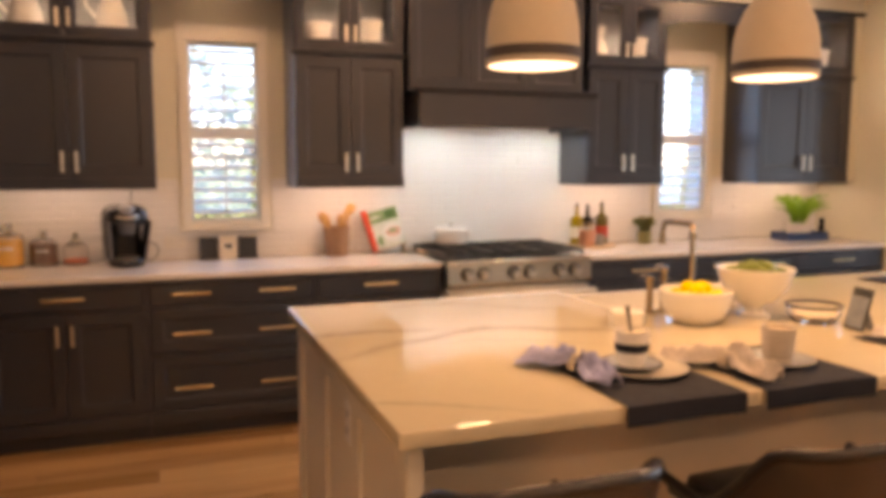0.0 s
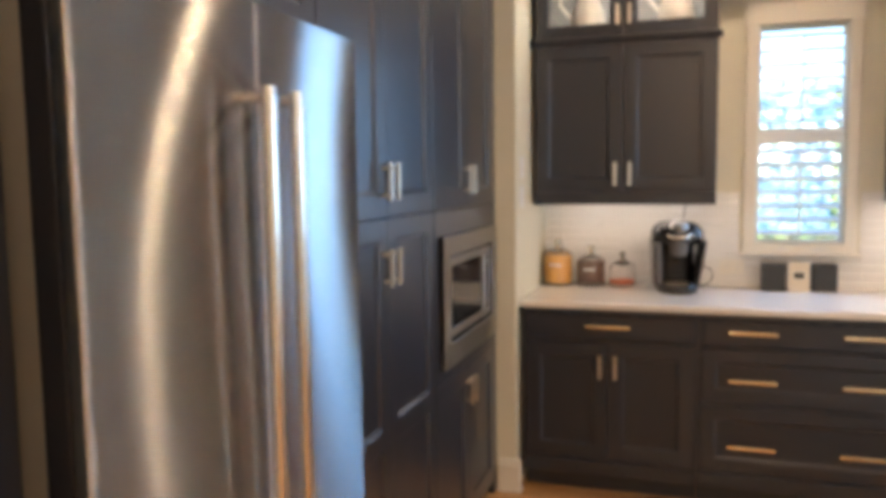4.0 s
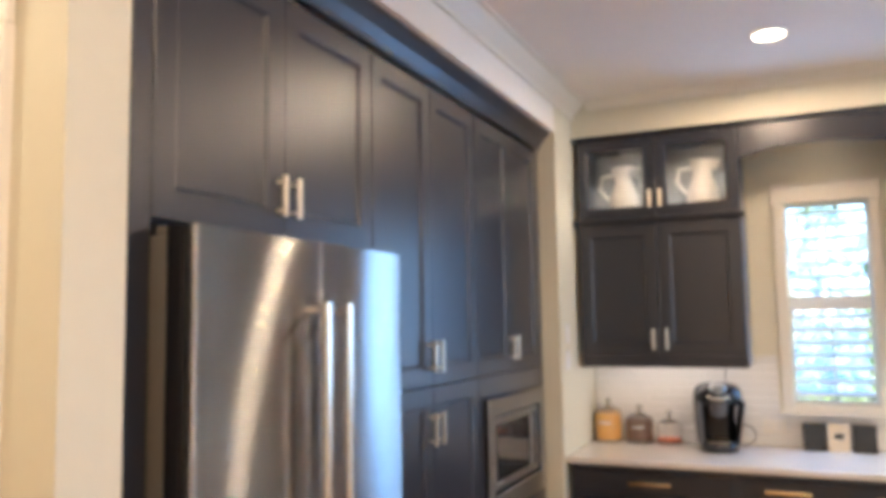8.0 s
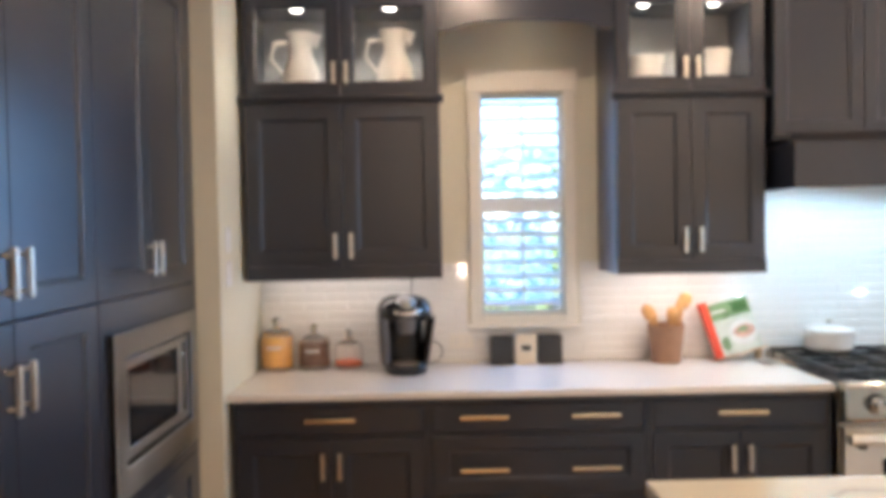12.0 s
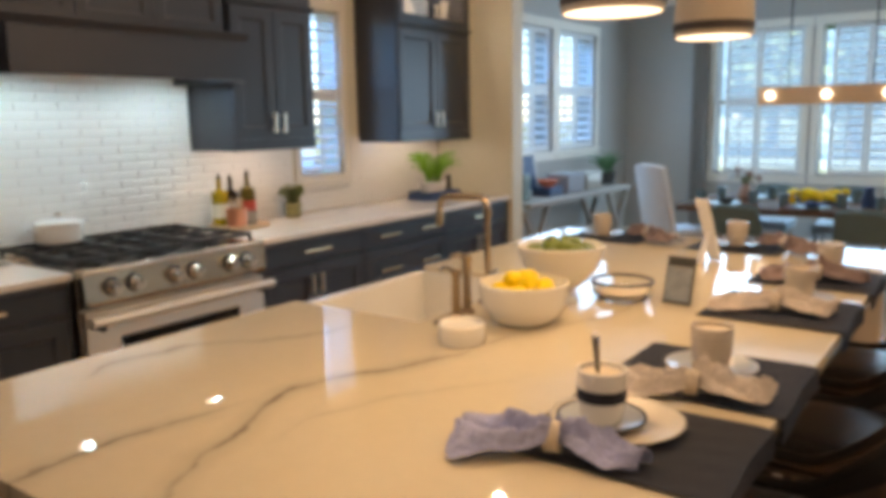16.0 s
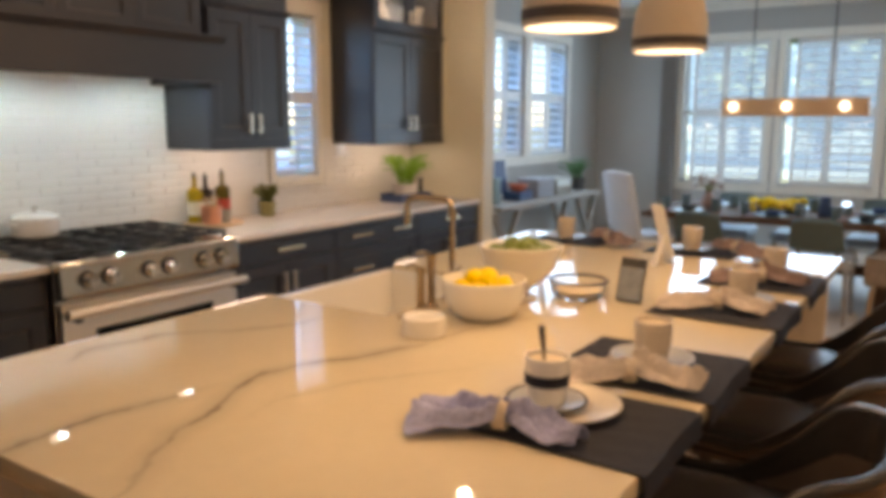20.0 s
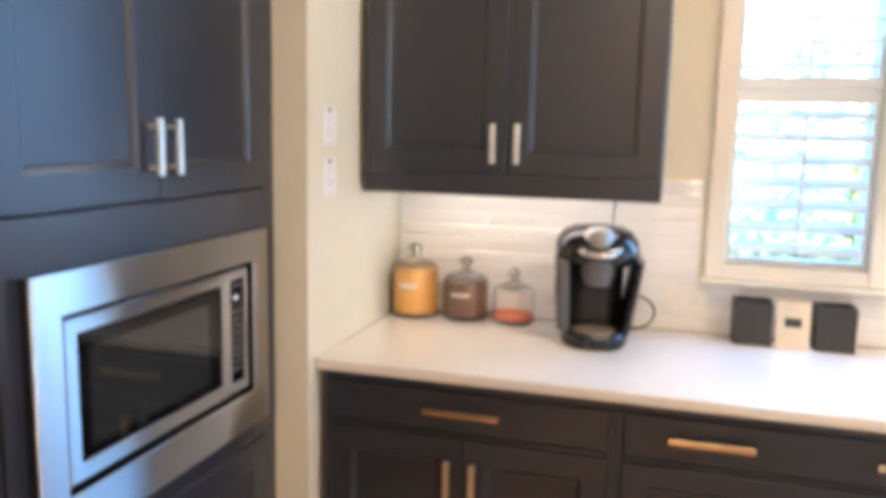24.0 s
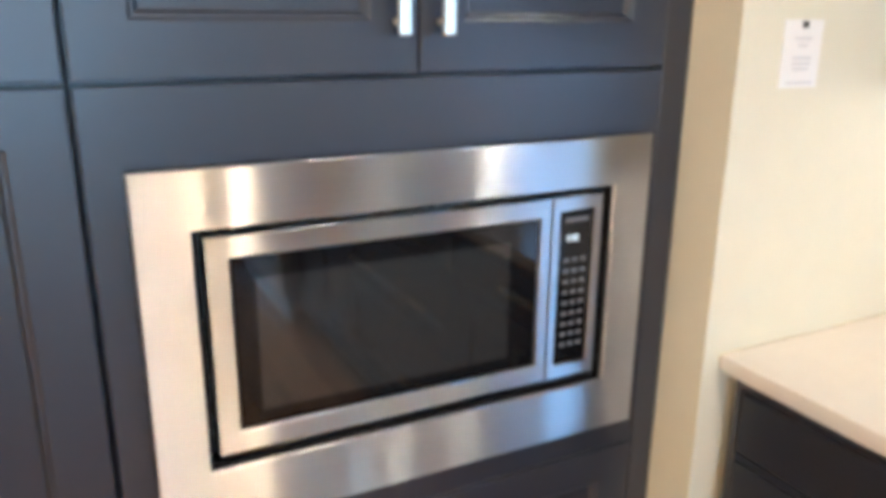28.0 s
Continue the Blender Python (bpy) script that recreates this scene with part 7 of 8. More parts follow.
def fern(name, x, y, z, pot, r, h, n, seed, leafm, label):
    """A pot with arching fronds, each frond a rib of paired leaflets."""
    f = thing(name, (x, y, z), 0, label, "plant")
    pot(f)
    rnd_ = random.Random(seed)
    for k in range(n):
        az, reach, lift = rnd_.uniform(0, 360), r * rnd_.uniform(0.55, 1.0), h * rnd_.uniform(0.55, 1.0)
        vs, fs = [], []
        m_ = 11
        for i in range(m_):
            s = (i + 0.6) / m_
            cx_, cz_ = reach * s, lift * (1.75 * s - 0.95 * s * s)
            for sd_ in (-1, 1):
                ll = 0.42 * r * (1 - s) ** 0.7 * 0.55 + 0.008
                k0 = len(vs)
                vs += [(cx_ - 0.006, 0, cz_), (cx_ + 0.010, sd_ * ll * 0.5, cz_ + 0.006), (cx_ + 0.016, sd_ * ll, cz_ - 0.008), (cx_ + 0.006, sd_ * ll * 0.45, cz_ - 0.001)]
                fs.append((k0, k0 + 1, k0 + 2, k0 + 3))
        me = bpy.data.meshes.new("frond")
        me.from_pydata(vs, [], fs)
        me.materials.append(leafm)
        o = new("frond", me)
        o.parent = f
        o.matrix_basis = pose(0, 0, f["top"], 0, 0, az)
    return f


def pot_bowl(r0, r1, h, m_, soil=True):
    def make(f):
        ltd("pot", m_, f, [(0, 0), (r0, 0), (r1, h), (r1 - 0.006, h), (r0 - 0.004, 0.008), (0, 0.008)], 28)
        ltd("soil", COFFEEB, f, [(0, h - 0.02), (r1 - 0.010, h - 0.02), (0, h - 0.012)], 20)
        f["top"] = h - 0.015
    return make


tb_ = thing("blue_tray", (5.30, -0.20, CT), -6, "dark blue painted wooden tray under the fern", "tray")
b = bmesh.new()
box(b, -0.17, 0.17, -0.10, 0.10, 0.0, 0.012)
for q in ((-0.17, 0.17, -0.10, -0.088), (-0.17, 0.17, 0.088, 0.10), (-0.17, -0.158, -0.088, 0.088), (0.158, 0.17, -0.088, 0.088)):
    box(b, *q, 0.012, 0.060)
part("tray", b, BLUEP, tb_)
fern("fern", 5.29, -0.20, CT + 0.0125, pot_bowl(0.075, 0.10, 0.115, CERAM), 0.20, 0.27, 64, 3, LEAF, "bright green fern in a white ceramic pot")
fern("small_plant", 4.065, -0.045, CT, pot_bowl(0.044, 0.055, 0.085, MOSS), 0.080, 0.145, 56, 9, OLIVE, "small olive green plant in a mossy pot")
gr = thing("grinder", (5.58, -0.13, CT), 0, "small black pepper grinder on the worktop", "grinder")
ltd("body", BLACK, gr, [(0, 0), (0.026, 0), (0.020, 0.05), (0.022, 0.09), (0.012, 0.105), (0.022, 0.125), (0.018, 0.145), (0, 0.152)], 20)


# ---- crockery behind the glazed doors ----
def pitcher(x, y, z, turn, h=0.29):
    p = thing("pitcher", (x, y, z), turn, "cream ceramic pitcher behind a glazed cabinet door", "pitcher", "crockery in the glazed cabinets")
    r = 0.085
    ltd("jug", CERAM, p, [(0, 0), (r * 0.62, 0), (r * 0.98, h * 0.22), (r * 0.92, h * 0.45), (r * 0.56, h * 0.72), (r * 0.62, h * 0.90), (r * 0.80, h), (r * 0.75, h), (r * 0.50, h * 0.74), (0, h * 0.70)], 28)
    tb("handle", CERAM, p, [(-r * 0.60, 0, h * 0.88), (-r * 1.35, 0, h * 0.85), (-r * 1.50, 0, h * 0.62), (-r * 0.90, 0, h * 0.40)], 0.009, 10)
    b = tube(bmesh.new(), [(r * 0.55, 0, h * 0.86), (r * 0.98, 0, h * 1.0)], [0.03, 0.012], 10)
    part("spout", b, CERAM, p, "", True)


def pail(x, y, z, r=0.085, h=0.17):
    p = thing("ceramic_pot", (x, y, z), 0, "cream ceramic pot behind a glazed cabinet door", "pot", "crockery in the glazed cabinets")
    ltd("pot", CERAM, p, [(0, 0), (r * 0.75, 0), (r * 0.98, h * 0.9), (r * 1.05, h * 0.92), (r * 1.05, h), (r * 0.95, h), (r * 0.70, 0.01), (0, 0.01)], 30)
    ltd("saucer_rim", CERAM, p, [(0, 0.0005), (r * 0.9, 0.0005), (r * 0.95, 0.012), (r * 0.80, 0.010)], 30)


SHELF = UZL + 0.0255
pitcher(0.25, -0.185, SHELF, 10)
pitcher(0.655, -0.185, SHELF, 10, 0.295)
pail(1.735, -0.185, SHELF, 0.088, 0.165)
pail(2.045, -0.185, SHELF, 0.070, 0.19)
pitcher(3.55, -0.185, SHELF, 20, 0.25)
pail(3.86, -0.185, SHELF, 0.075, 0.19)
pitcher(5.0, -0.185, SHELF, 10, 0.26)
pail(5.40, -0.185, SHELF, 0.08, 0.19)

# ---- dining room ----
TBX, TBY, TBZ = 7.55, -2.42, 0.76
dt = thing("dining_table", (TBX, TBY, 0), 0, "long dark wooden trestle dining table, laid", "table")
for i in range(5):
    bx("top_plank", TABLEW, dt, -0.50 + i * 0.2, -0.302 + i * 0.2, -1.05, 1.05, TBZ - 0.045, TBZ, 0.004)
for s_ in (-1, 1):
    bx("trestle_foot", TABLEW, dt, -0.38, 0.38, s_ * 0.75 - 0.05, s_ * 0.75 + 0.05, FLOOR + 0.013, 0.08 + FLOOR, 0.008)
    for x_ in (-0.28, 0.28):
        bx("trestle_leg", TABLEW, dt, x_ - 0.045, x_ + 0.045, s_ * 0.75 - 0.045, s_ * 0.75 + 0.045, FLOOR + 0.081, TBZ - 0.116, 0.006)
    bx("trestle_head", TABLEW, dt, -0.40, 0.40, s_ * 0.75 - 0.05, s_ * 0.75 + 0.05, TBZ - 0.115, TBZ - 0.046, 0.006)
bx("stretcher", TABLEW, dt, -0.04, 0.04, -0.70, 0.70, 0.30, 0.38, 0.004)


def fur_throw(chair):
    """A shaggy pelt lying over a seat and hanging down all round, with an uneven hem."""
    b = bmesh.new()

    def at(u, v):
        a = 2 * math.pi * u
        hem = 0.05 * math.sin(5 * a + 1) + 0.03 * math.sin(11 * a)
        q = max(abs(math.cos(a)), abs(math.sin(a))) ** -0.75
        k, drop = min(1.0, v / 0.72), max(0.0, v - 0.72)
        p = Vector((0.255 * q * k * math.cos(a), 0.02 + 0.245 * q * k * math.sin(a), 0.535 - 0.035 * k ** 3 - drop * (0.62 + 1.6 * hem)))
        tuft = 0.010 * k * noise.noise(p * 38) + 0.006 * k * noise.noise(p * 90)
        return (p.x * (1 + 0.4 * tuft / 0.25), p.y * (1 + 0.4 * tuft / 0.25), p.z + tuft)

    sheet(b, at, 64, 24)
    bmesh.ops.remove_doubles(b, verts=b.verts, dist=0.0004)
    part("fur_throw", b, FUR, chair, "shaggy brown fur throw", True)


def dining_chair(x, y, turn, style):
    lab = {"slip": "white slip-covered high back dining chair", "grey": "low dark teal upholstered dining chair", "wicker": "pale wooden chair under a shaggy brown fur throw"}[style]
    c = thing("dining_chair", (x, y, FLOOR + 0.0125), turn, lab, "chair", "chairs round the dining table")
    m_ = {"slip": SLIP, "grey": TEALD, "wicker": WICKER}[style]
    hb = {"slip": 1.02, "grey": 0.775, "wicker": 0.88}[style]
    part("seat", box(bmesh.new(), -0.23, 0.23, -0.22, 0.23, 0.40, 0.48, 0.025, 3), FUR if style == "wicker" else SEATB if style == "grey" else m_, c, "pale blue-grey seat pad" if style == "grey" else "", True)
    if style == "wicker":
        fur_throw(c)
    b = bmesh.new()
    bw_ = 0.34 if style == "grey" else 0.46
    sheet(b, lambda u, v: ((u - 0.5) * bw_ * (1 - 0.06 * v), -0.20 - 0.11 * v - 0.03 * (1 - (2 * u - 1) ** 2), (0.56 if style == "grey" else 0.46) + (hb - (0.56 if style == "grey" else 0.46)) * v - 0.02 * (2 * u - 1) ** 4 * v), 14, 10)
    thicken(b, 0.05)
    part("backrest", b, m_, c, "", True)
    if style == "grey":
        for fx in (-1, 1):
            tb("back_post", GREYW, c, [(fx * 0.13, -0.19, 0.47), (fx * 0.13, -0.235, 0.585)], 0.013, 8)
    if style == "slip":
        b = bmesh.new()
        pr_ = [(-0.225, -0.215), (0.225, -0.215), (0.225, 0.225), (-0.225, 0.225)]
        for (xa, ya), (xb, yb_) in zip(pr_, pr_[1:] + pr_[:1]):
            sheet(b, lambda u, v: (xa + (xb - xa) * u + 0.006 * math.sin(9 * u), ya + (yb_ - ya) * u + 0.006 * math.sin(11 * u), 0.03 + 0.37 * v), 12, 3)
        part("skirt", b, SLIP, c, "", True)
    for fx in (-1, 1):
        for fy in (-1, 1):
            tb("leg", PALEW if style == "wicker" else GREYW, c, [(fx * 0.19, fy * 0.18, 0.41), (fx * 0.205, fy * 0.21, 0.0)], [0.020, 0.013], 8)
    return c


dining_chair(7.28, -1.32, -128, "slip")
dining_chair(6.98, -1.95, -90, "grey")
dining_chair(6.98, -2.78, -90, "grey")
dining_chair(8.22, -1.80, 90, "grey")
dining_chair(8.22, -2.45, 90, "grey")
dining_chair(8.22, -3.05, 90, "grey")
dining_chair(7.02, -3.36, -8, "wicker")
for i, (dx, dy) in enumerate(((-0.33, 0.70), (-0.33, 0.05), (-0.33, -0.62), (0.33, 0.65), (0.33, 0.0), (0.33, -0.65))):
    p = thing("dinner_plate", (TBX + dx, TBY + dy, TBZ + 0.0005), 0, "pale teal plate laid on the dining table", "plate", "plates on the dining table")
    ltd("plate", TEAL, p, [(0, 0), (0.08, 0), (0.13, 0.014), (0.13, 0.018), (0.08, 0.006), (0, 0.005)], 28)
    ltd("bowl", BLUEP if i % 2 else SLATE, p, [(0, 0.006), (0.04, 0.0065), (0.07, 0.05), (0.066, 0.05), (0.036, 0.012), (0, 0.011)], 24)
    for k, (ox_, oy_) in enumerate(((0.06, -0.17), (-0.05, 0.22))):
        c = thing("tumbler", (TBX + dx * 0.62 + ox_, TBY + dy + oy_, TBZ + 0.0005), 0, "short blue-grey water tumbler on the dining table", "tumbler", "tumblers on the dining table")
        ltd("tumbler", SMOKE, c, [(0, 0), (0.030, 0), (0.034, 0.006), (0.040, 0.10), (0.0375, 0.10), (0.031, 0.010), (0, 0.009)], 20)
    n = thing("table_napkin", (TBX + dx * 1.02, TBY + dy + 0.155, TBZ + 0.0005), 0, "folded grey linen napkin on the dining table", "napkin", "napkins on the dining table")
    b = bmesh.new()
    sheet(b, lambda u, v: ((u - 0.5) * 0.17, (v - 0.5) * 0.07 * (1 + 0.2 * math.sin(5 * u)), 0.008 + 0.010 * math.sin(3.1 * u) * math.sin(3.1 * v) + 0.003 * math.sin(17 * v + i)), 16, 10)
    thicken(b, 0.006)
    part("cloth", b, PLUM, n, "", True)
    if i != 2:
        continue
    g = thing("wine_glass", (TBX + dx * 0.55, TBY + dy + 0.16, TBZ + 0.0005), 0, "clear stemmed glass on the dining table", "glass", "glasses on the dining table")
    ltd("glass", GLASS, g, [(0, 0), (0.034, 0), (0.033, 0.003), (0.005, 0.008), (0.004, 0.075), (0.030, 0.105), (0.036, 0.150), (0.031, 0.185), (0.029, 0.185), (0.034, 0.150), (0.028, 0.108), (0, 0.085)], 20)
yb_ = thing("yellow_centrepiece", (TBX, TBY + 0.08, TBZ + 0.0005), 0, "low dish heaped with yellow flowers", "flowers")
ltd("dish", SLATE, yb_, [(0, 0), (0.09, 0), (0.15, 0.03), (0.145, 0.032), (0.09, 0.008), (0, 0.008)], 28, (0, 0, 0), "", 0.8, 1.3)
rnd = random.Random(8)
fl = done(lathe(bmesh.new(), [(0, 0), (0.03, 0.012), (0.036, 0.026), (0.022, 0.040), (0, 0.044)], 10), "blossom", LEMON, True)
for i in range(44):
    o = new("blossom", fl)
    o.parent = yb_
    o.matrix_basis = pose(rnd.uniform(-0.10, 0.10), rnd.uniform(-0.20, 0.20), 0.012 + rnd.uniform(0, 0.075), rnd.uniform(-40, 40), rnd.uniform(-40, 40), 0)
vs_ = thing("orange_vase", (TBX - 0.05, TBY + 0.62, TBZ + 0.0005), 0, "tan pottery vase with pale dried flowers", "vase")
ltd("vase", POTTAN, vs_, [(0, 0), (0.04, 0), (0.065, 0.05), (0.05, 0.11), (0.028, 0.14), (0.034, 0.155), (0.028, 0.155), (0, 0.13)], 22)
rnd = random.Random(31)
head = done(lathe(bmesh.new(), [(0, -0.022), (0.016, -0.014), (0.026, 0.0), (0.020, 0.014), (0, 0.020)], 9), "dried_bloom", PLATEP, True)
head_tan = done(lathe(bmesh.new(), [(0, -0.022), (0.014, -0.014), (0.022, 0.002), (0.015, 0.016), (0, 0.020)], 9), "dried_bloom", POTTAN, True)
for i in range(22):
    a, r_, z_ = i * 2.4, 0.13 * math.sqrt((i + 1) / 22), 0.27 - 0.004 * i + rnd.uniform(-0.03, 0.03)
    tb("stem", OLIVE, vs_, [(0, 0, 0.13), (0.4 * r_ * math.cos(a), 0.4 * r_ * math.sin(a), 0.20), (r_ * math.cos(a), r_ * math.sin(a), z_)], 0.003, 5)
    o = new("dried_bloom", head if i % 3 else head_tan)
    o.parent = vs_
    o.matrix_basis = pose(r_ * math.cos(a), r_ * math.sin(a), z_, rnd.uniform(-30, 30), rnd.uniform(-30, 30), 0)
bl = thing("blue_vase", (TBX - 0.10, TBY - 0.30, TBZ + 0.0005), 0, "dark blue glass vase on the dining table", "vase")
ltd("vase", BLUEP, bl, [(0, 0), (0.045, 0), (0.055, 0.06), (0.035, 0.12), (0.045, 0.16), (0.040, 0.16), (0, 0.10)], 22)

# linear lamp above the table
lm = thing("linear_lamp", (7.55, -2.38, 1.62), 0, "long wooden beam lamp with round glowing bulbs", "chandelier")
bx("beam", LAMPW, lm, -0.045, 0.045, -0.58, 0.52, -0.072, 0.072, 0.006, "pale wooden beam")
for y_ in (-0.414, 0.008, 0.42):
    b = lathe(bmesh.new(), [(0, -0.038), (0.020, -0.033), (0.034, -0.017), (0.038, 0), (0.034, 0.017), (0.020, 0.033), (0, 0.038)], 20)
    b.transform(pose(-0.062, y_, 0.005))
    part("bulb", b, BULB, lm, "round glowing bulb", True)
for y_ in (-0.30, 0.30):
    tb("rod", BLACK, lm, [(0, y_, 0.072), (0, y_, CEIL - 1.62 - 0.02)], 0.006, 8)
bx("canopy", BLACK, lm, -0.05, 0.05, -0.40, 0.40, CEIL - 1.62 - 0.022, CEIL - 1.62, 0.004)
cy_ = thing("crystal_pendant", (8.2, -3.35, 1.55), 0, "hanging cluster of clear crystal drops", "chandelier")
tb("chain", CHROME, cy_, [(0, 0, 0.75), (0, 0, CEIL - 1.55)], 0.004, 6)
ltd("ring", CHROME, cy_, [(0.17, 0.74), (0.18, 0.74), (0.18, 0.76), (0.17, 0.76), (0.17, 0.74)], 28)
dp = done(lathe(bmesh.new(), [(0, -0.03), (0.013, -0.008), (0.006, 0.016), (0, 0.022)], 8), "drop", GLASS)
for i in range(60):
    a, rr = i * 2.4, 0.17 * math.sqrt((i % 12) / 12)
    o = new("drop", dp)
    o.parent = cy_
    o.matrix_basis = pose(rr * math.cos(a), rr * math.sin(a), 0.10 + 0.62 * (i / 60) + rr * 0.8)

# side table under the shuttered windows
sd = thing("console_table", (7.35, -0.23, 0), 0, "grey wooden console table with crossed legs", "table")
bx("top", GREYW, sd, -1.05, 1.05, -0.21, 0.23, 0.745, 0.79, 0.005)
for s_ in (-1, 1):
    for e_ in (-1, 1):
        b = tube(bmesh.new(), [(s_ * 0.85 - 0.22, e_ * 0.15, FLOOR + 0.013), (s_ * 0.85 + 0.22, e_ * 0.15, 0.744)], 0.032, 4)
        part("cross_leg", b, GREYW, sd)
        b = tube(bmesh.new(), [(s_ * 0.85 + 0.22, e_ * 0.15 + 0.004, FLOOR + 0.013), (s_ * 0.85 - 0.22, e_ * 0.15 + 0.004, 0.744)], 0.032, 4)
        part("cross_leg", b, GREYW, sd)
bx("stretcher", GREYW, sd, -0.80, 0.80, -0.03, 0.03, 0.36, 0.41, 0.003)
for x_, w_, h_, d_, m_, lab, nm, cat in ((6.55, 0.10, 0.20, 0.10, TEAL, "teal glass jar on the console table", "glass_jar", "jar"), (7.36, 0.34, 0.16, 0.22, INK, "grey woven storage box on the console table", "storage_box", "box"), (7.76, 0.34, 0.14, 0.22, SIDE, "dark grey storage box on the console table", "storage_box", "box"), (7.00, 0.26, 0.06, 0.18, BLUEP, "stack of dark blue books on the console table", "book_stack", "books")):
    t = thing(nm, (x_, -0.22, 0.7905), 0, lab, cat)
    part("body", box(bmesh.new(), -w_ / 2, w_ / 2, -d_ / 2, d_ / 2, 0, h_, 0.012, 2), m_, t, "", True)
    bx("lid", m_, t, -w_ / 2 - 0.006, w_ / 2 + 0.006, -d_ / 2 - 0.006, d_ / 2 + 0.006, h_ + 0.0005, h_ + 0.018, 0.004)
of = thing("orange_bowl", (7.00, -0.22, 0.8695), 0, "orange bowl on a stack of blue books", "bowl")
ltd("bowl", CORAL, of, [(0, 0), (0.05, 0), (0.10, 0.06), (0.095, 0.06), (0.045, 0.008), (0, 0.008)], 26)
pf2 = thing("leaning_picture", (7.08, 0.0, 0.7905), 0, "blue and white picture in a pale frame, leaning", "picture")
for nm, q, m_ in (("frame", (-0.15, 0.15, -0.008, 0.008, 0.0, 0.40), PAPER), ("print", (-0.12, 0.12, -0.0105, -0.0085, 0.03, 0.37), BLUEP)):
    b = box(bmesh.new(), *q)
    b.transform(pose(0, 0, 0, -8, 0, 0))
    part(nm, b, m_, pf2)
fern("potted_plant", 8.29, -0.22, 0.7905, pot_bowl(0.07, 0.09, 0.13, SLATE), 0.22, 0.26, 34, 12, LEAFD, "dark green leafy plant in a black pot")
cn = thing("curtain", (9.30, -0.83, FLOOR + 0.013), 0, "narrow grey curtain drawn beside the window", "curtain")
b = bmesh.new()
sheet(b, lambda u, v: (0.02 * math.sin(u * 22), (u - 0.5) * 0.17, 2.43 * v), 40, 2)
thicken(b, 0.004)
part("cloth", b, CURT, cn, "", True)
tb("rod", BLACK, cn, [(0, -0.16, 2.45), (0, 0.22, 2.45)], 0.010, 8)

# ---- rug, tiles and planks ----
o = structure("carpet", box(bmesh.new(), 6.42, EAST - 0.03, -4.60, -0.02, FLOOR + 0.0005, FLOOR + 0.0125, 0.003, 1), RUG, "pale flat woven carpet in the dining room", "carpet")

# backsplash: grout bed and single glazed tiles
TH, TL, TJ = 0.04109, 0.1990, 0.0010
bed = bmesh.new()
ZONES = [(0.002, WING0 - 0.002, CT + 0.001, 1.384), (2.215, 3.430, 1.384, 1.76)]
cut = [(a - 0.070, c + 0.070, KZ0 - 0.066, KZ1) for a, c in KW]
spl = thing("backsplash", (0, WALL_Y, 0), 0, "glossy white glazed tile backsplash behind the worktop", "backsplash", "", "structure")
for zx0, zx1, zz0, zz1 in ZONES:
    x = zx0
    for c0, c1, c2, c3 in cut + [(zx1, zx1, 0, 0)]:
        if x < c0 <= zx1:
            box(bed, x, c0, -0.004, -0.0005, zz0, zz1)
            if c1 > c0 and zz0 < c2:
                box(bed, c0, c1, -0.004, -0.0005, zz0, min(zz1, c2))
            x = max(x, c1)
part("grout_bed", bed, GROUT, spl)
tile_mesh = {}
far_tiles = bmesh.new()


def tile_into(b, w, h, ax=0.0, az=0.0):
    e, f = 0.0009, 0.0055
    lo = [b.verts.new((ax + x, -0.003, az + z)) for x, z in ((0, 0), (w, 0), (w, h), (0, h))]
    mi = [b.verts.new((ax + x, -0.0075, az + z)) for x, z in ((0, 0), (w, 0), (w, h), (0, h))]
    hi = [b.verts.new((ax + x, -0.0105, az + z)) for x, z in ((e, f), (w - e, f), (w - e, h - f), (e, h - f))]
    for p, q in ((lo, mi), (mi, hi)):
        for i in range(4):
            b.faces.new((p[i], p[(i + 1) % 4], q[(i + 1) % 4], q[i]))
    b.faces.new(hi)
    return b


def tile(w, h):
    key = (round(w, 4), round(h, 4))
    if key not in tile_mesh:
        tile_mesh[key] = done(tile_into(bmesh.new(), w, h), "tile", TILE)
    return tile_mesh[key]


rnd = random.Random(21)
for zi, (zx0, zx1, zz0, zz1) in enumerate(ZONES):
    rows = int((zz1 - zz0) / (TH + TJ) + 0.35)
    for r in range(rows):
        z = zz0 + 0.001 + r * (TH + TJ)
        h = min(TH, zz1 - z - 0.001)
        if h < 0.012:
            continue
        x = zx0 - (0.5 * TL if (r + zi * rows) % 2 else 0.0)
        while x < zx1:
            a, c = max(x, zx0), min(x + TL, zx1)
            pieces = [(a, c)]
            for c0, c1, c2, c3 in cut:
                if z + h > c2 and z < c3:
                    nxt = []
                    for p0, p1 in pieces:
                        if p1 <= c0 or p0 >= c1:
                            nxt.append((p0, p1))
                        else:
                            if p0 < c0:
                                nxt.append((p0, c0))
                            if p1 > c1:
                                nxt.append((c1, p1))
                    pieces = nxt
            for p0, p1 in pieces:
                if p1 - p0 > 0.012:
                    if p0 > 4.0 and zi == 0:
                        tile_into(far_tiles, p1 - p0, h, p0, z)
                        continue
                    o = new("tile", tile(p1 - p0, h))
                    o.parent = spl
                    o.matrix_basis = pose(p0, -rnd.uniform(0, 0.0007), z, rnd.uniform(-0.18, 0.18), 0, rnd.uniform(-0.12, 0.12))
            x += TL + TJ

o = part("far_tile", far_tiles, TILE, spl)
o["kind"] = "stuff"

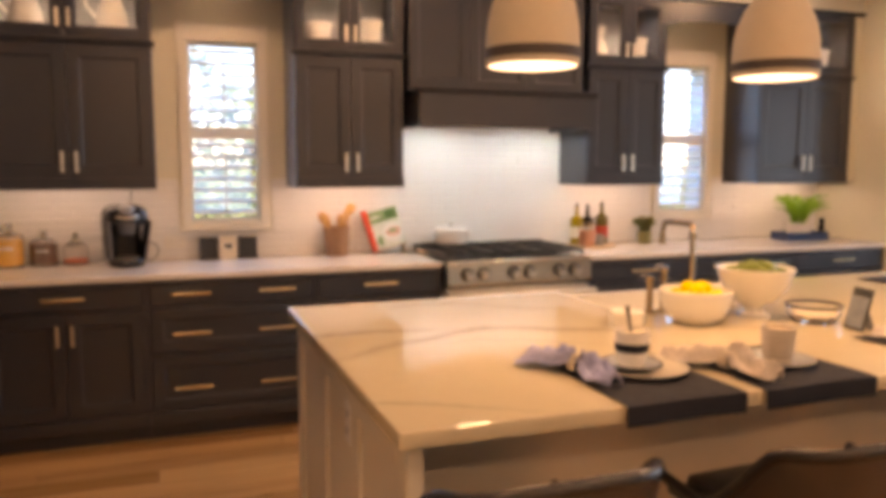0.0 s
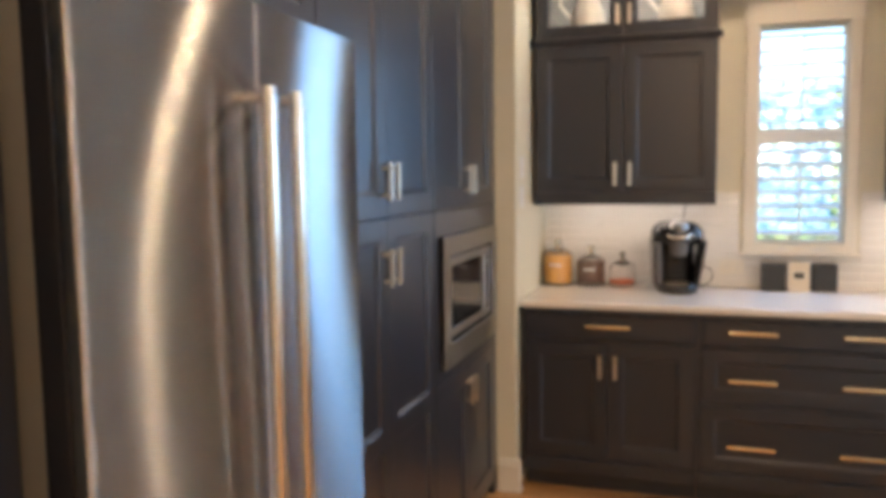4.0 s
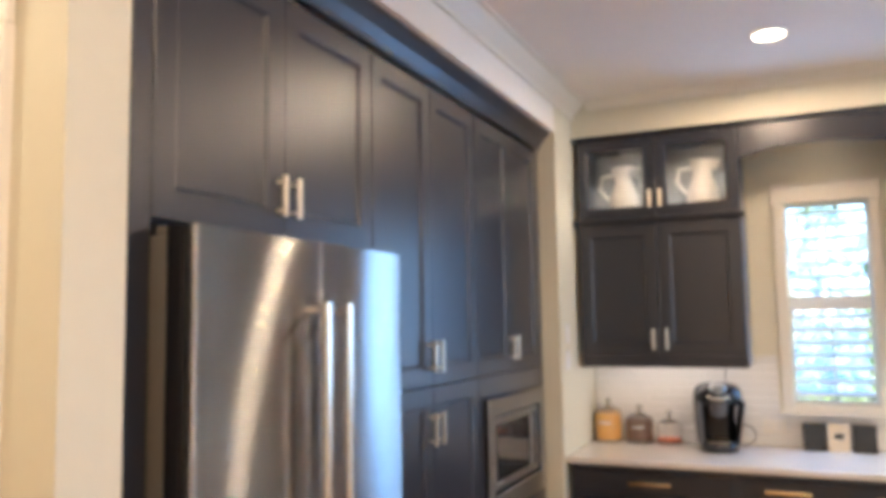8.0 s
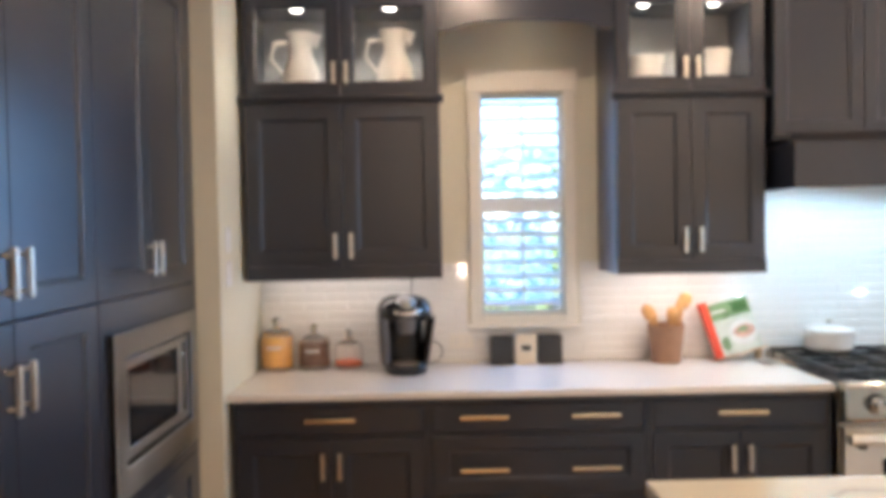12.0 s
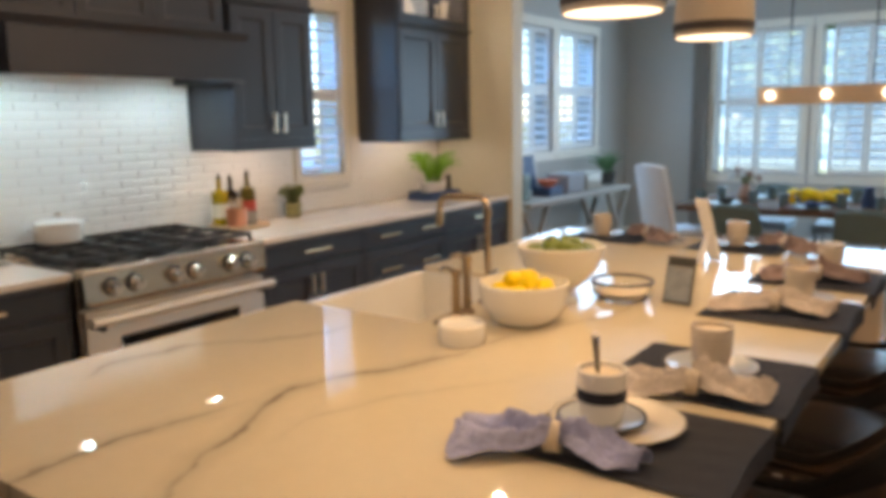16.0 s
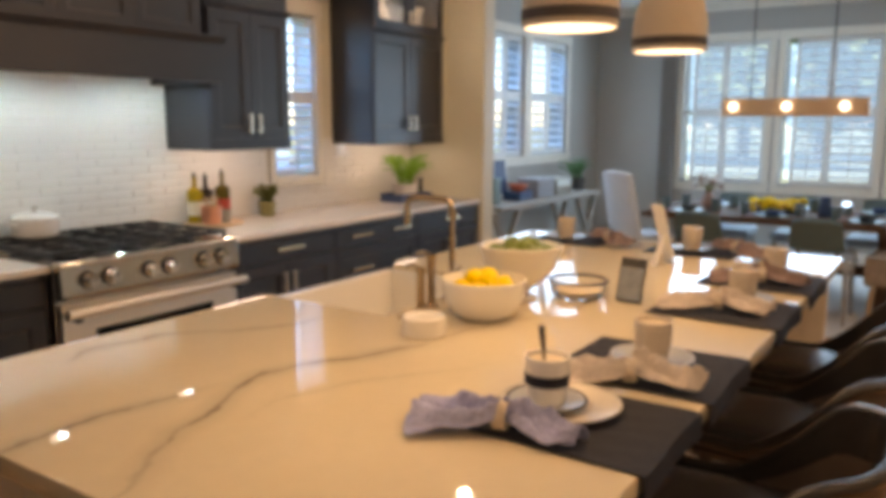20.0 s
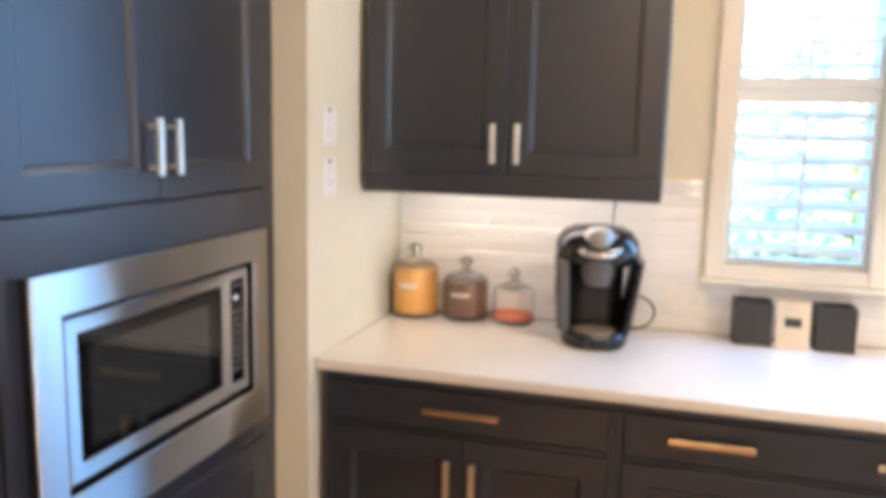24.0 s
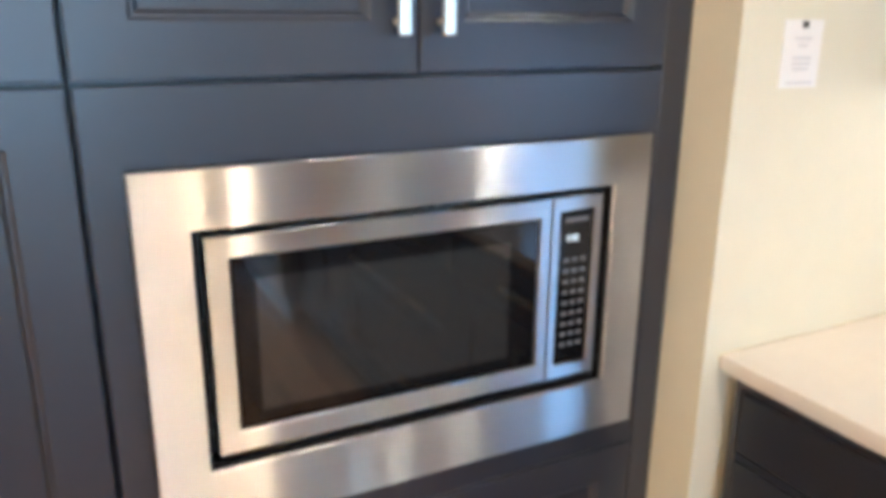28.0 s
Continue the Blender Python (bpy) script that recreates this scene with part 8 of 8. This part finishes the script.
# floor: sub-floor, planks one by one in the kitchen, the rest joined
b = bmesh.new()
for q in ((-0.95, EAST + 0.2, HALL0 - 0.14, WALL_Y + 0.2), (-2.75, -0.95, HALL0 - 0.14, -3.30), (-0.14, EAST + 0.2, SOUTH - 0.15, HALL0 - 0.14)):
    box(b, *q, -0.45, FLOOR - 0.022)
floor = structure("floor", b, SLATE, "oak plank floor of the kitchen and living room", "floor")
PW = 0.146
far = bmesh.new()
rnd = random.Random(33)
plank_mesh = {}


def plank(b, w, l, x=0.0, y=0.0):
    e = 0.0013
    lo = [b.verts.new((x + px, y + py, -0.02)) for px, py in ((0.0004, 0.0004), (l - 0.0004, 0.0004), (l - 0.0004, w - 0.0004), (0.0004, w - 0.0004))]
    mi = [b.verts.new((x + px, y + py, -e)) for px, py in ((0.0004, 0.0004), (l - 0.0004, 0.0004), (l - 0.0004, w - 0.0004), (0.0004, w - 0.0004))]
    hi = [b.verts.new((x + px, y + py, 0)) for px, py in ((e, e), (l - e, e), (l - e, w - e), (e, w - e))]
    for p, q in ((lo, mi), (mi, hi)):
        for i in range(4):
            b.faces.new((p[i], p[(i + 1) % 4], q[(i + 1) % 4], q[i]))
    b.faces.new(hi)
    return b


y = WALL_Y
while y > SOUTH:
    x = west = -2.6 if HALL0 < y and y - PW < -3.5 else -0.005 if y < -3.5 else -0.70
    while x < EAST:
        l = min(rnd.choice((0.9, 1.2, 1.5, 1.8)) if x > west else rnd.uniform(0.2, 1.2), EAST - 0.001 - x)
        if l < 0.01:
            break
        near = -0.2 < x + l and x < 6.4 and -5.0 < y - PW and y < -0.40
        if near and x > west and x + l < EAST - 0.01 and not (2.3 < x and x + l < 4.3 and -2.9 < y - PW and y < -1.75):
            if l not in plank_mesh:
                plank_mesh[l] = done(plank(bmesh.new(), PW, l), "plank", PLANK)
            o = new("plank", plank_mesh[l])
            o.parent = floor
            o.matrix_basis = pose(x, y - PW, FLOOR)
        elif x < EAST:
            plank(far, PW, l, x, y - PW)
        x += l
    y -= PW
o = part("far_planks", far, PLANK, floor, "oak planks")
o.matrix_basis = pose(0, 0, FLOOR)
o["kind"] = "stuff"
